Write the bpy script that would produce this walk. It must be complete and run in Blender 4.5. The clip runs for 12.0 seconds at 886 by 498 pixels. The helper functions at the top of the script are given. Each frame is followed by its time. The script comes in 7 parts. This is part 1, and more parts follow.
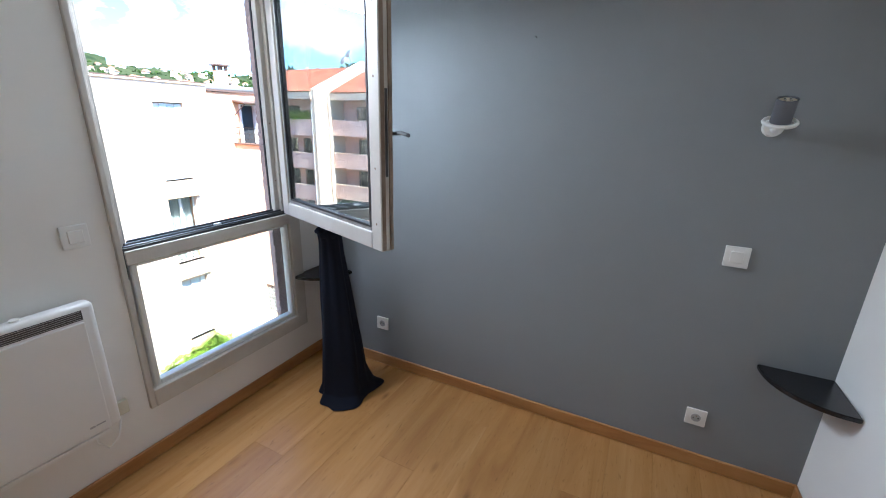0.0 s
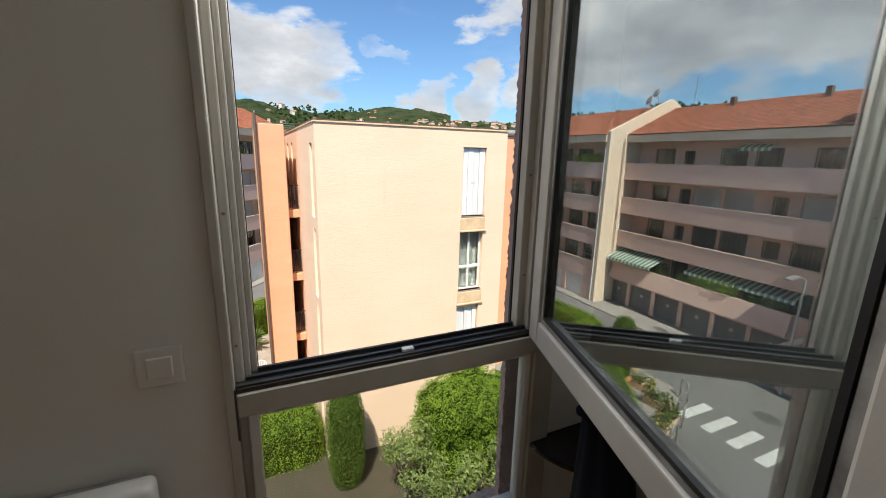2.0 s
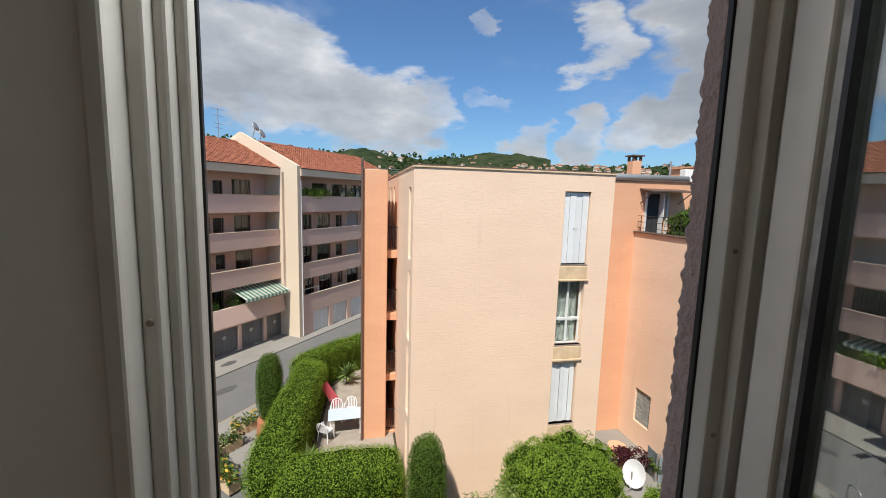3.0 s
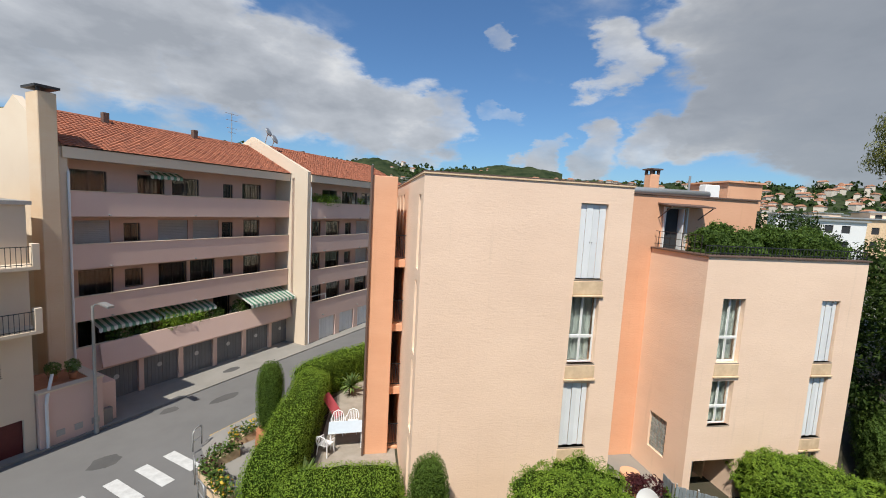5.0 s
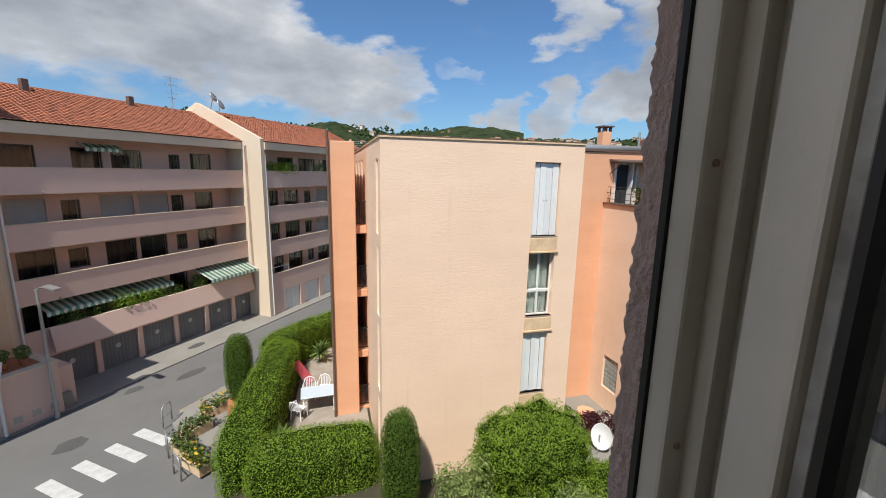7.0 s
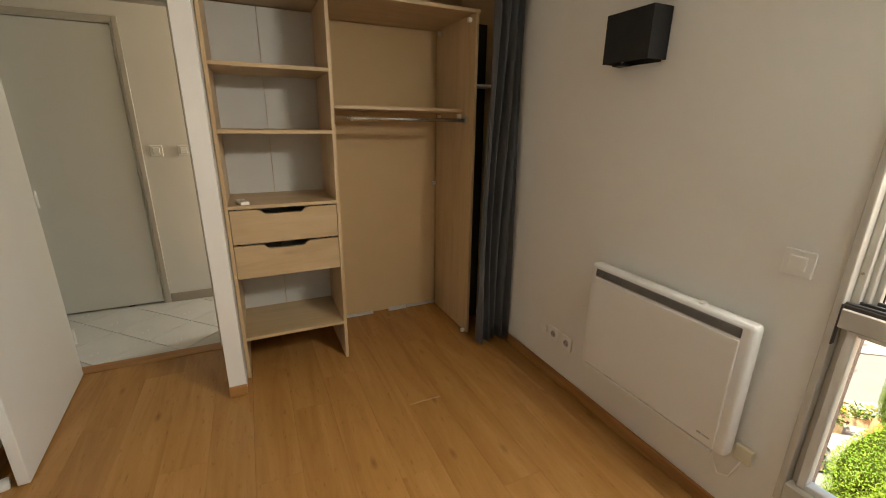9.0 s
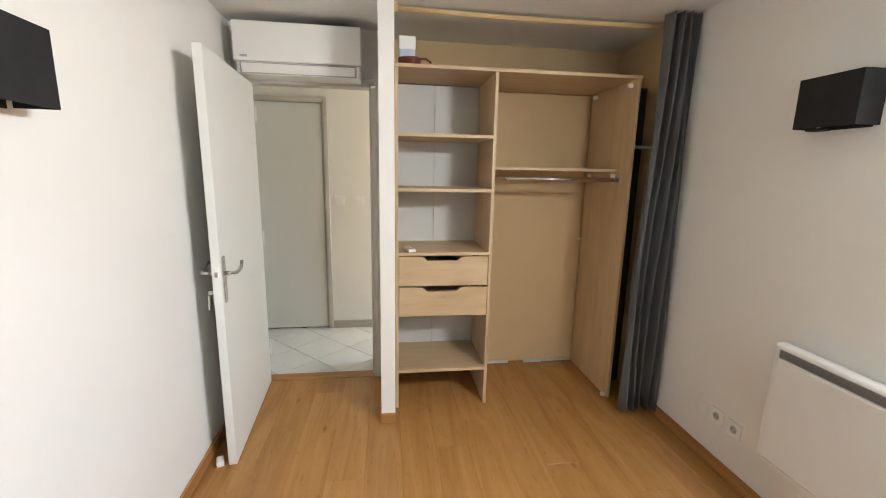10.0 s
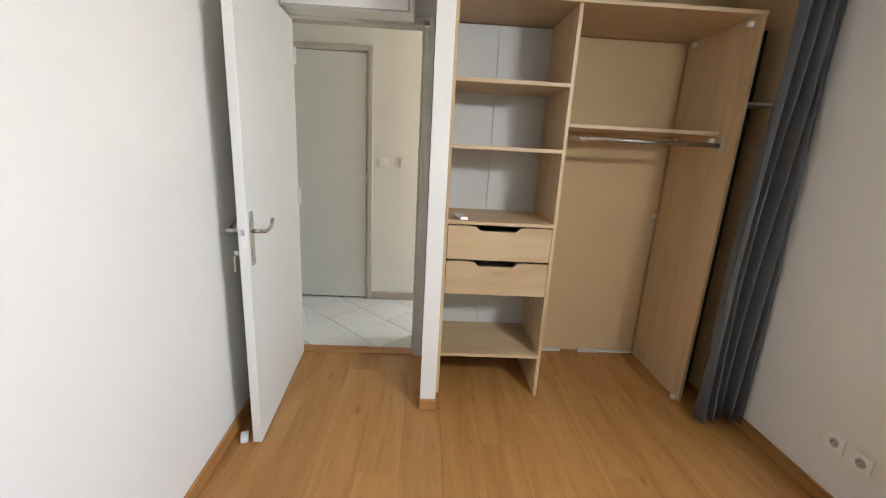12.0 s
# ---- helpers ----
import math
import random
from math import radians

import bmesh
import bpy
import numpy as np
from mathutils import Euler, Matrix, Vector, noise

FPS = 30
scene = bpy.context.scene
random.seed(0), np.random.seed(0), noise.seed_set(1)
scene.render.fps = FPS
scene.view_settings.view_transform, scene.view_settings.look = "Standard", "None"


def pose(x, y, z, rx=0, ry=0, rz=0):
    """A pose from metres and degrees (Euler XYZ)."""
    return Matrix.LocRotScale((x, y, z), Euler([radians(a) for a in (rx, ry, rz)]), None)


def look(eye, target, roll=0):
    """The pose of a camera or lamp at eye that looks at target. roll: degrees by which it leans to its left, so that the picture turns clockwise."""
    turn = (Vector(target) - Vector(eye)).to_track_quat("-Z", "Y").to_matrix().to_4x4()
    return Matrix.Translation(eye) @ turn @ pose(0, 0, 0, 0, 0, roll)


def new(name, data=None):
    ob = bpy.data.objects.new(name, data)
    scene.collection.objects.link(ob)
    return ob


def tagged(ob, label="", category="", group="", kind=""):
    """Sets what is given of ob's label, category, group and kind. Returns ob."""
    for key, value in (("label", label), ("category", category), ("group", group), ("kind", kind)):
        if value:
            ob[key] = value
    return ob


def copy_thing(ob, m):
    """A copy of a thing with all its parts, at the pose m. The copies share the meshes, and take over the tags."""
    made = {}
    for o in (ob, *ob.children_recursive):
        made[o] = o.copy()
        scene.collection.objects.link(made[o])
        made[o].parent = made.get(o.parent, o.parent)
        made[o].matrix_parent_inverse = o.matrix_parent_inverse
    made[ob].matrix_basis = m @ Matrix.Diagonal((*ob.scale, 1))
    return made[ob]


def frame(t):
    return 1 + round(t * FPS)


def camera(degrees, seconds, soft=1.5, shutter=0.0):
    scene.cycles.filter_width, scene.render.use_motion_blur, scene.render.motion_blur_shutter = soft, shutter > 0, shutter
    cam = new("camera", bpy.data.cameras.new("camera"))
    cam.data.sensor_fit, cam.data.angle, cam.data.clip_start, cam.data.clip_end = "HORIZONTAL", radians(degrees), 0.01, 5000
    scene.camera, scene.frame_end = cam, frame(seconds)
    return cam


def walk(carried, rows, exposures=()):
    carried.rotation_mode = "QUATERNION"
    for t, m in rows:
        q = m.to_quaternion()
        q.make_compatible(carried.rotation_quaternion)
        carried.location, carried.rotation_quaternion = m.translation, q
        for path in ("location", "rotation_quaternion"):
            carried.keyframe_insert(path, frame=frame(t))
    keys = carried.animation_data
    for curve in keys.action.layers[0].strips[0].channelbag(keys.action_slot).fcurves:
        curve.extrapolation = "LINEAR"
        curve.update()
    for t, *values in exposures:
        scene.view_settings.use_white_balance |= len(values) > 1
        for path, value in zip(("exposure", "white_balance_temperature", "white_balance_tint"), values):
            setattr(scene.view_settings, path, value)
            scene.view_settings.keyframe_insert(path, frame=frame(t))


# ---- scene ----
cam = camera(94.6, 12.0, soft=1.0)
PATH = [
    (0, (-1.881, -1.802, 1.488), (-0.172, -0.955, 0.889), 1.5),
    (0.5, (-1.597, -1.648, 1.452), (-0.036, -0.559, 0.837), 2.0),
    (1, (-1.336, -1.448, 1.469), (0.008, -0.09, 0.878), 1.9),
    (1.5, (-1.109, -1.241, 1.483), (-0.025, 0.352, 0.949), 1.1),
    (2, (-1.021, -0.948, 1.498), (-0.184, 0.814, 1.055), 1.3),
    (2.5, (-0.926, -0.679, 1.532), (-0.315, 1.195, 1.189), 1.2),
    (3, (-0.845, -0.485, 1.520), (-0.437, 1.457, 1.268), 1.6),
    (3.2, (-0.828, -0.410, 1.521), (-0.490, 1.549, 1.301), 1.7),
    (4.8, (-0.755, -0.032, 1.441), (-0.562, 1.950, 1.257), 3.3),
    (5, (-0.755, -0.032, 1.442), (-0.392, 1.925, 1.241), 3.1),
    (5.5, (-0.785, -0.032, 1.443), (0.059, 1.765, 1.203), 1.0),
    (6, (-0.835, -0.032, 1.442), (0.193, 1.658, 1.147), -0.3),
    (6.5, (-0.672, -0.070, 1.435), (0.191, 1.703, 1.097), 0.7),
    (6.7, (-0.619, -0.118, 1.431), (0.123, 1.706, 1.080), 1.0),
    (8.3, (-0.790, -1.325, 1.488), (-1.795, 0.352, 0.950), 0.4),
    (8.5, (-0.715, -1.375, 1.462), (-1.982, 0.072, 0.914), 0.6),
    (9, (-0.592, -1.513, 1.456), (-2.325, -0.703, 0.873), 0.8),
    (9.5, (-0.553, -1.689, 1.458), (-2.435, -1.295, 0.908), 1.0),
    (10, (-0.532, -1.699, 1.521), (-2.479, -1.439, 1.146), 1.1),
    (10.5, (-0.52, -1.694, 1.554), (-2.488, -1.425, 1.323), 1.1),
    (11, (-0.522, -1.691, 1.562), (-2.487, -1.398, 1.324), 1.4),
    (11.5, (-0.576, -1.67, 1.524), (-2.526, -1.432, 1.147), 2.4),
    (12, (-0.857, -1.753, 1.417), (-2.792, -1.671, 0.918), 3.1),
]
EXPOSURES = [(0.0, 2.55, 5500, 10), (0.8, 2.5, 5750, 10), (1.5, 1.8, 6300, 10), (2.0, 0.68, 6800, 10), (2.5, 0.42, 6600, 10), (3.2, 0.27, 6500, 10), (4.8, 0.22, 6500, 10), (6.7, 0.22, 6500, 10),
             (8.3, 0.25, 6600, 10), (8.6, 1.25, 7200, 10), (9.0, 2.45, 8000, 10), (9.5, 3.25, 6650, 10), (10.5, 3.3, 6480, 10), (12.0, 3.22, 6250, 10)]
walk(cam, [(t, look(eye, target, roll)) for t, eye, target, roll in PATH], EXPOSURES)

# ---- light ----
SUN_EL, SUN_AZ = radians(56), math.atan2(-0.52, -0.86)
sun_dir = Vector((math.sin(SUN_AZ) * math.cos(SUN_EL), math.cos(SUN_AZ) * math.cos(SUN_EL), math.sin(SUN_EL)))
sun = new("sun", bpy.data.lights.new("sun", "SUN"))
sun.data.energy, sun.data.angle, sun.data.color = 4.8, radians(0.6), (1.0, 0.95, 0.86)
sun.matrix_basis = look(sun_dir * 60, (0, 0, 0))
# the sky's light through the window, from a strip under the head of its opening
day = new("window_daylight", bpy.data.lights.new("window_daylight", "AREA"))
day.data.shape, day.data.size, day.data.size_y = "RECTANGLE", 0.74, 0.09
day.data.energy, day.data.color, day.data.spread = 5.8, (0.92, 0.96, 1.0), radians(150)
day.matrix_basis = look((-0.67, 0.09, 2.10), (-1.6, -1.6, 1.0))
# added fill lamp that brightens the hall, set in an invented, unseen opening
hall_fill = new("hall_fill_lamp", bpy.data.lights.new("hall_fill_lamp", "AREA"))
hall_fill.data.shape, hall_fill.data.size, hall_fill.data.size_y = "RECTANGLE", 0.6, 1.7
hall_fill.data.energy, hall_fill.data.color = 3.6, (0.93, 1.0, 0.96)
hall_fill.matrix_basis = look((-4.05, 0.05, 1.25), (-4.05, -2.0, 1.25))


class Graph:
    """A short way to write shader nodes."""

    def __init__(self, tree):
        self.tree = tree
        tree.nodes.clear()

    def add(self, kind, links=None, **settings):
        node = self.tree.nodes.new("ShaderNode" + kind)
        for key, value in settings.items():
            setattr(node, key, value)
        for key, value in (links or {}).items():
            if hasattr(value, "is_output"):
                self.tree.links.new(value, node.inputs[key])
            else:
                node.inputs[key].default_value = value
        return node

    def math(self, op, a, b=0.5, c=0.0):
        return self.add("Math", {0: a, 1: b, 2: c}, operation=op).outputs[0]

    def ramp(self, fac, stops):
        node = self.add("ValToRGB", {0: fac})
        el = node.color_ramp.elements
        while len(el) < len(stops):
            el.new(0.5)
        for e, (p, c) in zip(el, stops):
            e.position, e.color = p, (c if len(c) == 4 else (*c, 1))
        return node.outputs[0]

    def mix(self, fac, a, b, kind="MIX"):
        node = self.add("Mix", {0: fac}, data_type="RGBA", blend_type=kind)
        for k, v in ((6, a), (7, b)):
            if hasattr(v, "is_output"):
                self.tree.links.new(v, node.inputs[k])
            else:
                node.inputs[k].default_value = v if len(v) == 4 else (*v, 1)
        return node.outputs[2]


def direction(yaw, el):
    y, e = radians(yaw), radians(el)
    return Vector((-math.sin(y) * math.cos(e), math.cos(y) * math.cos(e), math.sin(e)))


world = bpy.data.worlds.new("sky")
scene.world = world
world.use_nodes = True
g = Graph(world.node_tree)
sky = g.add("TexSky", sky_type="NISHITA", sun_disc=False, sun_elevation=SUN_EL, sun_rotation=SUN_AZ % (2 * math.pi), altitude=50)
co = g.add("TexCoord").outputs["Generated"]
# clouds: two octaves of noise on the flattened dome, thicker over banks that lie in given directions
flat = g.add("Mapping", {0: co, 3: (1.0, 1.0, 2.3)}).outputs[0]
puff = g.add("TexNoise", {"Vector": flat, "Scale": 3.2, "Detail": 10.0, "Roughness": 0.55, "Distortion": 0.2}).outputs[0]
cover = g.math("MULTIPLY", g.math("SUBTRACT", puff, 0.5), 1.25)
# yaw, elevation, radius in degrees, thickness
BANKS = [(-11, 11, 5.0, 0.5), (-5, 11.5, 6.5, 0.55), (3, 12, 7.5, 0.6), (12, 14, 9.5, 0.65), (23, 16.5, 11, 0.65), (35, 19, 14, 0.65), (50, 24, 18, 0.65),
         (-60, 23, 22, 0.7), (-47, 21, 12.5, 0.7), (-52, 13, 11, 0.65), (-43, 10, 5.0, 0.6), (-37, 8.7, 4.5, 0.6), (-30, 8, 3.8, 0.55), (-23, 7.3, 3.0, 0.5), (-64, 10, 9, 0.55),
         (-17, 22, 2.6, 0.42), (-30.5, 18.7, 4.2, 0.5), (-18.5, 12.3, 2.0, 0.3), (-92, 24, 30, 0.6), (86, 22, 30, 0.6), (62, 12, 20, 0.5)]
ragged = g.add("TexNoise", {"Vector": flat, "Scale": 4.5, "Detail": 7.0, "Roughness": 0.6}).outputs["Color"]
drift = g.add("VectorMath", {0: g.add("VectorMath", {0: ragged, 1: (0.5, 0.5, 0.5)}, operation="SUBTRACT").outputs[0], 1: (0.34, 0.34, 0.22)}, operation="MULTIPLY").outputs[0]
torn = g.add("VectorMath", {0: g.add("VectorMath", {0: co, 1: drift}, operation="ADD").outputs[0]}, operation="NORMALIZE").outputs[0]
for yaw, el, radius, height in BANKS:
    edge = math.cos(radians(radius))
    dot = g.add("VectorMath", {0: torn, 1: direction(yaw, el)}, operation="DOT_PRODUCT").outputs["Value"]
    soft = g.add("MapRange", {0: dot, 1: edge, 2: edge + (1 - edge) * 0.75, 3: 0.0, 4: height}, interpolation_type="SMOOTHSTEP").outputs[0]
    cover = g.math("ADD", cover, soft)
mask = g.add("MapRange", {0: cover, 1: 0.06, 2: 0.68, 3: 0.0, 4: 0.93}, interpolation_type="SMOOTHSTEP").outputs[0]
body = g.add("TexNoise", {"Vector": flat, "Scale": 5.0, "Detail": 7.0, "Roughness": 0.55}).outputs[0]
shade = g.add("MapRange", {0: g.math("ADD", g.math("MULTIPLY", g.math("MINIMUM", cover, 0.72), -0.42), g.math("MULTIPLY", body, 1.5)), 1: 0.25, 2: 0.85}).outputs[0]
cloud = g.ramp(shade, [(0.0, (3.2, 3.4, 3.7)), (0.5, (4.6, 4.8, 5.1)), (1.0, (7.4, 7.4, 7.3))])
# the thick bank has a grey base
base_dot = g.add("VectorMath", {0: torn, 1: direction(-54, 18)}, operation="DOT_PRODUCT").outputs["Value"]
base = g.add("MapRange", {0: base_dot, 1: math.cos(radians(22)), 2: math.cos(radians(6)), 3: 0.0, 4: 0.62}, interpolation_type="SMOOTHSTEP").outputs[0]
cloud = g.mix(g.math("MULTIPLY", base, g.math("ADD", g.math("MULTIPLY", body, 1.2), 0.35)), cloud, (1.75, 1.95, 2.25))
tone = g.mix(mask, g.mix(1.0, sky.outputs[0], (0.58, 0.84, 1.08), "MULTIPLY"), cloud)
g.add("OutputWorld", {0: g.add("Background", {0: tone, 1: 0.1}).outputs[0]})

# ---- materials ----


def material(name, color, rough=0.6, var=0.12, scale=6.0, fine=60.0, bump=0.15, depth=0.004, metal=0.0, tint=None, random_amount=0.0, stretch=(1, 1, 1), spec=0.5, island=0.0):
    """Paint, plaster, plastic, metal: a base colour with stains at a wide scale, grain at a fine one, and relief."""
    m = bpy.data.materials.new(name)
    m.use_nodes = True
    q = Graph(m.node_tree)
    at = q.add("Mapping", {0: q.add("TexCoord").outputs["Object"], 3: stretch}).outputs[0]
    wide = q.add("TexNoise", {"Vector": at, "Scale": scale, "Detail": 4.0, "Roughness": 0.6}).outputs[0]
    thin = q.add("TexNoise", {"Vector": at, "Scale": fine, "Detail": 3.0, "Roughness": 0.6}).outputs[0]
    other = tint or tuple(c * 0.72 for c in color)
    light = tuple(min(1.0, c * 1.16) for c in color)
    col = q.mix(q.math("MULTIPLY", q.add("MapRange", {0: wide, 1: 0.35, 2: 0.7}).outputs[0], min(1.0, var * 3)), color, other)
    col = q.mix(q.math("MULTIPLY", thin, var), col, light)
    if random_amount:
        rnd = q.add("ObjectInfo").outputs["Random"]
        col = q.mix(1.0, col, q.ramp(rnd, [(0, (1 - random_amount,) * 3), (1, (1 + random_amount * 0.5,) * 3)]), "MULTIPLY")
    if island:
        rnd = q.add("NewGeometry").outputs["Random Per Island"]
        col = q.mix(1.0, col, q.ramp(rnd, [(0, (1 - island,) * 3), (1, (1 + island * 0.6,) * 3)]), "MULTIPLY")
    b = q.add("Bump", {"Strength": bump, "Distance": depth, "Height": q.math("ADD", thin, q.math("MULTIPLY", wide, 0.6))}).outputs[0]
    r = q.add("MapRange", {0: wide, 1: 0.3, 2: 0.7, 3: max(0.02, rough - 0.07), 4: min(1, rough + 0.07)}).outputs[0]
    bs = q.add("BsdfPrincipled", {"Base Color": col, "Roughness": r, "Metallic": metal, "Normal": b, "Specular IOR Level": spec})
    q.add("OutputMaterial", {0: bs.outputs[0]})
    return m


def wood(name, dark, mid, light, rough=0.4, along=0, grain=1.0, random_amount=0.1, bump=0.06, knots=0.2, flecks=0.0):
    """Wood with long grain along one axis, cathedral figure and a few knots."""
    m = bpy.data.materials.new(name)
    m.use_nodes = True
    q = Graph(m.node_tree)
    rnd = q.add("ObjectInfo").outputs["Random"]
    shift = q.add("CombineXYZ", {0: q.math("MULTIPLY", rnd, 37.0), 1: q.math("MULTIPLY", rnd, 11.0), 2: q.math("MULTIPLY", rnd, 23.0)}).outputs[0]
    at = q.add("VectorMath", {0: q.add("TexCoord").outputs["Object"], 1: shift}, operation="ADD").outputs[0]
    s = [9.0 * grain] * 3
    s[along] = 0.9 * grain
    long = q.add("Mapping", {0: at, 3: tuple(s)}).outputs[0]
    figure = q.add("TexNoise", {"Vector": long, "Scale": 1.0, "Detail": 5.0, "Roughness": 0.62, "Distortion": 0.9}).outputs[0]
    s2 = [170.0] * 3
    s2[along] = 5.0
    hair = q.add("TexNoise", {"Vector": q.add("Mapping", {0: at, 3: tuple(s2)}).outputs[0], "Scale": 1.0, "Detail": 2.0}).outputs[0]
    s3 = [7.0] * 3
    s3[along] = 2.6
    knot = q.add("TexVoronoi", {"Vector": q.add("Mapping", {0: at, 3: tuple(s3)}).outputs[0], "Scale": 1.0}).outputs["Distance"]
    col = q.ramp(figure, [(0.3, dark), (0.5, mid), (0.72, light)])
    col = q.mix(q.math("MULTIPLY", hair, 0.14), col, tuple(c * 0.6 for c in dark))
    col = q.mix(q.add("MapRange", {0: knot, 1: 0.02, 2: 0.13, 3: knots, 4: 0.0}).outputs[0], col, tuple(c * 0.4 for c in dark))
    col = q.mix(1.0, col, q.ramp(rnd, [(0, (1 - random_amount,) * 3), (1, (1 + random_amount * 0.6,) * 3)]), "MULTIPLY")
    if flecks:
        s4 = [75.0] * 3
        s4[along] = 16.0
        speck = q.add("TexNoise", {"Vector": q.add("Mapping", {0: at, 3: tuple(s4)}).outputs[0], "Scale": 1.0, "Detail": 3.0, "Roughness": 0.7}).outputs[0]
        col = q.mix(q.add("MapRange", {0: speck, 1: 0.60, 2: 0.74, 3: 0.0, 4: flecks}).outputs[0], col, tuple(c * 0.5 for c in dark))
    b = q.add("Bump", {"Strength": bump, "Distance": 0.002, "Height": hair}).outputs[0]
    bs = q.add("BsdfPrincipled", {"Base Color": col, "Roughness": rough, "Normal": b})
    q.add("OutputMaterial", {0: bs.outputs[0]})
    return m


def glass(name, tint=(0.97, 0.99, 0.98), rough=0.0, ior=1.5, grimy=0.02, coating=0.0):
    m = bpy.data.materials.new(name)
    m.use_nodes = True
    q = Graph(m.node_tree)
    grime = q.add("TexNoise", {"Vector": q.add("TexCoord").outputs["Object"], "Scale": 3.0, "Detail": 4.0}).outputs[0]
    r = q.add("MapRange", {0: grime, 1: 0.5, 2: 0.8, 3: rough, 4: rough + grimy}).outputs[0]
    clear = q.add("BsdfGlass", {0: (*tint, 1), 1: r, 2: ior}).outputs[0]
    if coating:
        clear = q.add("MixShader", {0: coating, 1: clear, 2: q.add("BsdfGlossy", {0: (0.9, 0.93, 0.93, 1), 1: rough}).outputs[0]}).outputs[0]
    q.add("OutputMaterial", {0: clear})
    return m


def leafy(name, dark, light, rough=0.62):
    """Foliage: each leaf has a tone of its own; some light comes through."""
    m = bpy.data.materials.new(name)
    m.use_nodes = True
    q = Graph(m.node_tree)
    rnd = q.add("NewGeometry").outputs["Random Per Island"]
    patch = q.add("TexNoise", {"Vector": q.add("TexCoord").outputs["Object"], "Scale": 1.4, "Detail": 3.0}).outputs[0]
    f = q.math("ADD", q.math("MULTIPLY", rnd, 0.65), q.math("MULTIPLY", q.math("SUBTRACT", patch, 0.3), 0.7))
    col = q.ramp(f, [(0.05, dark), (0.95, light)])
    bs = q.add("BsdfPrincipled", {"Base Color": col, "Roughness": rough, "Specular IOR Level": 0.2}).outputs[0]
    tr = q.add("BsdfTranslucent", {0: q.mix(1.0, col, (1.2, 1.3, 0.5), "MULTIPLY")}).outputs[0]
    q.add("OutputMaterial", {0: q.add("MixShader", {0: 0.25, 1: bs, 2: tr}).outputs[0]})
    return m


white_wall = material("white_wall_paint", (0.81, 0.79, 0.745), 0.75, 0.05, 1.3, 220, 0.12, 0.002)
grey_wall = material("grey_wall_paint", (0.24, 0.253, 0.262), 0.6, 0.06, 1.1, 160, 0.2, 0.002)
ceiling_paint = material("ceiling_paint", (0.82, 0.80, 0.755), 0.85, 0.04, 1.5, 180, 0.1, 0.002)
gloss_white = material("gloss_white_paint", (0.78, 0.785, 0.75), 0.45, 0.02, 2.0, 90, 0.03, 0.001)
frame_paint = material("old_window_paint", (0.58, 0.55, 0.49), 0.5, 0.16, 5.0, 70, 0.2, 0.002, tint=(0.42, 0.38, 0.32))
frame_edge = material("weathered_window_wood", (0.34, 0.26, 0.19), 0.7, 0.25, 9.0, 90, 0.3, 0.003, tint=(0.10, 0.07, 0.05))
weathered_bead = material("weathered_grey_bead_paint", (0.34, 0.33, 0.31), 0.7, 0.3, 14, 90, 0.3, 0.002, tint=(0.12, 0.10, 0.09))
gasket = material("black_rubber", (0.012, 0.012, 0.013), 0.55, 0.1)
alu_dark = material("dark_metal_track", (0.09, 0.09, 0.09), 0.35, 0.1, metal=0.7)
plastic_white = material("white_plastic", (0.83, 0.82, 0.78), 0.35, 0.03, 3, 60, 0.03, 0.001)
plastic_beige = material("beige_plastic", (0.66, 0.62, 0.48), 0.45, 0.05)
sleeve_grey = material("dark_grey_sleeve", (0.13, 0.135, 0.15), 0.4, 0.06)
plastic_grey = material("grey_plastic", (0.42, 0.42, 0.42), 0.4, 0.06)
# dark plastic; also the painted shade of socket holes, slots, gaps and drawers
dark_hole = material("dark_plastic_and_gap_shade", (0.02, 0.02, 0.02), 0.5, 0.05)
enamel = material("heater_enamel", (0.80, 0.79, 0.765), 0.38, 0.03, 2, 120, 0.05, 0.001)
chrome = material("brushed_steel", (0.62, 0.61, 0.59), 0.22, 0.05, metal=1.0)
black_lacquer = material("black_lacquer", (0.013, 0.013, 0.015), 0.22, 0.08, 5, 80, 0.08, 0.001)
black_fabric = material("black_lampshade_fabric", (0.011, 0.011, 0.012), 0.85, 0.1, 8, 400, 0.3, 0.001)
navy_cloth = material("dark_navy_cloth", (0.006, 0.007, 0.012), 0.85, 0.15, 6, 500, 0.3, 0.001, tint=(0.011, 0.013, 0.024), spec=0.2)
grey_cloth = material("charcoal_curtain_cloth", (0.215, 0.22, 0.23), 0.8, 0.12, 5, 500, 0.3, 0.001)
laminate = wood("oak_laminate", (0.35, 0.163, 0.047), (0.43, 0.212, 0.064), (0.495, 0.262, 0.09), 0.27, 0, 1.0, 0.05, knots=0.6, flecks=0.55)
skirting_wood = wood("varnished_pine_skirting", (0.30, 0.13, 0.04), (0.42, 0.20, 0.065), (0.5, 0.26, 0.09), 0.35, 0, 1.3, 0.08)
skirting_wood_y = wood("varnished_pine_skirting_across", (0.30, 0.13, 0.04), (0.42, 0.20, 0.065), (0.5, 0.26, 0.09), 0.35, 1, 1.3, 0.08)
board_oak = wood("pale_oak_board_upright", (0.50, 0.35, 0.19), (0.57, 0.41, 0.235), (0.63, 0.465, 0.28), 0.45, 2, 1.2, 0.05)
board_oak_y = wood("pale_oak_board_level", (0.50, 0.35, 0.19), (0.57, 0.41, 0.235), (0.63, 0.465, 0.28), 0.45, 1, 1.2, 0.05)
niche_paint = material("sand_niche_paint", (0.64, 0.455, 0.25), 0.8, 0.06, 1.2, 120, 0.1, 0.002)
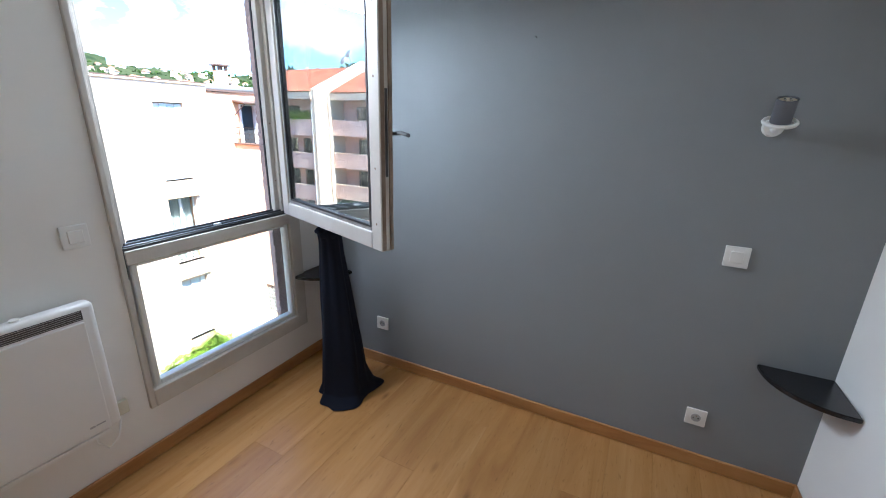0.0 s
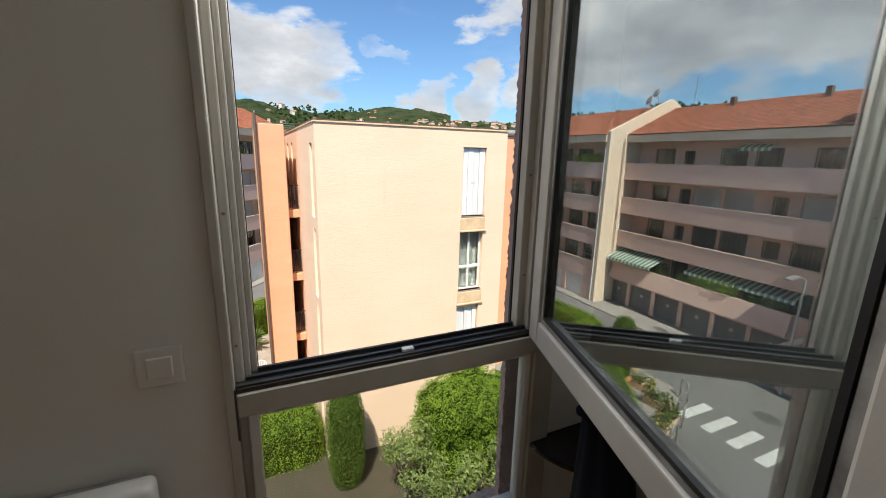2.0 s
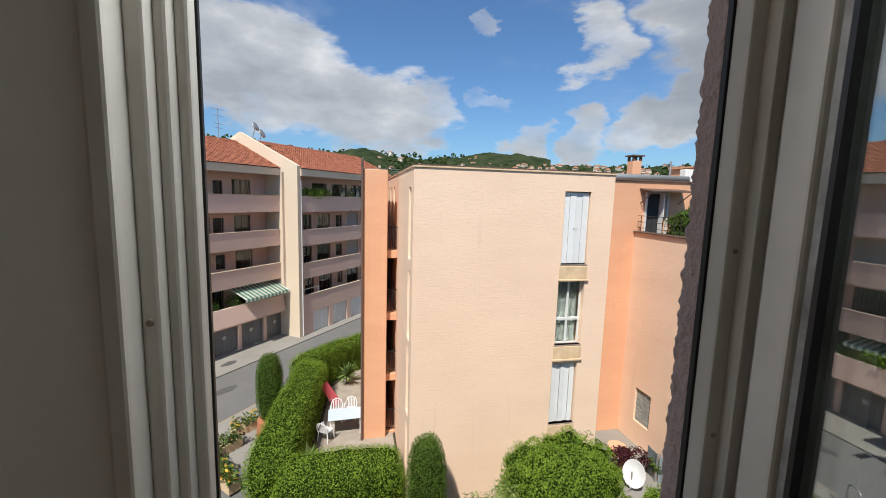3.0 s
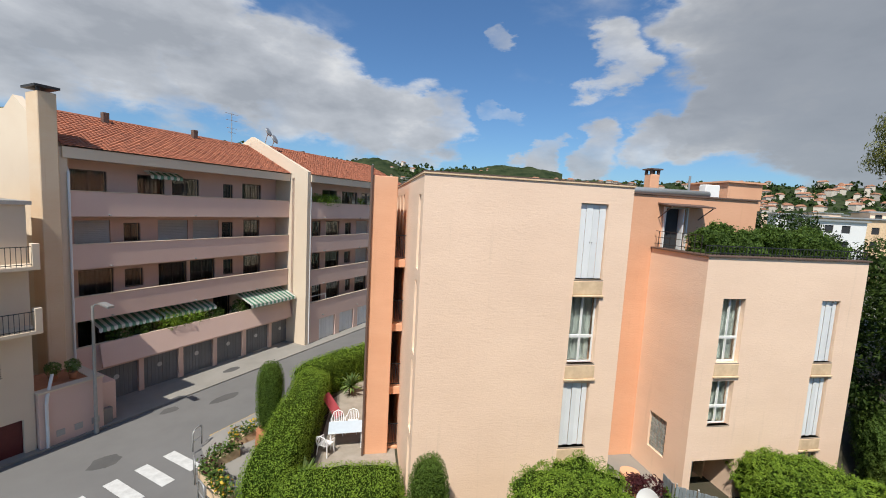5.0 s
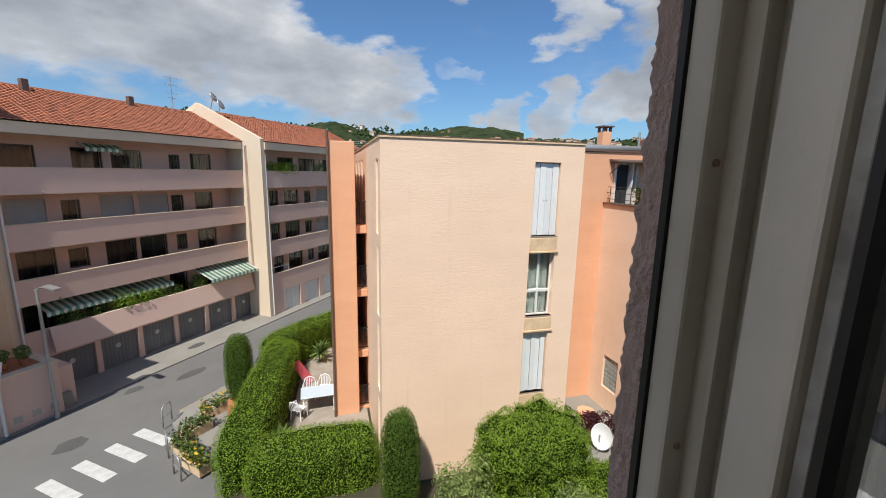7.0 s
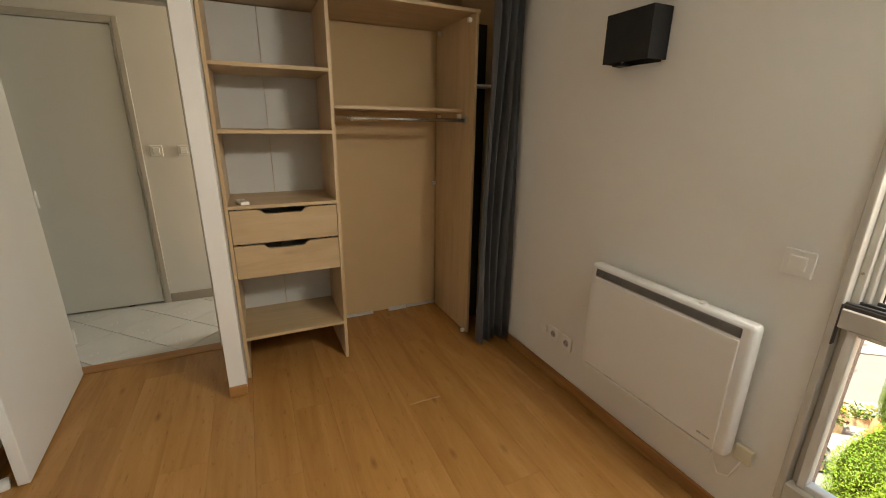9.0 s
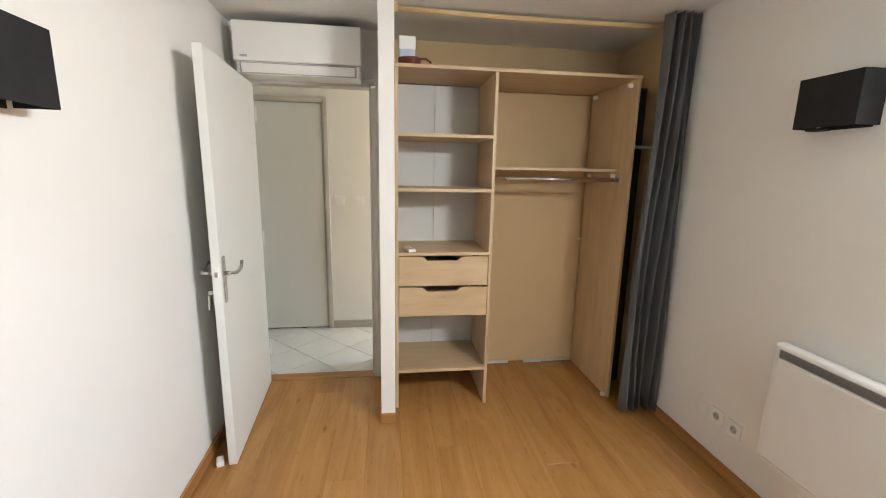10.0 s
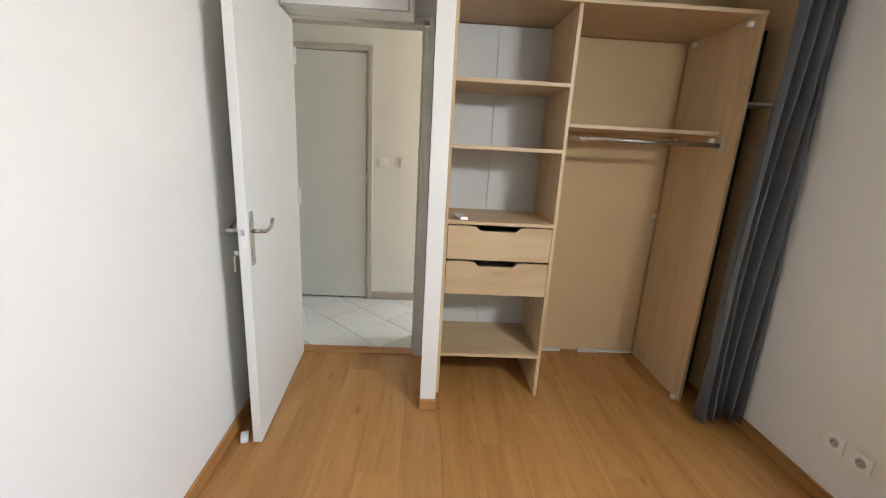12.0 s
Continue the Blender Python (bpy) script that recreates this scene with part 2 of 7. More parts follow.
batten_wood = wood("raw_pine_batten", (0.50, 0.33, 0.15), (0.62, 0.44, 0.22), (0.7, 0.52, 0.29), 0.6, 1, 1.0, 0.05)
panel_white = material("white_back_panel", (0.63, 0.62, 0.585), 0.5, 0.05, 2, 90, 0.05, 0.001)
hall_tile = material("white_marbled_tile", (0.70, 0.69, 0.66), 0.22, 0.12, 5, 40, 0.04, 0.001, tint=(0.55, 0.54, 0.52), random_amount=0.06)
tile_joint = material("grey_tile_joint", (0.20, 0.19, 0.175), 0.85, 0.1)
hall_skirting = material("beige_stone_skirting", (0.45, 0.40, 0.33), 0.5, 0.1)
pane_glass = glass("window_glass", grimy=0.0)
coated_glass = glass("coated_double_glazing", ior=1.75, grimy=0.0, coating=0.24)

# ---- building blocks ----


def link(name, bm, mat, smooth=False):
    me = bpy.data.meshes.new(name)
    bm.normal_update()
    bm.to_mesh(me)
    bm.free()
    if smooth:
        for p in me.polygons:
            p.use_smooth = True
    me.materials.append(mat)
    return new(name, me)


def part(name, bm, mat, parent, label="", smooth=False):
    """One mesh object under a thing or a part, in the thing's own coordinates."""
    ob = link(name, bm, mat, smooth)
    ob.parent = parent
    return tagged(ob, label)


def thing(name, at=(0, 0, 0), turn=0.0, label="", category="", group="", kind=""):
    ob = new(name)
    ob.empty_display_size = 0.1
    ob.matrix_basis = pose(*at, 0, 0, turn)
    return tagged(ob, label, category, group, kind)


def single(name, bm, mat, label="", category="", group="", kind="", smooth=False, at=None, turn=0.0):
    ob = link(name, bm, mat, smooth)
    if at is not None:
        ob.matrix_basis = pose(*at, 0, 0, turn)
    return tagged(ob, label, category, group, kind)


def cuboid(bm, lo, hi, bevel=0.0, seg=1):
    """Adds a box, with its edges rounded if asked."""
    vs = bmesh.ops.create_cube(bm, size=1.0)["verts"]
    c, s = [(a + b) / 2 for a, b in zip(lo, hi)], [b - a for a, b in zip(lo, hi)]
    bmesh.ops.scale(bm, vec=s, verts=vs)
    bmesh.ops.translate(bm, vec=c, verts=vs)
    if bevel:
        es = list({e for v in vs for e in v.link_edges})
        bmesh.ops.bevel(bm, geom=es, offset=bevel, segments=seg, affect="EDGES", profile=0.6)
    return bm


def block(*boxes, bevel=0.0, seg=1):
    bm = bmesh.new()
    for lo, hi in boxes:
        cuboid(bm, lo, hi, bevel, seg)
    return bm


def rod(bm, a, b, r, r2=None, n=10):
    """Adds a capped, tapering bar from a to b."""
    a, b = Vector(a), Vector(b)
    d = b - a
    m = Matrix.Translation((a + b) / 2) @ d.to_track_quat("Z", "Y").to_matrix().to_4x4()
    bmesh.ops.create_cone(bm, cap_ends=True, segments=n, radius1=r, radius2=r if r2 is None else r2, depth=d.length, matrix=m)
    return bm


def bar(a, b, r, r2=None, n=10):
    return rod(bmesh.new(), a, b, r, r2, n)


def tube(points, r, n=8):
    """A bent pipe through points, in one skin."""
    bm = bmesh.new()
    pts = [Vector(p) for p in points]
    rings = []
    side = None
    for i, p in enumerate(pts):
        d = (pts[min(i + 1, len(pts) - 1)] - pts[max(i - 1, 0)]).normalized()
        ref = Vector((0, 0, 1)) if abs(d.z) < 0.9 else Vector((1, 0, 0))
        x = d.cross(ref).normalized() if side is None else (side - d * side.dot(d)).normalized()
        side = x
        y = d.cross(x)
        rings.append([bm.verts.new(p + x * r * math.cos(k * 2 * math.pi / n) + y * r * math.sin(k * 2 * math.pi / n)) for k in range(n)])
    for u, v in zip(rings, rings[1:]):
        for k in range(n):
            bm.faces.new((u[k], u[(k + 1) % n], v[(k + 1) % n], v[k]))
    bm.faces.new(rings[0][::-1])
    bm.faces.new(rings[-1])
    return bm


def prism(outline, z0, z1, bevel=0.0):
    """A plate with the given outline in x and y."""
    bm = bmesh.new()
    f = bm.faces.new([bm.verts.new((x, y, z0)) for x, y in outline])
    vs = [e for e in bmesh.ops.extrude_face_region(bm, geom=[f])["geom"] if isinstance(e, bmesh.types.BMVert)]
    bmesh.ops.translate(bm, vec=(0, 0, z1 - z0), verts=vs)
    bmesh.ops.recalc_face_normals(bm, faces=bm.faces)
    if bevel:
        bmesh.ops.bevel(bm, geom=list(bm.edges), offset=bevel, segments=2, affect="EDGES")
    return bm


def turned(bm, m):
    bmesh.ops.transform(bm, matrix=m, verts=bm.verts)
    return bm


def wall_mesh(u0, u1, z0, z1, thick, openings=()):
    """A wall in the plane of x and z, from y = 0 to y = thick, with openings (u0, u1, z0, z1) that go through it."""
    us = sorted({u0, u1, *(o[0] for o in openings), *(o[1] for o in openings)})
    zs = sorted({z0, z1, *(o[2] for o in openings), *(o[3] for o in openings)})
    us, zs = [u for u in us if u0 <= u <= u1], [z for z in zs if z0 <= z <= z1]

    def solid(i, j):
        if not (0 <= i < len(us) - 1 and 0 <= j < len(zs) - 1):
            return False
        u, z = (us[i] + us[i + 1]) / 2, (zs[j] + zs[j + 1]) / 2
        return not any(a < u < b and c < z < d for a, b, c, d in openings)

    bm, cache = bmesh.new(), {}

    def v(u, y, z):
        k = (round(u, 5), round(y, 5), round(z, 5))
        if k not in cache:
            cache[k] = bm.verts.new(k)
        return cache[k]

    for i in range(len(us) - 1):
        for j in range(len(zs) - 1):
            if not solid(i, j):
                continue
            a, b, c, d = us[i], us[i + 1], zs[j], zs[j + 1]
            bm.faces.new((v(a, 0, c), v(b, 0, c), v(b, 0, d), v(a, 0, d)))
            bm.faces.new((v(a, thick, c), v(a, thick, d), v(b, thick, d), v(b, thick, c)))
            if not solid(i - 1, j):
                bm.faces.new((v(a, 0, c), v(a, 0, d), v(a, thick, d), v(a, thick, c)))
            if not solid(i + 1, j):
                bm.faces.new((v(b, 0, c), v(b, thick, c), v(b, thick, d), v(b, 0, d)))
            if not solid(i, j - 1):
                bm.faces.new((v(a, 0, c), v(a, thick, c), v(b, thick, c), v(b, 0, c)))
            if not solid(i, j + 1):
                bm.faces.new((v(a, 0, d), v(b, 0, d), v(b, thick, d), v(a, thick, d)))
    bmesh.ops.recalc_face_normals(bm, faces=bm.faces)
    return bm


# ---- the room ----
X0, X1, Y0, Y1, H = -3.407, 0.0, -2.62, 0.0, 2.40
WX0, WX1, WZ0, WZ1 = -1.105, -0.175, 0.25, 2.20
OUT = 0.068
wall_window = single("wall_window", wall_mesh(-3.70, 0.3, -0.05, H + 0.1, OUT, [(WX0, WX1, WZ0, WZ1)]), white_wall, "white painted wall with a tall window opening", "wall", kind="structure")
wall_grey = single("wall_grey", turned(wall_mesh(Y0 - 0.2, Y1, -0.05, H + 0.1, 0.2), pose(0, 0, 0, 0, 0, 90) @ Matrix.Scale(-1, 4, (0, 1, 0))), grey_wall, "slate grey painted wall", "wall", kind="structure")
SOUTH = pose(0, -2.556, 0, 0, 0, 2.0)
single("wall_south", turned(wall_mesh(-3.415, 0.03, -0.05, H + 0.1, 0.15), SOUTH @ pose(0, -0.15, 0)), white_wall, "white painted wall behind the open door", "wall", kind="structure")
DY0, DY1, DZ = -2.60, -1.815, 2.045
single("wall_door", turned(wall_mesh(Y0 - 0.2, -1.67, -0.05, H + 0.1, 0.08, [(DY0 - 0.03, DY1 + 0.03, -0.06, DZ + 0.03)]), pose(X0, 0, 0, 0, 0, 90)), white_wall, "white painted wall with a doorway", "wall", kind="structure")
single("wall_partition", block(((-3.56, -1.752, -0.05), (-2.822, -1.668, H + 0.05))), white_wall, "white partition end beside the wardrobe", "wall", kind="structure")
single("wall_niche", block(((-3.70, -1.752, -0.05), (-3.56, -0.0, H + 0.05))), niche_paint, "sand-coloured back wall of the wardrobe niche", "wall", kind="structure")
single("ceiling", block(((-4.6, -3.4, H), (0.2, 0.15, H + 0.2))), ceiling_paint, "white painted ceiling", "ceiling", kind="structure")
subfloor = single("floor", block(((-3.56, -2.8, -0.25), (0.0, 0.0, -0.012))), skirting_wood, "oak laminate floor in long planks", "floor", kind="structure")


def skirting(name, lo, hi, mat):
    return single(name, block((lo, hi), bevel=0.004), mat, "varnished pine skirting board", "skirting", kind="structure")


skirting("baseboard", (-2.80, -0.012, 0.0), (0.0, 0.0, 0.07), skirting_wood)
skirting("baseboard", (-0.012, -2.556, 0.0), (0.0, -0.012, 0.07), skirting_wood_y)
skirting("baseboard", (X0 + 0.02, 0, 0.0), (-0.012, 0.012, 0.07), skirting_wood).matrix_basis = SOUTH
skirting("baseboard", (-2.822, -1.756, 0.0), (-2.808, -1.664, 0.062), skirting_wood_y)

# window: fixed frame with a transom, a fixed pane below, an open casement above
window_1 = thing("window_1", (WX0, 0, WZ0), label="tall white window, upper casement open inwards, fixed pane below", category="window", kind="structure")
window_1.location.y, window_1.scale.y = -0.005, 1.2
W, HH = WX1 - WX0, WZ1 - WZ0
TZ0, TZ1 = 0.907 - WZ0, 0.990 - WZ0
IX0, IX1 = 0.05, W - 0.06
part("frame_post", block(((0, -0.010, 0), (0.022, 0.062, HH)), ((0.022, 0.020, 0), (0.042, 0.066, HH)), ((0.042, 0.036, TZ1 - 0.02), (0.056, 0.069, HH)), ((0.056, 0.052, TZ1 - 0.02), (0.071, 0.0725, HH)), bevel=0.004, seg=2), frame_paint, window_1, "yellowed white paint with scuffs")
part("frame_post", block(((W - 0.076, -0.010, 0), (W, 0.020, HH)), ((W - 0.096, 0.012, TZ1 - 0.02), (W - 0.07, 0.056, HH)), ((W - 0.122, 0.030, TZ1 - 0.02), (W - 0.09, 0.056, HH)), ((W - 0.076, 0.020, 0), (W, 0.060, TZ1)), bevel=0.004, seg=2), frame_paint, window_1, "yellowed white paint with scuffs")
part("frame_head", block(((0.022, -0.012, HH - 0.06), (W - 0.076, 0.06, HH)), bevel=0.004), frame_paint, window_1)
part("frame_sill", block(((0.022, -0.014, 0), (W - 0.076, 0.06, 0.085)), bevel=0.004), frame_paint, window_1, "chipped white bottom rail")
part("transom", block(((0.022, -0.012, TZ0), (W - 0.076, 0.06, TZ1 - 0.022)), bevel=0.004), frame_paint, window_1)
part("transom_track", block(((0.024, -0.008, TZ1 - 0.024), (W - 0.078, 0.062, TZ1 - 0.010)), ((0.024, -0.006, TZ1 - 0.011), (W - 0.078, 0.002, TZ1 - 0.003)), ((0.044, 0.018, TZ1 - 0.011), (W - 0.098, 0.024, TZ1)), ((0.07, 0.044, TZ1 - 0.011), (W - 0.122, 0.05, TZ1 + 0.003)), bevel=0.0015), alu_dark, window_1, "dark metal rain track")
part("latch_keep", block(((0.424, 0.003, TZ1 - 0.010), (0.456, 0.018, TZ1 + 0.004)), bevel=0.002), plastic_white, window_1)
part("strike_plate", block(((0.019, -0.0105, 0.60), (0.0235, 0.004, 0.73)), bevel=0.001), alu_dark, window_1)
lower = part("fixed_light", block(((0.042, 0.004, 0.085), (0.066, 0.04, TZ0)), bevel=0.003), gloss_white, window_1, "white glazing bead")
for bead in (((W - 0.098, 0.004, 0.085), (W - 0.076, 0.04, TZ0)), ((0.066, 0.004, TZ0 - 0.016), (W - 0.098, 0.04, TZ0)), ((0.066, 0.004, 0.085), (W - 0.098, 0.04, 0.107))):
    part("glazing_bead", block(bead, bevel=0.003), gloss_white, window_1)
for bz in (0.2, 0.5, 1.1, 1.45):
    part("frame_screw", bar((W - 0.106, 0.028, bz + 0.7), (W - 0.106, 0.031, bz + 0.7), 0.004, n=8), frame_edge, window_1)
    part("frame_screw", bar((0.031, 0.018, bz + 0.62), (0.031, 0.021, bz + 0.62), 0.004, n=8), frame_edge, window_1)
pane = part("pane", block(((0.064, 0.02, 0.1), (W - 0.096, 0.024, TZ0 - 0.010))), pane_glass, lower)
pane.visible_shadow = False
part("seal", block(((W - 0.125, 0.0565, TZ1 - 0.02), (W - 0.10, 0.064, HH - 0.06)), ((0.066, 0.0728, TZ1 - 0.02), (0.073, 0.078, HH - 0.06))), gasket, window_1, "black rubber seal")

# open casement, hinged on the right post
SW, SH = 0.915, 1.14
casement = thing("window_casement", (-0.236, -0.040, 0.975), 251.0, "white casement window standing open into the room", "window", kind="structure")


def stile(lo, hi):
    return block((lo, hi), bevel=0.005, seg=2)


part("stile", stile((0, -0.055, 0), (0.065, 0, SH)), frame_paint, casement)
outer = part("stile", stile((SW - 0.068, -0.055, 0), (SW, 0, SH)), frame_paint, casement, "closing stile with bare brown wood in its edge groove")
part("edge_groove", block(((SW, -0.050, 0.004), (SW + 0.002, -0.034, SH - 0.004)), ((SW, -0.016, 0.004), (SW + 0.006, -0.001, SH - 0.004))), frame_edge, outer, "weathered brown wood edge")
part("lock_plate", block(((SW, -0.031, 0.30), (SW + 0.003, -0.021, 0.62))), alu_dark, outer)
part("rail", stile((0.065, -0.055, 0), (SW - 0.068, 0, 0.07)), frame_paint, casement)
part("rail", stile((0.065, -0.055, SH - 0.07), (SW - 0.068, 0, SH)), frame_paint, casement)
for bead in (((0.065, -0.046, 0.07), (0.083, -0.012, SH - 0.07)), ((SW - 0.086, -0.046, 0.07), (SW - 0.068, -0.012, SH - 0.07)), ((0.083, -0.046, 0.07), (SW - 0.086, -0.012, 0.086)), ((0.083, -0.046, SH - 0.086), (SW - 0.086, -0.012, SH - 0.07))):
    part("glazing_bead", block(bead, bevel=0.003), weathered_bead, casement, "grey weathered glazing bead")
for strip in (((0.083, -0.0475, 0.086), (0.092, -0.036, SH - 0.086)), ((SW - 0.095, -0.0475, 0.086), (SW - 0.086, -0.036, SH - 0.086)), ((0.092, -0.0475, 0.086), (SW - 0.095, -0.036, 0.095)), ((0.092, -0.0475, SH - 0.095), (SW - 0.095, -0.036, SH - 0.086))):
    part("gasket", block(strip), gasket, casement, "black rubber glazing gasket")
for bz in (0.11, 0.33, 0.66, 0.9, 1.06):
    part("frame_screw", bar((SW - 0.034, -0.056, bz), (SW - 0.034, -0.0545, bz), 0.005, n=8), frame_edge, casement)
    part("frame_screw", bar((SW + 0.0005, -0.042, bz + 0.05), (SW + 0.003, -0.042, bz + 0.05), 0.005, n=8), frame_edge, casement)
for yy in (-0.034, -0.020):
    p = part("pane", block(((0.08, yy, 0.083), (SW - 0.083, yy + 0.004, SH - 0.083))), coated_glass, casement)
    p.visible_shadow = False
handle = part("handle_rose", block(((SW - 0.052, -0.0, 0.40), (SW - 0.022, 0.008, 0.52)), bevel=0.003), chrome, casement)
part("handle", tube([(SW - 0.037, 0.008, 0.46), (SW - 0.037, 0.045, 0.46), (SW - 0.033, 0.055, 0.46), (SW - 0.012, 0.058, 0.462), (SW + 0.032, 0.056, 0.455)], 0.008), alu_dark, handle)
part("corner_lug", block(((SW - 0.03, 0.0, 0.012), (SW - 0.012, 0.006, 0.03)), bevel=0.002), frame_edge, casement)
part("hinge", bar((0.0, -0.0, 0.1), (0.0, 0.0, 0.19), 0.008), plastic_white, casement)
part("hinge", bar((0.0, -0.0, SH - 0.2), (0.0, 0.0, SH - 0.11), 0.008), plastic_white, casement)

# panel heater under the switch
heater = thing("panel_heater", (-1.965, 0, 0.295), label="flat white electric panel heater on the wall", category="heater")
HW, HZ = 0.725, 0.545


def slab(w, d0, d1, z0, z1, r, x0=0.0):
    """An upright panel with rounded front corners."""
    bm = block(((x0, d0, z0), (x0 + w, d1, z1)), bevel=r, seg=3)
    return bm


part("back_plate", slab(HW - 0.06, -0.03, -0.0, 0.03, HZ - 0.02, 0.004, 0.03), plastic_grey, heater)
part("body", slab(HW, -0.085, -0.03, 0.02, HZ, 0.02), enamel, heater, smooth=True)
part("front_panel", slab(HW - 0.075, -0.092, -0.08, 0.03, HZ - 0.066, 0.005, 0.035), enamel, heater)
part("outlet_grille", slab(HW - 0.075, -0.0875, -0.06, HZ - 0.058, HZ - 0.022, 0.002, 0.035), alu_dark, heater, "dark grey air outlet slot")
for k in range(5):
    part("outlet_slat", block(((0.04, -0.0885, HZ - 0.054 + k * 0.007), (HW - 0.045, -0.086, HZ - 0.0525 + k * 0.007))), plastic_grey, heater)
part("lower_lip", slab(HW - 0.08, -0.09, -0.06, 0.008, 0.024, 0.004, 0.035), enamel, heater)
part("maker_mark", block(((HW - 0.105, -0.0925, 0.062), (HW - 0.088, -0.0915, 0.070)), ((HW - 0.085, -0.0925, 0.063), (HW - 0.055, -0.0915, 0.069))), plastic_grey, heater, "small grey maker's mark")
part("dial", bar((HW - 0.2, -0.058, HZ - 0.002), (HW - 0.2, -0.058, HZ + 0.006), 0.014, n=14), plastic_white, heater)
cable_box = single("cable_outlet", block(((-0.03, -0.022, -0.03), (0.03, 0, 0.03)), bevel=0.004, seg=2), plastic_beige, "beige cable outlet box on the wall under the heater", "outlet", at=(-1.215, 0, 0.33))
single("heater_cable", tube([(-1.30, -0.02, 0.32), (-1.31, -0.02, 0.24), (-1.28, -0.02, 0.19), (-1.24, -0.02, 0.21), (-1.215, -0.014, 0.30)], 0.004), plastic_white, "white cable hanging below the heater", "cable", smooth=True)


def rocker_switch(at, turn, label):
    s = thing("light_switch", at, turn, label, "switch")
    part("plate", block(((-0.042, -0.010, -0.042), (0.042, 0, 0.042)), bevel=0.004, seg=2), plastic_white, s)
    part("rocker", block(((-0.023, -0.014, -0.023), (0.023, -0.008, 0.023)), bevel=0.002), plastic_white, s)
    return s


rocker_switch((-1.215, 0, 1.06), 0, "white square light switch on the white wall")
rocker_switch((0, -2.154, 1.008), -90, "white square light switch on the grey wall")


def wall_socket(at, turn, label, group=""):
    s = thing("wall_socket", at, turn, label, "socket", group)
    bm = block(((-0.040, -0.010, -0.040), (0.040, 0, 0.040)), bevel=0.004, seg=2)
    part("plate", bm, plastic_white, s)
    ring = bmesh.new()
    m = pose(0, -0.0105, 0, 90)
    bmesh.ops.create_cone(ring, cap_ends=True, segments=20, radius1=0.021, radius2=0.019, depth=0.004, matrix=m)
    part("well", ring, plastic_grey, s, "grey recessed socket well")
    for dx, dz in ((-0.0095, 0), (0.0095, 0)):
        part("contact", bar((dx, -0.0142, dz), (dx, -0.012, dz), 0.003, n=8), dark_hole, s)
    part("earth_pin", bar((0, -0.018, 0.011), (0, -0.012, 0.011), 0.0025, n=8), chrome, s)
    return s


wall_socket((0, -0.47, 0.285), -90, "white wall socket low on the grey wall")
wall_socket((0, -2.152, 0.255), -90, "white wall socket near the skirting of the grey wall")
wall_socket((-2.265, 0, 0.29), 0, "white wall socket low beside the heater", "pair of sockets")
wall_socket((-2.155, 0, 0.285), 0, "white wall socket low beside the heater", "pair of sockets")
single("blank_plate", bar((-2.36, -0.006, 0.285), (-2.36, 0, 0.285), 0.03, n=20), plastic_white, "round white blanking plate on the wall", "plate")
# bare lamp holder on the grey wall
holder = thing("wall_lamp_holder", (0, -2.165, 1.535), -90, "bare bulb holder of a wall lamp without its shade", "wall lamp")
LEAN = pose(0, -0.075, 0.0, 22, 0, 0)
holder.location.z = 1.50
ring_at = LEAN @ pose(0, 0, 0.012)
part("ring", tube([ring_at @ Vector((0.046 * math.cos(a * math.pi / 12), 0.046 * math.sin(a * math.pi / 12), 0)) for a in range(24)] + [ring_at @ Vector((0.046, 0, 0)), ring_at @ Vector((0.0444, 0.012, 0))], 0.0065, 8), plastic_white, holder, "white ring round the sleeve", True)
part("wall_plate", bar((0, 0, -0.005), (0, -0.014, -0.005), 0.034, 0.03, n=22), plastic_white, holder)
part("arm", tube([(0, -0.012, -0.01), (0, -0.035, -0.014), (0, -0.056, -0.008), (0, -0.072, 0.002)], 0.012, 10), plastic_white, holder, smooth=True)
sleeve_bm = bmesh.new()
for r0, r1 in ((0.030, 0.030), (0.0265, 0.0265)):
    bmesh.ops.create_cone(sleeve_bm, cap_ends=False, segments=26, radius1=r0, radius2=r1, depth=0.078, matrix=LEAN @ pose(0, 0, 0.052))
part("socket_sleeve", sleeve_bm, sleeve_grey, holder, "dark grey sleeve")
part("bulb_socket", turned(bar((0, 0, 0.02), (0, 0, 0.086), 0.0262, n=26), LEAN), plastic_beige, holder, "cream bulb socket")
for dx in (-0.008, 0.008):
    part("contact", turned(block(((dx - 0.0035, -0.008, 0.086), (dx + 0.0035, 0.008, 0.091)), bevel=0.001), LEAN), chrome, holder)
single("nail", bar((-0.018, -1.285, 1.834), (0, -1.285, 1.832), 0.003, n=6), alu_dark, "small dark nail in the grey wall", "nail")


def corner_shelf(at, turn, label):
    """A quarter round black board in a corner; the corner lies at its origin, the arms along +x and +y."""
    r = 0.245
    pts = [(0, 0), (r, 0), (r, 0.02)] + [(0.02 + (r - 0.02) * math.cos(a * math.pi / 24), 0.02 + (r - 0.02) * math.sin(a * math.pi / 24)) for a in range(1, 12)] + [(0.02, r), (0, r)]
    return single("corner_shelf", prism(pts, -0.018, 0, 0.003), black_lacquer, label, "shelf", "corner shelves", at=at, turn=turn)


corner_shelf((0, -2.556, 0.578), 91, "quarter-round black lacquered corner shelf by the white wall")
corner_shelf((0, 0, 0.585), 180, "quarter-round black lacquered corner shelf beside the window")


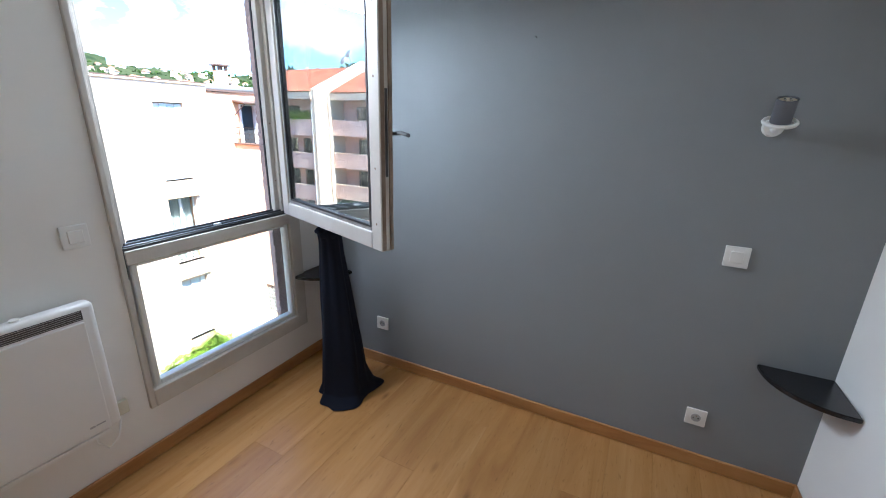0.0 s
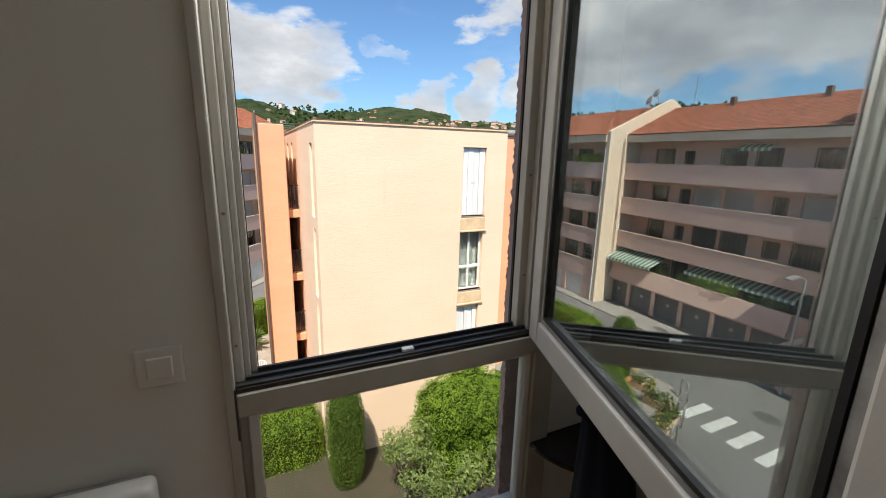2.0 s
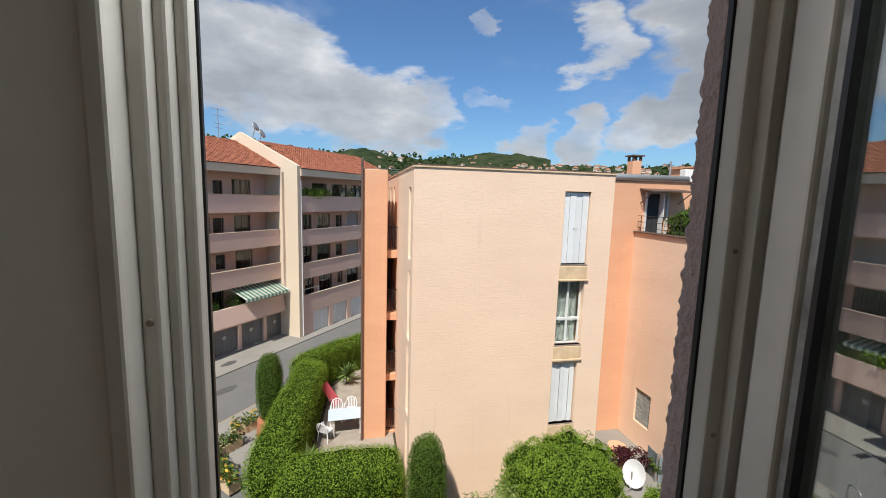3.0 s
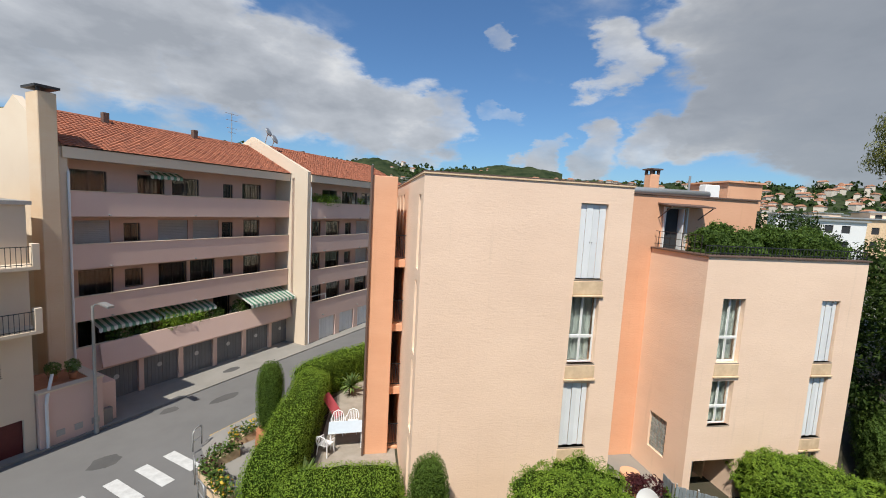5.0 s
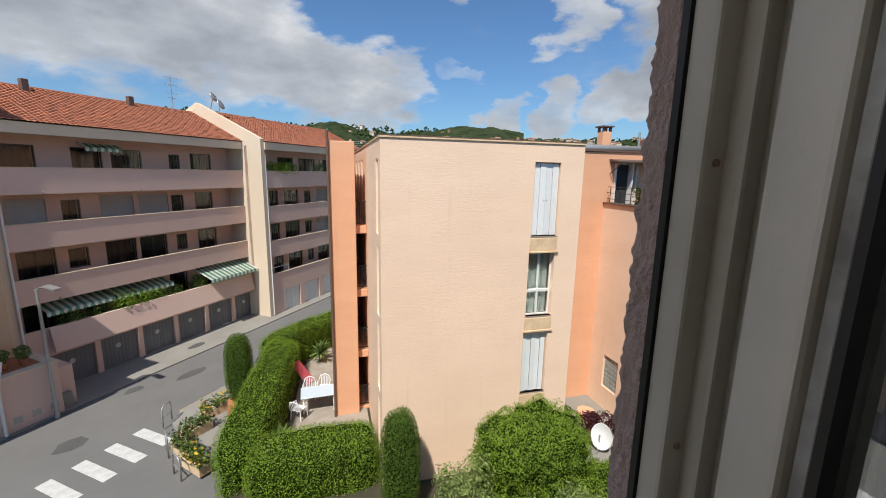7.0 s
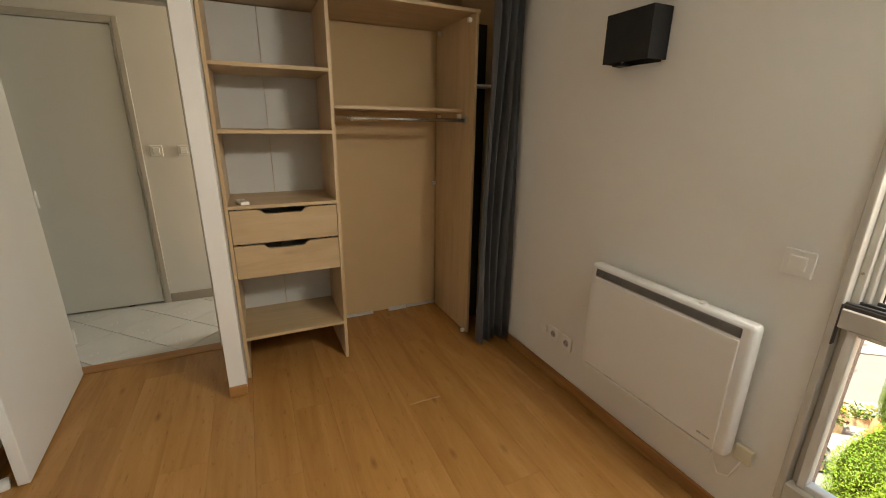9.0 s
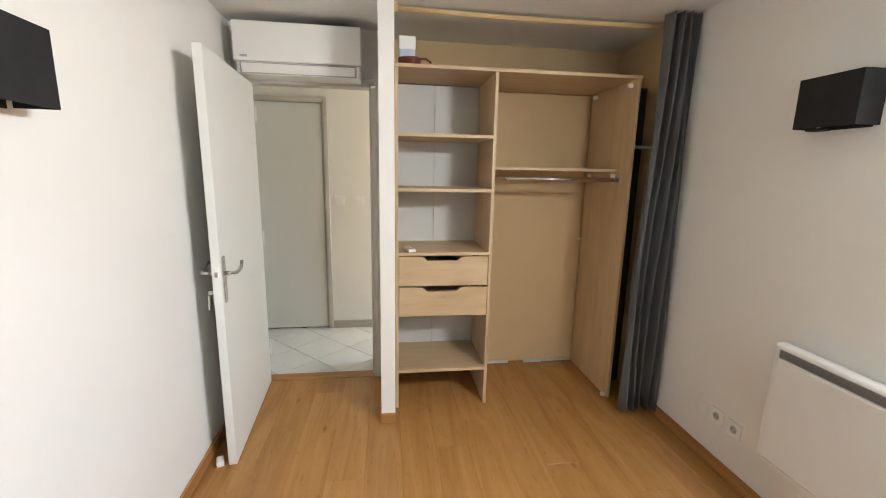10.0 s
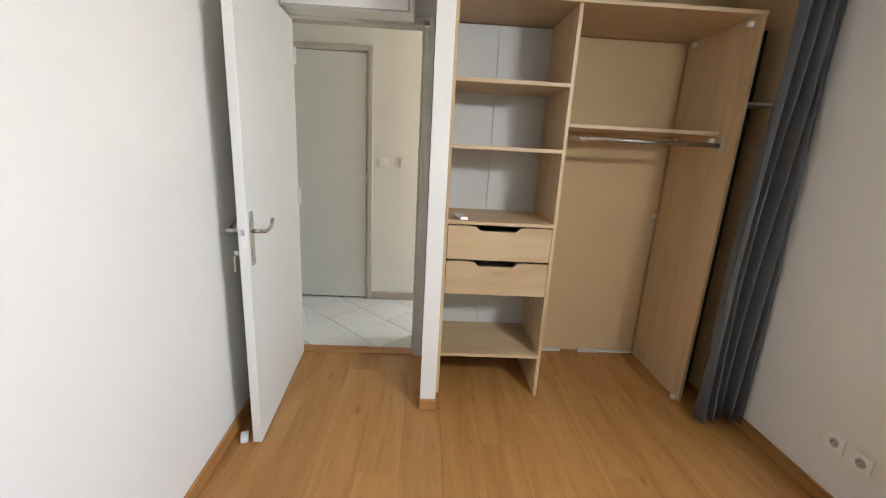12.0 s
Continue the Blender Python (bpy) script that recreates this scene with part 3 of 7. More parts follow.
def sconce(at, turn, label):
    """A boxy black fabric shade, open above and below, on a plate."""
    s = thing("wall_lamp", at, turn, label, "wall lamp", "black wall lamps")
    w, d, h, t = 0.225, 0.105, 0.185, 0.004
    shade_bm = prism([(-w / 2, -0.004), (-w / 2, -d), (w / 2, -d), (w / 2, -0.004), (w / 2 - t, -0.004), (w / 2 - t, -d + t), (-w / 2 + t, -d + t), (-w / 2 + t, -0.004)], -h / 2, h / 2)
    part("shade", shade_bm, black_fabric, s, "black fabric shade")
    part("back_plate", block(((-0.09, -0.006, -h / 2 - 0.004), (0.09, 0, h / 2 - 0.01)), bevel=0.001), black_fabric, s)
    part("bracket", block(((-0.11, -0.05, -h / 2 - 0.006), (-0.05, -0.006, -h / 2 + 0.004))), dark_hole, s)
    part("bulb_holder", bar((0, -0.05, -0.05), (0, -0.05, 0.0), 0.014), plastic_white, s)
    part("bulb", bar((0, -0.05, 0.0), (0, -0.05, 0.06), 0.014, 0.02), plastic_white, s)
    return s


sconce((-1.915, 0, 1.80), 0, "black fabric box wall lamp on the white wall")
sconce((-1.60, -2.612, 1.745), 182, "black fabric box wall lamp on the far white wall")


def eased(keys, count):
    """Rows between given rows, smoothly."""
    out = []
    for i in range(count):
        s = i / (count - 1) * (len(keys) - 1)
        k = min(int(s), len(keys) - 2)
        f = s - k
        f = f * f * (3 - 2 * f)
        out.append(tuple(a + (b - a) * f for a, b in zip(keys[k], keys[k + 1])))
    return out


bundle = thing("bundled_curtain", (0, 0, 0), label="dark navy curtain knotted and hanging down to the floor", category="curtain")
bm, rings, NB = bmesh.new(), [], 72
for i, (z, cx, cy, rx, ry) in enumerate(eased([(0.004, -0.335, -0.44, 0.150, 0.140), (0.05, -0.335, -0.435, 0.118, 0.122), (0.30, -0.315, -0.41, 0.100, 0.105), (0.58, -0.285, -0.36, 0.080, 0.085), (0.78, -0.262, -0.325, 0.060, 0.066), (0.86, -0.262, -0.322, 0.058, 0.060), (0.93, -0.275, -0.326, 0.064, 0.056), (0.975, -0.285, -0.33, 0.030, 0.030)], 70)):
    ring = []
    for k in range(NB):
        a = 2 * math.pi * k / NB
        deep = 0.20 * min(1.0, 0.35 + max(0.0, 0.85 - z) * 0.9)
        f = 1 + deep * abs(math.sin(a * 2.5 + 0.5 * z + 0.3)) - deep * 0.5 + 0.05 * math.sin(a * 9 - z * 3.1 + 1.0)
        f += max(0.0, 0.14 - z) * (2.2 * max(0.0, math.cos(a - 3.75)) ** 10 + 3.0 * max(0.0, math.cos(a - 5.55)) ** 14)
        ring.append(bm.verts.new((cx + rx * f * math.cos(a), cy + ry * f * math.sin(a), z)))
    rings.append(ring)
for u, v in zip(rings, rings[1:]):
    for k in range(NB):
        bm.faces.new((u[k], u[(k + 1) % NB], v[(k + 1) % NB], v[k]))
bm.faces.new(rings[0])
bm.faces.new(rings[-1][::-1])
bmesh.ops.recalc_face_normals(bm, faces=bm.faces)
part("hanging_cloth", bm, navy_cloth, bundle, smooth=True)
bm = block(((-0.055, -0.045, -0.03), (0.055, 0.045, 0.03)), bevel=0.026, seg=4)
for v in bm.verts:
    v.co += Vector((0, 0, 0.012 * math.sin(v.co.x * 60 + v.co.y * 40)))
part("knot", turned(bm, pose(-0.275, -0.33, 0.90, 15, 25, 30)), navy_cloth, bundle, "knot in the cloth", True)
bm = block(((-0.045, -0.018, -0.012), (0.05, 0.018, 0.012)), bevel=0.010, seg=3)
part("loose_end", turned(bm, pose(-0.335, -0.335, 0.945, 0, -18, 10)), navy_cloth, bundle, "loose end sticking out of the knot", True)

# ---- wardrobe ----
FX, BX = -2.97, -3.545
ward = thing("open_wardrobe", (0, 0, 0), label="pale oak open wardrobe with shelves, drawers and rail", category="wardrobe")
T = 0.019
LY, MY, RY = -1.664, -1.085, -0.215
BP = -3.405
part("side_panel", block(((BX, LY, 0), (FX, LY + T, 2.085)), bevel=0.001), board_oak, ward)
part("divider_panel", block(((BX, MY, 0), (FX, MY + T, 2.085)), bevel=0.001), board_oak, ward)
part("side_panel", block(((BX + 0.02, RY, 0), (FX + 0.02, RY + T, 2.085)), bevel=0.001), board_oak, ward)
part("top_board", block(((BX, LY - 0.001, 2.0855), (FX + 0.012, RY + T + 0.012, 2.0855 + T)), bevel=0.001), board_oak_y, ward)
for z in (1.733, 1.417, 1.03):
    part("shelf", block(((BP, LY + T, z - T), (FX + 0.004, MY, z)), bevel=0.001), board_oak_y, ward)
part("shelf", block(((BP, LY + T, 0.262 - T), (FX + 0.004, MY, 0.262)), bevel=0.001), board_oak_y, ward, "low shelf with a torn edge")
part("back_panel", block(((BP - 0.006, LY + T, 0.24), (BP, -1.3905, 2.08)), ((BP - 0.006, -1.3875, 0.24), (BP, MY, 2.08))), panel_white, ward, "white back panel in two halves")


def drawer_front(z0, z1):
    """A front with a hollow handle cut in the middle of its top edge."""
    a, b, c = LY + T + 0.003, MY - 0.003, (LY + MY) / 2
    pts = [(a, z0), (b, z0), (b, z1)]
    half, dip = 0.125, 0.026
    pts += [(c + half + 0.02, z1)] + [(c + half - 0.035 * s / 4, z1 - dip * (s / 4) ** 2 * (3 - 2 * s / 4)) for s in range(1, 5)]
    pts += [(c - half + 0.035 * s / 4, z1 - dip * (s / 4) ** 2 * (3 - 2 * s / 4)) for s in range(4, 0, -1)] + [(c - half - 0.02, z1), (a, z1)]
    return turned(prism([(y, z) for y, z in pts], 0, T, 0.001), Matrix(((0, 0, 1, FX - T + 0.002), (1, 0, 0, 0), (0, 1, 0, 0), (0, 0, 0, 1))))


for z0, z1 in ((0.819, 1.004), (0.622, 0.808)):
    d = part("drawer", drawer_front(z0, z1), board_oak_y, ward, "drawer front with a scooped grip")
    # the drawer box is coloured black to carry the shade inside it
    part("drawer_box", block(((BP + 0.03, LY + T + 0.012, z0 + 0.01), (FX - 0.03, LY + T + 0.022, z1 - 0.04)), ((BP + 0.03, MY - 0.022, z0 + 0.01), (FX - 0.03, MY - 0.012, z1 - 0.04)), ((BP + 0.03, LY + T + 0.022, z0 + 0.01), (FX - 0.03, MY - 0.022, z0 + 0.018)), ((FX - 0.034, LY + T + 0.022, z0 + 0.018), (FX - 0.026, MY - 0.022, z1 - 0.05))), dark_hole, d, "drawer inside, its shade put in as black")
part("hanging_shelf", block(((BX + 0.012, MY + T, 1.535), (FX - 0.12, RY, 1.535 + T)), bevel=0.001), board_oak_y, ward)
part("hanging_rail", bar((FX - 0.09, MY + T, 1.482), (FX - 0.09, RY - 0.002, 1.482), 0.0125, n=14), chrome, ward, "chrome clothes rail", True)
part("rail_bracket", block(((FX - 0.115, RY - 0.008, 1.46), (FX - 0.065, RY, 1.51)), bevel=0.003), plastic_grey, ward)
for x, y, z in ((FX - 0.04, RY - 0.02, 2.055), (BX + 0.10, RY - 0.02, 2.055), (FX - 0.15, RY - 0.02, 1.51), (BX + 0.1, RY - 0.02, 1.51), (BX + 0.02, RY - 0.02, 1.02), (FX - 0.01, RY - 0.022, 0.012)):
    part("corner_clip", block(((x - 0.012, y - 0.006, z - 0.012), (x + 0.012, y + 0.02, z + 0.012)), bevel=0.003), plastic_white, ward)
single("niche_back_panel", block(((BX - 0.012, MY + T, 0.022), (BX + 0.004, RY, 2.08))), niche_paint, "sand-coloured panel behind the clothes rail", "panel", kind="structure")
single("floor_batten", block(((BX + 0.004, MY + T, 0), (BX + 0.020, -0.75, 0.02)), ((BX + 0.004, -0.62, 0), (BX + 0.024, -0.47, 0.026)), ((BX + 0.004, -0.46, 0), (BX + 0.016, RY, 0.018))), panel_white, "worn white strip along the wardrobe floor", "strip", kind="structure")
pole = thing("curtain_pole", (-2.95, 0, 2.378), label="raw pine curtain pole under the ceiling", category="curtain pole")
part("dowel", tube([(0.0, -1.664 + 0.1635 * k, -0.010 * math.sin(math.pi * k / 10)) for k in range(11)], 0.014, 12), batten_wood, pole, smooth=True)
part("end_socket", bar((0, -0.03, 0), (0, -0.004, 0), 0.024, 0.026, 16), batten_wood, pole)
part("end_socket", bar((0, -1.667, 0), (0, -1.645, 0), 0.026, 0.024, 16), batten_wood, pole)
single("niche_return", block(((-3.558, -0.005, 0.0), (-2.962, -0.0005, 2.396))), niche_paint, "sand-coloured return wall of the wardrobe niche", "wall", kind="structure")
# no real filler: a black strip paints the shade in this gap
single("gap_shade_strip", block(((-3.2, RY + T + 0.02, 0.0), (-3.18, -0.001, 2.08))), dark_hole, "black strip standing in for the shaded gap beside the wardrobe", "panel", kind="structure")
single("gap_shelf", block(((-3.17, RY + T, 1.69), (-2.99, -0.01, 1.70))), panel_white, "narrow white shelf edge beside the wardrobe", "shelf")
rc = thing("remote_control", (-3.03, -1.575, 1.031), 15, "small white remote control on the wardrobe shelf", "remote control")
part("body", block(((-0.06, -0.022, 0), (0.06, 0.022, 0.018)), bevel=0.006, seg=2), plastic_white, rc)
part("display", block(((0.01, -0.015, 0.0175), (0.045, 0.015, 0.0188))), plastic_grey, rc)
part("button", block(((-0.02, -0.008, 0.0175), (-0.005, 0.008, 0.0195)), bevel=0.001), plastic_grey, rc)
pale_blue = material("pale_blue_card", (0.5, 0.58, 0.66), 0.6)
red_plastic = material("dark_red_cable", (0.12, 0.02, 0.015), 0.45)
bx = thing("small_carton", (-3.12, -1.59, 2.105), 0, "small white and pale blue carton on the wardrobe top", "box")
part("carton", block(((-0.06, -0.045, 0), (0.06, 0.045, 0.10)), bevel=0.002), pale_blue, bx)
part("lid", block(((-0.062, -0.047, 0.10), (0.062, 0.047, 0.17)), bevel=0.003), plastic_white, bx, "white upper half")
single("cable_coil", tube([(0.045 * math.cos(a * 0.5), 0.06 * math.sin(a * 0.5), 0.007 + 0.0006 * a) for a in range(60)] + [(0.05, 0.09, 0.03), (0.045, 0.12, 0.01)], 0.006, 6), red_plastic, "dark red cable coiled on the wardrobe top", "cable", smooth=True, at=(-3.02, -1.58, 2.105))

# grey curtain at the wardrobe's end
cur = thing("wardrobe_curtain", (-2.775, 0.004, 0), label="long charcoal curtain gathered beside the wardrobe", category="curtain")
bm, cols = bmesh.new(), []
for k in range(73):
    s = k / 72
    col_v = []
    for r in range(25):
        z = 0.03 + (2.385 - 0.03) * r / 24
        spread = 1 - 0.25 * (r / 24)
        y = -0.012 - (0.10 + 0.155 * spread) * (1 - s) * (0.92 + 0.08 * math.sin(z * 2.2))
        x = 0.060 * math.sin(s ** 1.25 * 2 * math.pi * 4.4 + 0.7 * math.sin(z * 1.5)) * (0.8 + 0.2 * math.sin(s * 9 + z)) + 0.014 * math.sin(z * 2.3 + s * 7)
        col_v.append(bm.verts.new((x, y, z)))
    cols.append(col_v)
for u, v in zip(cols, cols[1:]):
    for r in range(24):
        bm.faces.new((u[r], v[r], v[r + 1], u[r + 1]))
bmesh.ops.solidify(bm, geom=list(bm.faces), thickness=0.003)
part("cloth", bm, grey_cloth, cur, smooth=True)
part("care_label", block(((0.035, -0.026, 0.11), (0.038, -0.018, 0.15))), plastic_white, cur, "small white care label")

# split air conditioner above the door
ac = thing("air_conditioner", (X0, -2.225, 2.05), 90, "white split air conditioner above the doorway", "air conditioner")
part("back_body", block(((-0.355, -0.19, 0.012), (0.355, 0.0, 0.29)), bevel=0.015, seg=3), plastic_white, ac)
part("front_cover", turned(block(((-0.366, -0.215, 0.08), (0.366, -0.185, 0.298)), bevel=0.012, seg=3), pose(0, 0, 0, 0)), plastic_white, ac)
flap = part("louvre_flap", turned(block(((-0.325, -0.006, -0.03), (0.325, 0.006, 0.03)), bevel=0.004, seg=2), pose(0, -0.196, 0.042, 25)), plastic_white, ac)
part("outlet_slot", block(((-0.335, -0.193, 0.014), (0.335, -0.186, 0.076))), plastic_grey, ac)
part("air_intake", block(*[((-0.33 + k * 0.047, -0.16, 0.288), (-0.29 + k * 0.047, -0.04, 0.293)) for k in range(14)]), dark_hole, ac, "dark intake slots")
part("maker_mark", block(((-0.325, -0.2165, 0.10), (-0.285, -0.2145, 0.112))), plastic_grey, ac, "small grey maker's mark")

# door frame and open door
door_frame = thing("door_frame", (X0, 0, 0), label="cream painted door frame", category="door frame", kind="structure")
part("jamb", block(((-0.085, DY0 - 0.03, 0), (0.012, DY0, DZ)), ((-0.012, DY0 - 0.055, 0), (0.016, DY0 - 0.028, DZ + 0.055)), bevel=0.003), frame_paint, door_frame)
part("jamb", block(((-0.085, DY1, 0), (0.012, DY1 + 0.03, DZ)), ((0.0, DY1 + 0.028, 0), (0.016, DY1 + 0.06, DZ + 0.055)), ((-0.06, DY1 - 0.012, 0), (-0.03, DY1, DZ)), bevel=0.003), frame_paint, door_frame)
part("head", block(((-0.085, DY0, DZ), (0.012, DY1, DZ + 0.03)), ((-0.002, DY0 - 0.028, DZ + 0.028), (0.016, DY1 + 0.028, DZ + 0.055)), bevel=0.003), frame_paint, door_frame)
for z in (0.12, 0.55, 1.05, 1.25, 2.02):
    part("strike_plate", block(((-0.01, DY1 - 0.002, z - 0.02), (0.008, DY1 + 0.001, z + 0.02))), frame_edge, door_frame)
part("threshold", block(((-0.085, DY0, -0.01), (0.01, DY1, 0.006)), bevel=0.002), skirting_wood_y, door_frame, "brown threshold strip")

DW = 0.868
door_1 = thing("door_1", (X0 + 0.022, -2.588, 0.008), 4.0, "plain white flush door standing open against the wall", "door", kind="structure")
part("leaf", block(((0, -0.0, 0), (DW, 0.04, 2.03)), bevel=0.002), gloss_white, door_1)
for sgn, y0 in ((1, 0.04), (-1, 0.0)):
    rose = part("handle_plate", turned(prism([(-0.016, -0.135), (0.016, -0.135), (0.019, 0.02), (0.014, 0.095), (-0.014, 0.095), (-0.019, 0.02)], 0, 0.008, 0.002), pose(DW - 0.035, y0, 1.0, 90) if sgn < 0 else pose(DW - 0.035, y0 + 0.008, 1.0, 90)), chrome, door_1)
    part("door_handle", tube([(DW - 0.035, y0 + sgn * 0.006, 1.012), (DW - 0.035, y0 + sgn * 0.045, 1.012), (DW - 0.045, y0 + sgn * 0.056, 1.011), (DW - 0.085, y0 + sgn * 0.058, 1.012), (DW - 0.12, y0 + sgn * 0.058, 1.018), (DW - 0.15, y0 + sgn * 0.055, 1.045)], 0.0085), chrome, rose, smooth=True)
part("lock_case", block(((DW - 0.001, 0.010, 0.88), (DW + 0.002, 0.030, 1.05))), plastic_white, door_1)
part("latch", block(((DW, 0.013, 1.0), (DW + 0.009, 0.027, 1.025)), bevel=0.002), chrome, door_1)
key = part("key", block(((DW - 0.037, -0.034, 0.905), (DW - 0.033, -0.008, 0.925)), bevel=0.001), chrome, door_1)
part("key_tag", block(((DW - 0.045, -0.036, 0.83), (DW - 0.025, -0.030, 0.90)), bevel=0.003), plastic_beige, key, "cream key tag")
for z in (0.2, 1.0, 1.8):
    part("hinge", bar((-0.004, 0.045, z), (-0.004, 0.045, z + 0.09), 0.007), gloss_white, door_1)
single("door_stop", turned(block(((-0.03, -0.018, 0), (0.03, 0.018, 0.028)), bevel=0.008, seg=2), pose(-2.545, -2.578, 0.0, 0, 0, 20)), plastic_white, "white rubber door stop on the floor", "door stop")

# ---- hall seen through the doorway ----
HX = -4.411
single("wall_hall", turned(wall_mesh(-4.2, 0.068, -0.05, H + 0.1, 0.12, [(-3.06, -2.272, -0.06, 2.10)]), pose(HX, 0, 0, 0, 0, 90)), white_wall, "white hall wall with a closed door", "wall", kind="structure")
# unseen end wall; its opening is made up to let light into the hall
single("wall_hall_end", turned(wall_mesh(HX, -3.70, -0.05, H + 0.05, 0.068, [(-4.38, -3.74, 0.35, 2.15)]), pose(0, 0, 0)), white_wall, "unseen white hall end wall with an opening added to light the hall", "wall", kind="structure")
single("wall_hall_side", block(((-4.41, -4.2, -0.05), (-3.487, -4.1, H + 0.05)), ((-3.487, -4.2, -0.05), (-3.407, -2.78, H + 0.05))), white_wall, "white hall wall", "wall", kind="structure")
single("ceiling_hall", block(((-4.6, -4.2, H), (-3.4, -3.4, H + 0.2))), ceiling_paint, "white hall ceiling", "ceiling", kind="structure")
hall_floor = single("floor_hall", block(((-4.6, -4.2, -0.25), (-3.565, 0.068, -0.012)), ((-3.565, -4.2, -0.25), (-3.48, -1.68, -0.0125))), tile_joint, "white marbled tile floor laid diagonally", "floor", kind="structure")
single("hall_baseboard", block(((HX + 0.0, -2.236, 0), (HX + 0.012, -0.02, 0.075)), bevel=0.003), hall_skirting, "beige stone skirting in the hall", "skirting", kind="structure")
door_2 = thing("door_2", (HX, 0, 0), label="plain white closed door in the hall", category="door", kind="structure")
part("leaf", block(((-0.05, -3.02, 0.012), (-0.006, -2.293, 2.085)), bevel=0.002), gloss_white, door_2)
part("frame", block(((-0.1, -2.288, 0), (0.006, -2.272, 2.10)), ((-0.0, -2.274, 0), (0.012, -2.238, 2.135)), ((-0.1, -3.03, 2.09), (0.006, -2.288, 2.10)), ((0.0, -3.07, 2.098), (0.012, -2.274, 2.135)), ((-0.1, -3.06, 0), (0.006, -3.03, 2.10)), bevel=0.003), frame_paint, door_2)
# black bar painted as the shade under the door
part("sill_gap_shade", block(((-0.06, -3.02, -0.005), (-0.04, -2.293, 0.011))), dark_hole, door_2)
for z in (0.25, 1.05, 1.85):
    part("hinge", bar((0.0, -2.290, z), (0.0, -2.290, z + 0.08), 0.006), frame_paint, door_2)
rocker_switch((HX, -2.15, 1.235), 90, "white square light switch in the hall")
rocker_switch((HX, -1.97, 1.235), 90, "white square light switch in the hall beside another")

# ================= outside =================
GARDEN, STREET = -8.4, -9.2


def trowelled(name, color, worn, dirt):
    """Coarse trowelled stucco: ridges drawn level, broad patches, thin streaks of dirt running down, faint level day joints."""
    m = bpy.data.materials.new(name)
    m.use_nodes = True
    q = Graph(m.node_tree)
    at = q.add("TexCoord").outputs["Object"]

    def layer(stretch, scale, detail=4.0, rough=0.6):
        return q.add("TexNoise", {"Vector": q.add("Mapping", {0: at, 3: stretch}).outputs[0], "Scale": scale, "Detail": detail, "Roughness": rough}).outputs[0]

    drawn = layer((1.0, 1.0, 4.2), 4.2, 6.0, 0.68)
    crumbs = layer((1.0, 1.0, 1.6), 17.0, 4.0, 0.7)
    broad = layer((0.5, 0.5, 1.4), 0.55, 5.0, 0.6)
    runs = layer((2.6, 2.6, 0.12), 1.6, 5.0, 0.65)
    col = q.mix(q.add("MapRange", {0: broad, 1: 0.35, 2: 0.68, 3: 0.0, 4: 0.75}).outputs[0], color, worn)
    col = q.mix(q.add("MapRange", {0: drawn, 1: 0.30, 2: 0.52, 3: 0.25, 4: 0.0}).outputs[0], col, worn)
    col = q.mix(q.add("MapRange", {0: runs, 1: 0.60, 2: 0.80, 3: 0.0, 4: 0.3}).outputs[0], col, dirt)
    col = q.mix(q.add("MapRange", {0: crumbs, 1: 0.66, 2: 0.80, 3: 0.0, 4: 0.45}).outputs[0], col, dirt)
    height = q.math("ADD", q.math("MULTIPLY", drawn, 1.4), q.math("MULTIPLY", crumbs, 0.45))
    b = q.add("Bump", {"Strength": 0.2, "Distance": 0.03, "Height": height}).outputs[0]
    bs = q.add("BsdfPrincipled", {"Base Color": col, "Roughness": 0.92, "Normal": b, "Specular IOR Level": 0.2})
    q.add("OutputMaterial", {0: bs.outputs[0]})
    return m


stucco_pink = trowelled("pink_stucco", (0.86, 0.635, 0.47), (0.775, 0.56, 0.41), (0.48, 0.36, 0.26))
stucco_orange = trowelled("orange_stucco", (0.73, 0.40, 0.245), (0.65, 0.34, 0.20), (0.42, 0.22, 0.12))
stucco_rose = material("rose_stucco", (0.66, 0.475, 0.40), 0.9, 0.12, 0.4, 14, 0.3, 0.02, tint=(0.55, 0.39, 0.33))
stucco_cream = material("cream_render", (0.66, 0.55, 0.42), 0.9, 0.10, 0.35, 12, 0.2, 0.02, tint=(0.56, 0.42, 0.30))
stucco_own = material("mauve_stucco", (0.40, 0.30, 0.27), 0.92, 0.16, 9, 55, 1.0, 0.012, tint=(0.33, 0.24, 0.22))
worn_sill = material("worn_sill_concrete", (0.36, 0.29, 0.22), 0.85, 0.25, 3, 30, 0.3, 0.005, tint=(0.22, 0.17, 0.13))
lintel_ochre = material("ochre_lintel_paint", (0.70, 0.52, 0.33), 0.85, 0.2, 3, 30, 0.3, 0.005, tint=(0.40, 0.26, 0.15))
rust_render = trowelled("rust_streaked_render", (0.66, 0.53, 0.39), (0.62, 0.44, 0.28), (0.36, 0.13, 0.04))
shutter_white = material("white_shutter", (0.76, 0.77, 0.76), 0.5, 0.12, 2.0, 30, 0.1, 0.003, tint=(0.60, 0.61, 0.60), random_amount=0.1)
frame_white = material("white_window_frame", (0.70, 0.70, 0.68), 0.45, 0.08)
dark_frame = material("brown_window_frame", (0.07, 0.055, 0.045), 0.5, 0.1)
net_curtain = material("net_curtain", (0.42, 0.47, 0.45), 0.85, 0.25, 4, 30, 0.2, 0.01, stretch=(9, 1, 0.4))
# near-black colour that stands in for the shade of unlit rooms
room_shade = material("unlit_interior_shade", (0.025, 0.027, 0.03), 0.8, 0.2, 2)
zinc = material("zinc_sheet", (0.42, 0.42, 0.41), 0.45, 0.15, metal=0.6)
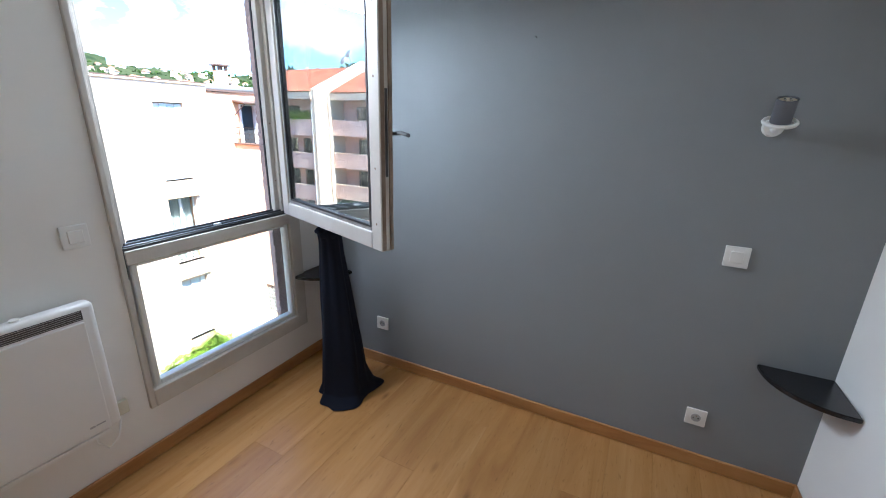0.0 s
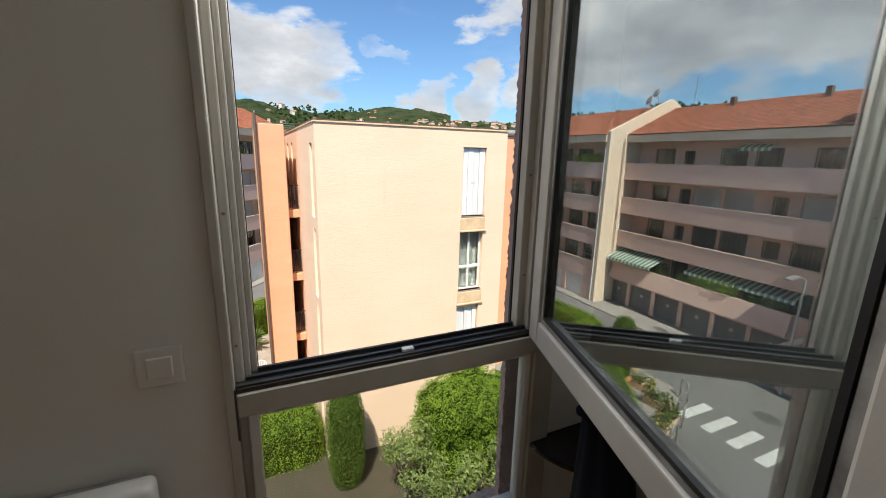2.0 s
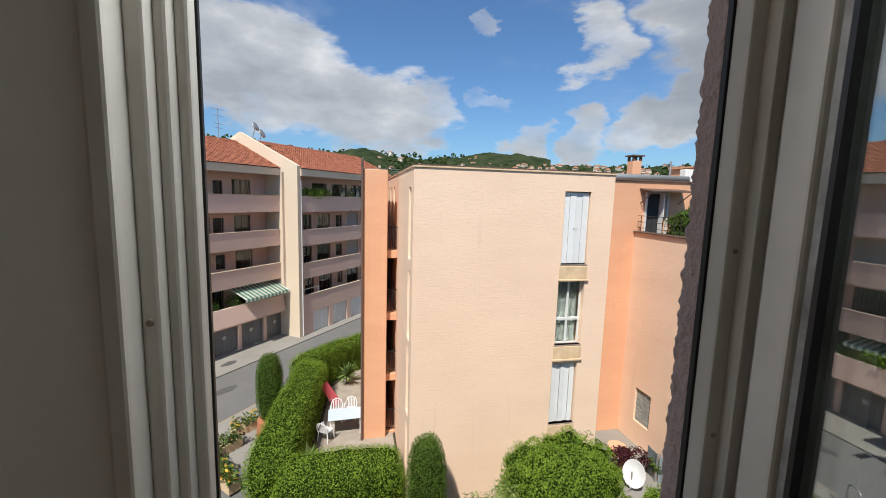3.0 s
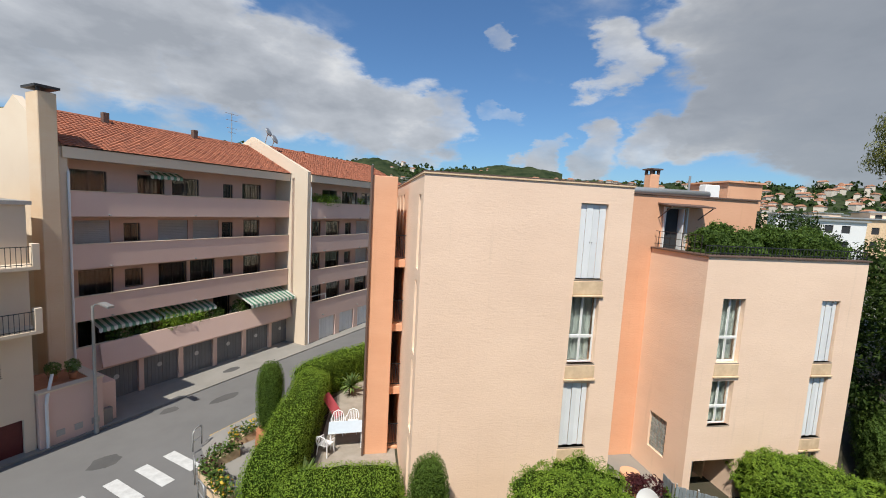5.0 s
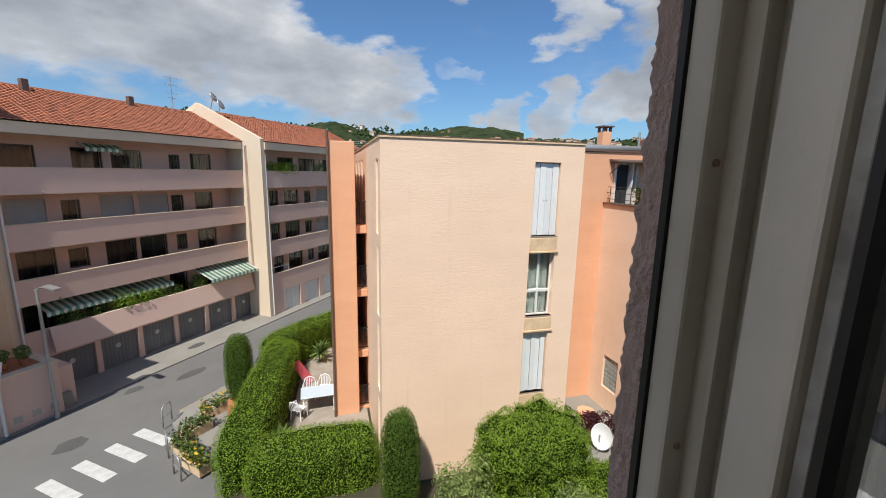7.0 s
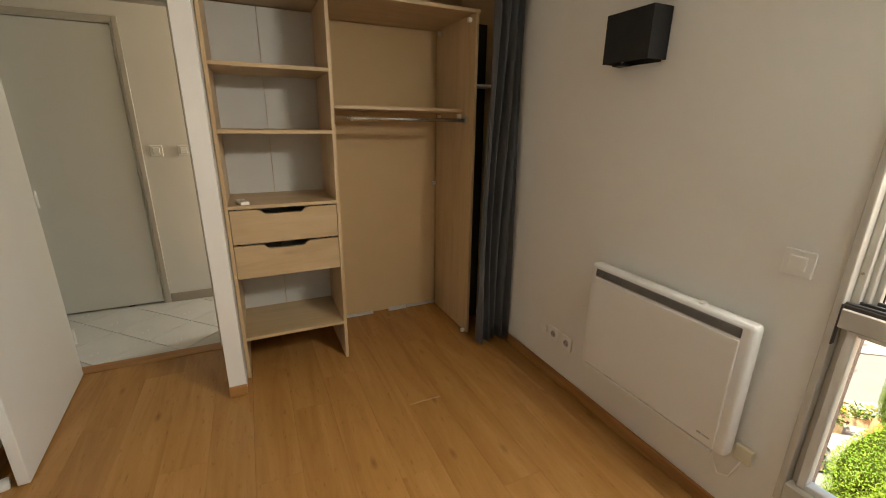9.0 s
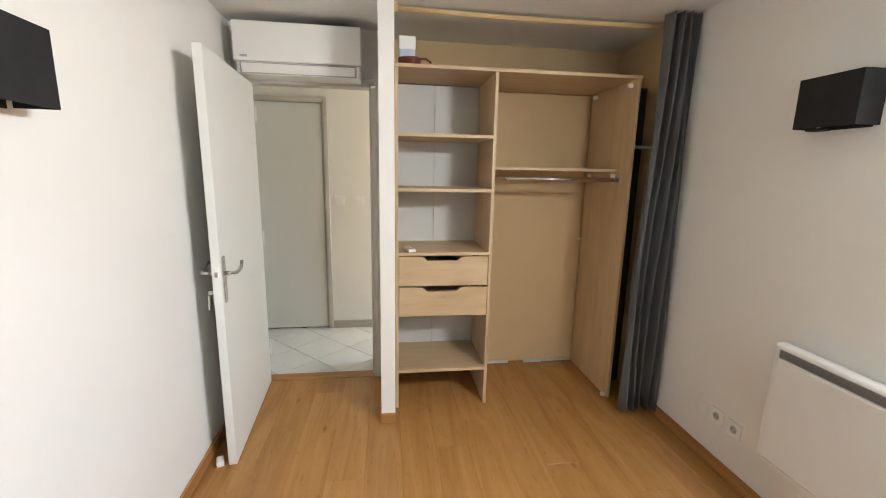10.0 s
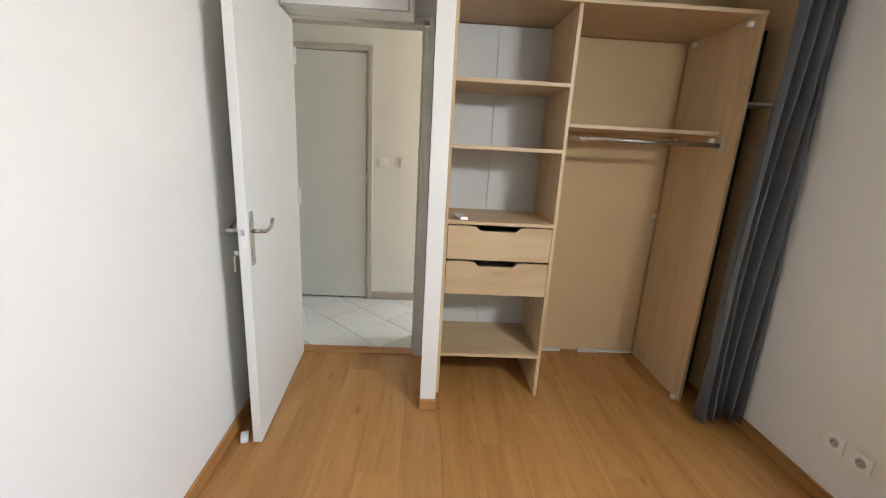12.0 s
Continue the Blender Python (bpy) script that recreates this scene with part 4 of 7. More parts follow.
brown_metal = material("brown_metal_edge", (0.13, 0.08, 0.06), 0.6, 0.2)
black_iron = material("black_iron", (0.02, 0.02, 0.022), 0.5, 0.1)
garage_grey = material("grey_garage_door", (0.17, 0.175, 0.18), 0.55, 0.14, 1.5, 30, 0.1, 0.004, random_amount=0.12)
roof_tile = material("red_clay_tile", (0.38, 0.13, 0.065), 0.85, 0.4, 2.6, 5, 0.3, 0.02, tint=(0.17, 0.065, 0.042))
asphalt = material("asphalt", (0.145, 0.142, 0.137), 0.9, 0.2, 0.35, 30, 0.3, 0.01, tint=(0.11, 0.107, 0.103))
concrete = material("worn_concrete", (0.26, 0.245, 0.22), 0.9, 0.2, 0.4, 20, 0.25, 0.01, tint=(0.18, 0.17, 0.15))
gravel = material("pale_gravel", (0.34, 0.30, 0.25), 0.95, 0.3, 2, 40, 0.6, 0.02, tint=(0.22, 0.19, 0.15))
road_white = material("worn_road_white", (0.55, 0.55, 0.53), 0.8, 0.25, 3, 30, 0.2, 0.003, tint=(0.32, 0.32, 0.31))
road_yellow = material("worn_road_yellow", (0.50, 0.33, 0.07), 0.8, 0.2, 3, 30, 0.2, 0.003)
earth = material("garden_earth", (0.055, 0.044, 0.028), 0.95, 0.3, 1.2, 14, 0.6, 0.03, tint=(0.035, 0.04, 0.018))
land = material("distant_land", (0.12, 0.13, 0.09), 0.95, 0.3, 0.01, 0.2, 0.2, 0.5)
terracotta = material("terracotta", (0.42, 0.17, 0.08), 0.8, 0.15)
plastic_chair = material("white_garden_plastic", (0.74, 0.75, 0.76), 0.45, 0.05)
table_blue = material("pale_blue_table_top", (0.52, 0.60, 0.66), 0.4, 0.08)
pink_cloth = material("faded_red_cloth", (0.42, 0.07, 0.09), 0.85, 0.15)
red_door = material("dark_red_garage_door", (0.10, 0.012, 0.012), 0.5, 0.15)
green_stripe = material("green_awning_cloth", (0.15, 0.34, 0.23), 0.8, 0.1)
white_stripe = material("white_awning_cloth", (0.74, 0.78, 0.72), 0.8, 0.1)
bark = material("brown_bark", (0.14, 0.10, 0.07), 0.9, 0.25, 3, 20, 0.6, 0.02)
euca_bark = material("pale_gum_bark", (0.40, 0.34, 0.27), 0.8, 0.3, 1.5, 12, 0.3, 0.02, tint=(0.24, 0.17, 0.12))
hedge_leaf = leafy("hedge_leaves", (0.045, 0.10, 0.010), (0.30, 0.43, 0.045))
# near-black green: the shade deep inside foliage, put into the colour
core_shade = material("foliage_inner_shade", (0.020, 0.034, 0.006), 0.95, 0.3, 4, 30, 0.4, 0.02, spec=0.0)
tree_leaf = leafy("tree_leaves", (0.010, 0.022, 0.005), (0.075, 0.12, 0.02))
fence_grey = material("weathered_fence_panel", (0.20, 0.235, 0.25), 0.8, 0.25, 3, 30, 0.3, 0.004, random_amount=0.15)
block_glass = material("glass_brick", (0.31, 0.35, 0.33), 0.18, 0.2, 9, 60, 0.2, 0.004, random_amount=0.2)
cypress_leaf = leafy("cypress_needles", (0.035, 0.07, 0.012), (0.14, 0.22, 0.03))
dark_leaf = leafy("dark_tree_leaves", (0.005, 0.012, 0.002), (0.045, 0.085, 0.012))
mid_leaf = leafy("garden_leaves", (0.022, 0.048, 0.010), (0.15, 0.235, 0.045))
olive_leaf = leafy("olive_leaves", (0.07, 0.11, 0.03), (0.32, 0.39, 0.13))
gum_leaf = leafy("gum_leaves", (0.075, 0.09, 0.028), (0.25, 0.25, 0.08))
yucca_leaf = leafy("yucca_leaves", (0.05, 0.10, 0.025), (0.25, 0.33, 0.11))
purple_leaf = leafy("purple_leaves", (0.03, 0.008, 0.012), (0.10, 0.025, 0.03))
flower_red = leafy("red_flowers", (0.30, 0.02, 0.03), (0.55, 0.06, 0.10))
flower_blue = leafy("blue_flowers", (0.08, 0.07, 0.25), (0.2, 0.18, 0.42))
flower_yellow = leafy("yellow_flowers", (0.4, 0.22, 0.02), (0.65, 0.45, 0.06))
hill_green = material("wooded_hill", (0.020, 0.032, 0.016), 1.0, 0.33, 0.03, 0.11, 0.6, 6.0, tint=(0.062, 0.074, 0.036), spec=0.0)

rng = np.random.default_rng(7)


def leaves(centres, normals, size, ratio=0.55, droop=0.0):
    """Small four-cornered leaves at the given places, lying roughly across the given normals."""
    n = len(centres)
    nrm = normals + rng.normal(0, 0.55, (n, 3))
    nrm /= np.linalg.norm(nrm, axis=1, keepdims=True) + 1e-9
    a = rng.normal(0, 1, (n, 3)) + np.array((0, 0, -droop))
    a -= nrm * (a * nrm).sum(1, keepdims=True)
    a /= np.linalg.norm(a, axis=1, keepdims=True) + 1e-9
    b = np.cross(nrm, a)
    s = size * rng.uniform(0.6, 1.35, (n, 1))
    p = np.empty((n, 4, 3))
    p[:, 0], p[:, 2] = centres - a * s, centres + a * s
    p[:, 1], p[:, 3] = centres + b * s * ratio - a * s * 0.15, centres - b * s * ratio - a * s * 0.15
    return p.reshape(-1, 3)


def leaf_part(name, quads, mat, parent, label=""):
    me = bpy.data.meshes.new(name)
    n = len(quads) // 4
    me.from_pydata(quads.tolist(), [], [(4 * i, 4 * i + 1, 4 * i + 2, 4 * i + 3) for i in range(n)])
    me.materials.append(mat)
    ob = new(name, me)
    ob.parent = parent
    return tagged(ob, label)


def lump(lo, hi, rough=0.06, n=26, power=6.0):
    """A closed, softly squared body between two corners, with an uneven skin: its mesh, and points and normals on it."""
    c = [(a + b) / 2 for a, b in zip(lo, hi)]
    r = [(b - a) / 2 for a, b in zip(lo, hi)]
    bm = bmesh.new()
    bmesh.ops.create_icosphere(bm, subdivisions=4, radius=1.0)
    for v in bm.verts:
        d = v.co.normalized()
        q = d / sum(abs(k) ** power for k in d) ** (1 / power)
        f = 1 + rough * noise.noise(d * 2.3 + Vector(c)) + rough * 0.8 * noise.noise(d * 6.0 + Vector(c)) + rough * 0.4 * noise.noise(d * 13)
        v.co = Vector((c[0] + q.x * r[0] * f, c[1] + q.y * r[1] * f, c[2] + q.z * r[2] * f))
    bm.normal_update()
    return bm


def on_skin(bm, count):
    bm.faces.ensure_lookup_table()
    tri = [(f.verts[0].co, f.verts[1].co, f.verts[2].co, f.normal, f.calc_area()) for f in bm.faces]
    w = np.array([t[4] for t in tri])
    pick = rng.choice(len(tri), count, p=w / w.sum())
    A = np.array([[tuple(t[0]), tuple(t[1]), tuple(t[2])] for t in tri])[pick]
    N = np.array([tuple(t[3]) for t in tri])[pick]
    u, v = rng.random((count, 1)), rng.random((count, 1))
    flip = (u + v) > 1
    u, v = np.where(flip, 1 - u, u), np.where(flip, 1 - v, v)
    P = A[:, 0] + (A[:, 1] - A[:, 0]) * u + (A[:, 2] - A[:, 0]) * v
    return P + N * rng.uniform(-0.09, 0.10, (count, 1)), N


def hedge(name, lo, hi, at, turn, count, size, mat, label, category="hedge", power=7.0, rough=0.05, base=None):
    h = thing(name, at, turn, label, category)
    bm = lump(lo, hi, rough, power=power)
    P, N = on_skin(bm, int(count * 2.9))
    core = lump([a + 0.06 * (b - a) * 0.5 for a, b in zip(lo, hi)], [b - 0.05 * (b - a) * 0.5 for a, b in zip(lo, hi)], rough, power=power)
    # solid dark lump under the leaves, painted as the shade between them
    part("shade_core", core, core_shade, h, smooth=True)
    if category in ("bush", "ivy"):
        lift = np.array([noise.noise(Vector(p) * 2.6) for p in P])[:, None]
        P = P + N * np.clip(lift, -0.2, 1.0) * 0.32
    leaf_part("foliage", leaves(P, N, size * (0.54 if category != "tree" else 0.7), 0.42), mat, h)
    bm.free()
    return h


def limb(points, r0, r1, n=7):
    bm = bmesh.new()
    pts = [Vector(p) for p in points]
    for i, (a, b) in enumerate(zip(pts, pts[1:])):
        f, e = i / (len(pts) - 1), (i + 1) / (len(pts) - 1)
        rod(bm, a, b + (b - a) * 0.04, r0 + (r1 - r0) * f, r0 + (r1 - r0) * e, n)
    return bm


def tree(name, at, height, blobs, count, size, mat, trunk_mat, label, trunk_r=0.18, droop=0.0, limbs=5, fork=0.4, ratio=0.5, flowers=None):
    """A trunk with limbs that reach into clumps of leaves; blobs: (x, y, z, radius) from the foot."""
    tr = thing(name, at, 0, label, "tree")
    bm = limb([(0, 0, -0.1), (0.1, 0.05, height * fork * 0.5), (0.05, 0.1, height * fork)], trunk_r, trunk_r * 0.7, 9)
    part("trunk", bm, trunk_mat, tr, smooth=True)
    r = random.Random(hash_of(name))
    chosen = blobs if len(blobs) <= limbs else r.sample(blobs, limbs)
    for x, y, z, rad in chosen:
        s = Vector((0.05, 0.1, height * fork))
        e = Vector((x, y, z))
        mid = s.lerp(e, 0.5) + Vector((x * 0.12, y * 0.12, 0.1 * height * fork))
        b = limb([s - Vector((0, 0, 0.1)), s.lerp(mid, 0.5) + Vector((0.05, 0, 0)), mid, mid.lerp(e, 0.6), e], trunk_r * 0.3, trunk_r * 0.05, 6)
        part("limb", b, trunk_mat, tr, smooth=True)
    P, N = [], []
    tot = sum(b[3] ** 2 for b in blobs)
    for x, y, z, rad in blobs:
        k = max(30, int(count * rad * rad / tot))
        d = rng.normal(0, 1, (k, 3))
        d /= np.linalg.norm(d, axis=1, keepdims=True)
        rr = rad * rng.uniform(0.35, 1.0, (k, 1)) ** 0.5 * (1 + 0.25 * np.sin(d[:, :1] * 7 + x) * np.cos(d[:, 1:2] * 6 + z))
        P.append(np.array((x, y, z)) + d * rr * np.array((1, 1, 0.8)))
        N.append(d)
    leaf_part("crown", leaves(np.concatenate(P), np.concatenate(N), size, ratio, droop), mat, tr)
    if flowers:
        fm, share = flowers
        Q, M = np.concatenate(P), np.concatenate(N)
        k = rng.choice(len(Q), share)
        leaf_part("blossom", leaves(Q[k] + M[k] * 0.1, M[k], size * 0.8, 0.8), fm, tr)
    return tr


def hash_of(text):
    return sum((i + 1) * ord(c) for i, c in enumerate(text))


def spiky(name, at, n, length, label, mat=None, stem=0.5, width=0.045):
    """A rosette of sword leaves on a short stem."""
    s = thing(name, at, 0, label, "plant")
    part("stem", bar((0, 0, -0.05), (0, 0, stem), 0.09, 0.07), bark, s)
    bm = bmesh.new()
    r = random.Random(hash_of(name) + int(at[0] * 10))
    for k in range(n):
        a, e = r.uniform(0, 6.283), r.uniform(-0.35, 1.35)
        d = Vector((math.cos(a) * math.cos(e), math.sin(a) * math.cos(e), math.sin(e)))
        side = d.cross(Vector((0, 0, 1))).normalized()
        o, L = Vector((0, 0, stem)), length * r.uniform(0.75, 1.1)
        p1, p2 = o + d * L * 0.55, o + d * L + Vector((0, 0, -0.12 * L))
        q = [o - side * width * 0.6, o + side * width * 0.6, p1 + side * width, p1 - side * width]
        v = [bm.verts.new(x) for x in q] + [bm.verts.new(p2)]
        bm.faces.new(v[:4])
        bm.faces.new((v[3], v[2], v[4]))
    part("leaf_rosette", bm, mat or yucca_leaf, s)
    return s


# ---- ground ----
single("ground", prism([(-5000, -5000), (5000, -5000), (5000, 5000), (-5000, 5000)], STREET - 0.3, STREET - 0.02), land, "flat town ground reaching the horizon", "ground", kind="structure")
FAR = pose(-13.10, 22.48, STREET, 0, 0, 53.2)


def street_sheet(name, outline, z0, z1, mat, label, category):
    ob = single(name, prism(outline, z0, z1), mat, label, category, kind="structure")
    ob.matrix_basis = FAR
    return ob


street_sheet("road", [(-60, -7.0), (-9, -7.0), (-9, -40), (-0.9, -40), (-0.9, -8.6), (-0.4, -7.5), (0.4, -7.0), (70, -7.0), (70, -2.4), (-60, -2.4)], -0.02, 0.0, asphalt, "worn grey asphalt street", "road")
street_sheet("pavement", [(-60, -2.4), (70, -2.4), (70, 4.0), (-60, 4.0)], -0.02, 0.05, concrete, "worn concrete apron in front of the garages", "pavement")
street_sheet("pavement", [(0.4, -7.0), (70, -7.0), (70, -10.6), (-0.9, -40), (-0.9, -8.6), (-0.4, -7.5)], -0.02, 0.10, concrete, "grey pavement beside the hedge", "pavement")
single("terrace_ground", prism([(-3.9, 0.1), (40, 0.1), (40, 26), (6.5, 28), (-0.2, 23.6), (-3.9, 19.8)], STREET - 0.1, GARDEN), earth, "garden ground between the houses", "ground", kind="structure")
single("garden_path", prism([(-2.5, 13.4), (0.6, 13.4), (0.6, 22.5), (-0.6, 22.8), (-2.2, 20.2)], GARDEN - 0.05, GARDEN + 0.02), gravel, "pale gravel of the small garden", "ground", kind="structure")
single("paved_yard", prism([(6.2, 9.4), (10.6, 9.4), (10.3, 14.4), (7.05, 14.4), (7.05, 11.05)], GARDEN - 0.05, GARDEN + 0.03), concrete, "concrete yard between the house wings", "pavement", kind="structure")
stripe = block(((-0.23, -0.9, 0), (0.23, 0.9, 0.004)))
zebra = single("crossing_stripe", stripe, road_white, "worn white zebra crossing stripe", "road marking", "zebra crossing")
zebra.matrix_basis = FAR @ pose(-1.25, -7.6, 0.003)
for k in range(1, 6):
    copy_thing(zebra, FAR @ pose(-1.25 - 1.03 * k, -7.6, 0.003))
patch_mat = material("asphalt_patch", (0.085, 0.083, 0.08), 0.9, 0.25, 1.0, 30, 0.3, 0.005)
for k, (s, yy, w, d) in enumerate(((3.0, -4.2, 1.6, 0.7), (-2.8, -5.2, 1.2, 0.9), (7.5, -5.6, 2.4, 0.5), (0.8, -3.2, 0.9, 0.6), (11.5, -4.4, 1.8, 0.8), (5.5, -1.4, 1.1, 0.6))):
    rr = random.Random(k)
    pts = [(s + w * 0.5 * math.cos(a * 0.628) * rr.uniform(0.75, 1.1), yy + d * 0.5 * math.sin(a * 0.628) * rr.uniform(0.75, 1.1)) for a in range(10)]
    ob = single("road_patch", prism(pts, 0.045 if yy > -2.4 else -0.01, 0.054 if yy > -2.4 else 0.004), patch_mat, "dark worn patch in the street surface", "road", kind="structure")
    ob.matrix_basis = FAR
kerb = street_sheet("kerb", [(-60, -2.5), (70, -2.5), (70, -2.39), (-60, -2.39)], -0.02, 0.07, concrete, "pale kerb along the garages", "kerb")
single("yellow_line", turned(block(((0.4, -6.95, 0.003), (3.4, -6.83, 0.007))), FAR), road_yellow, "worn yellow kerb line", "road marking")

# ---- our own house: the outer leaf with its rough reveal ----
# the second opening is an addition, out of view, that lights the hall
single("wall_facade", turned(wall_mesh(-9, 9, GARDEN - 0.8, 3.4, 0.08, [(-1.095, -0.245, 0.22, 2.15), (-4.38, -3.74, 0.35, 2.15)]), pose(0, 0.07, 0)), stucco_own, "mauve stucco outer wall of the flat's house", "wall", kind="structure")
single("own_house_body", block(((-9, -9.5, 2.6), (9, 0.06, 3.4)), ((-9, -9.5, STREET), (9, -9.3, 2.6)), ((-9, -9.3, STREET), (-8.8, 0.07, 2.6)), ((8.8, -9.3, STREET), (9, 0.07, 2.6)), ((-8.8, -9.3, -0.6), (8.8, 0.068, -0.3))), stucco_own, "body of the flat's own house", "house", kind="structure")
bm, rows_v = bmesh.new(), []
PROFILE = [(-0.225, 0.0685)] + [(-0.298 + 0.0015 * k, 0.0725 + 0.0032 * k) for k in range(24)] + [(-0.259, 0.150), (-0.252, 0.153)] + [(-0.244 + 0.008 * k, 0.1535) for k in range(6)]
for j in range(321):
    z = 0.23 + 1.91 * j / 320
    row = []
    for k, (x, y) in enumerate(PROFILE):
        p = Vector((x, y, z))
        f = noise.noise(p * 42) * 0.5 + noise.noise(p * 95 + Vector((3, 1, 5))) * 0.5
        f = max(f, -0.3)
        edge = min(1.0, k / 2, (len(PROFILE) - 1 - k) / 2)
        row.append(bm.verts.new((x - 0.008 * f * edge, y + 0.006 * f * edge, z)))
    rows_v.append(row)
for a, b in zip(rows_v, rows_v[1:]):
    for k in range(len(PROFILE) - 1):
        bm.faces.new((a[k], b[k], b[k + 1], a[k + 1]))
bmesh.ops.recalc_face_normals(bm, faces=bm.faces)
single("stucco_lining", block(((WX0, 0.083, 0.264), (-1.062, 0.148, 2.14)), ((WX0 + 0.012, 0.0725, 0.2), (-0.25, 0.17, 0.262))), stucco_own, "mauve stucco lining and sill of the window reveal", "wall", kind="structure")
single("stucco_reveal", bm, stucco_own, "rough mauve stucco edge of the window reveal", "wall", kind="structure", smooth=True)

# ---- windows of houses, in the frame of a wall (x along it, y into it, z up) ----


def house_window(parent, x, z, w, h, style, recess=0.16, sill=True, ochre=False):
    win = part("window", block(((x, recess, z), (x + 0.05, recess + 0.05, z + h)), ((x + w - 0.05, recess, z), (x + w, recess + 0.05, z + h)), ((x + 0.05, recess, z + h - 0.05), (x + w - 0.05, recess + 0.05, z + h)), ((x + 0.05, recess, z), (x + w - 0.05, recess + 0.05, z + 0.05)), bevel=0.006), dark_frame if style == "sliding" else frame_white, parent)
    if style == "shutter":
        half = w / 2
        for a in (x + 0.02, x + half + 0.006):
            b = half - 0.026
            bm = block(((a, recess - 0.075, z + 0.03), (a + b * 0.5 - 0.004, recess - 0.05, z + h - 0.03)), ((a + b * 0.5 + 0.004, recess - 0.09, z + 0.03), (a + b, recess - 0.06, z + h - 0.03)), bevel=0.006)
            part("shutter", bm, shutter_white, win)
        for k in range(2):
            part("shutter_hook", block(((x + half - 0.05 + 0.08 * k, recess - 0.10, z + h * 0.48), (x + half - 0.035 + 0.08 * k, recess - 0.088, z + h * 0.5))), dark_frame, win)
    elif style == "louvre":
        n = max(5, int(w / 0.16))
        for k in range(n):
            a = x + 0.03 + (w - 0.06) * k / n
            part("shutter_slat", block(((a, recess - 0.08 + 0.03 * (k % 2), z + 0.02), (a + (w - 0.06) / n - 0.008, recess - 0.05 + 0.03 * (k % 2), z + h - 0.03)), bevel=0.004), shutter_white, win)
    elif style == "roller":
        n = max(4, int(h / 0.09))
        bm = bmesh.new()
        prev = None
        for k in range(n + 1):
            for dy in (0.0, 0.008):
                zz = z + 0.02 + (h - 0.04) * k / n + dy
                pair = (bm.verts.new((x + 0.03, recess - dy, zz)), bm.verts.new((x + w - 0.03, recess - dy, zz)))
                if prev:
                    bm.faces.new((prev[0], prev[1], pair[1], pair[0]))
                prev = pair
        bmesh.ops.solidify(bm, geom=list(bm.faces), thickness=0.01)
        part("roller_blind", bm, shutter_white, win)
    else:
        # only glass style has a net curtain; others get a black sheet as room shade
        part("curtain", drape(x + 0.05, x + w - 0.05, recess + 0.14, z + 0.04, z + h - 0.05), net_curtain if style == "glass" else room_shade, win)
        p = part("pane", block(((x + 0.05, recess + 0.02, z + 0.05), (x + w - 0.05, recess + 0.026, z + h - 0.05))), pane_glass, win)
        p.visible_shadow = False
        if style == "glass":
            part("mullion", block(((x + w / 2 - 0.03, recess - 0.004, z + 0.05), (x + w / 2 + 0.03, recess + 0.045, z + h - 0.05))), frame_white, win)
            part("cross_rail", block(((x + 0.05, recess - 0.006, z + h * 0.36), (x + w - 0.05, recess + 0.046, z + h * 0.36 + 0.09)), bevel=0.004), frame_white, win)
        else:
            k = max(2, round(w / 0.8))
            for i in range(1, k):
                part("mullion", block(((x + w * i / k - 0.025, recess - 0.004, z + 0.05), (x + w * i / k + 0.025, recess + 0.045, z + h - 0.05))), dark_frame if i % 2 else frame_white, win)
    if sill:
        part("sill", block(((x - 0.03, -0.012, z - 0.035), (x + w + 0.03, recess, z)), bevel=0.006), worn_sill, win)
    if ochre:
        part("spandrel", block(((x - 0.04, -0.018, z - 0.46), (x + w + 0.04, 0.004, z - 0.055)), ((x - 0.06, -0.07, z - 0.53), (x + w + 0.06, 0.0, z - 0.462)), bevel=0.012), lintel_ochre, win, "peeling ochre panel below the window")
    return win


def drape(x0, x1, y, z0, z1):
    bm, n, prev = bmesh.new(), max(6, int((x1 - x0) / 0.05)), None
    for k in range(n + 1):
        s = k / n
        x, yy = x0 + (x1 - x0) * s, y + 0.02 * math.sin(k * 1.6)
        pair = (bm.verts.new((x, yy, z0)), bm.verts.new((x, yy, z1)))
        if prev:
            bm.faces.new((prev[0], pair[0], pair[1], prev[1]))
        prev = pair
    bmesh.ops.solidify(bm, geom=list(bm.faces), thickness=0.008)
    return bm


def wall_part(parent, name, m, u0, u1, z0, z1, thick, mat, holes=(), label=""):
    return part(name, turned(wall_mesh(u0, u1, z0, z1, thick, holes), m), mat, parent, label)


def railing(parent, x0, x1, y, z, h, mat, n=None):
    r = part("railing", block(((x0, y - 0.015, z + h - 0.03), (x1, y + 0.015, z + h))), mat, parent)
    part("lower_rail", block(((x0, y - 0.012, z + 0.06), (x1, y + 0.012, z + 0.085))), mat, r)
    n = n or max(3, int((x1 - x0) / 0.12))
    for k in range(n + 1):
        x = x0 + (x1 - x0) * k / n
        part("baluster", block(((x - 0.008, y - 0.008, z), (x + 0.008, y + 0.008, z + h - 0.03))), mat, r)
    return r


# ---- the pink block opposite ----
blk = thing("apartment_building", (0.70, 11.10, GARDEN), 0, "pink stucco apartment block with shuttered windows and orange strips", "apartment building")
TOP = 2.39 - GARDEN
mains = [(4.66, 5.54, 7.93, 10.2), (4.62, 5.52, 5.31, 7.47), (4.58, 5.46, 2.62, 4.70), (4.60, 5.45, 0.3, 2.05)]
wall_part(blk, "front_wall", pose(0, 0, 0), 0, 6.33, 0, TOP, 0.3, stucco_pink, mains)
house_window(blk, 4.66, 7.93, 0.88, 2.27, "shutter", 0.17, ochre=True)
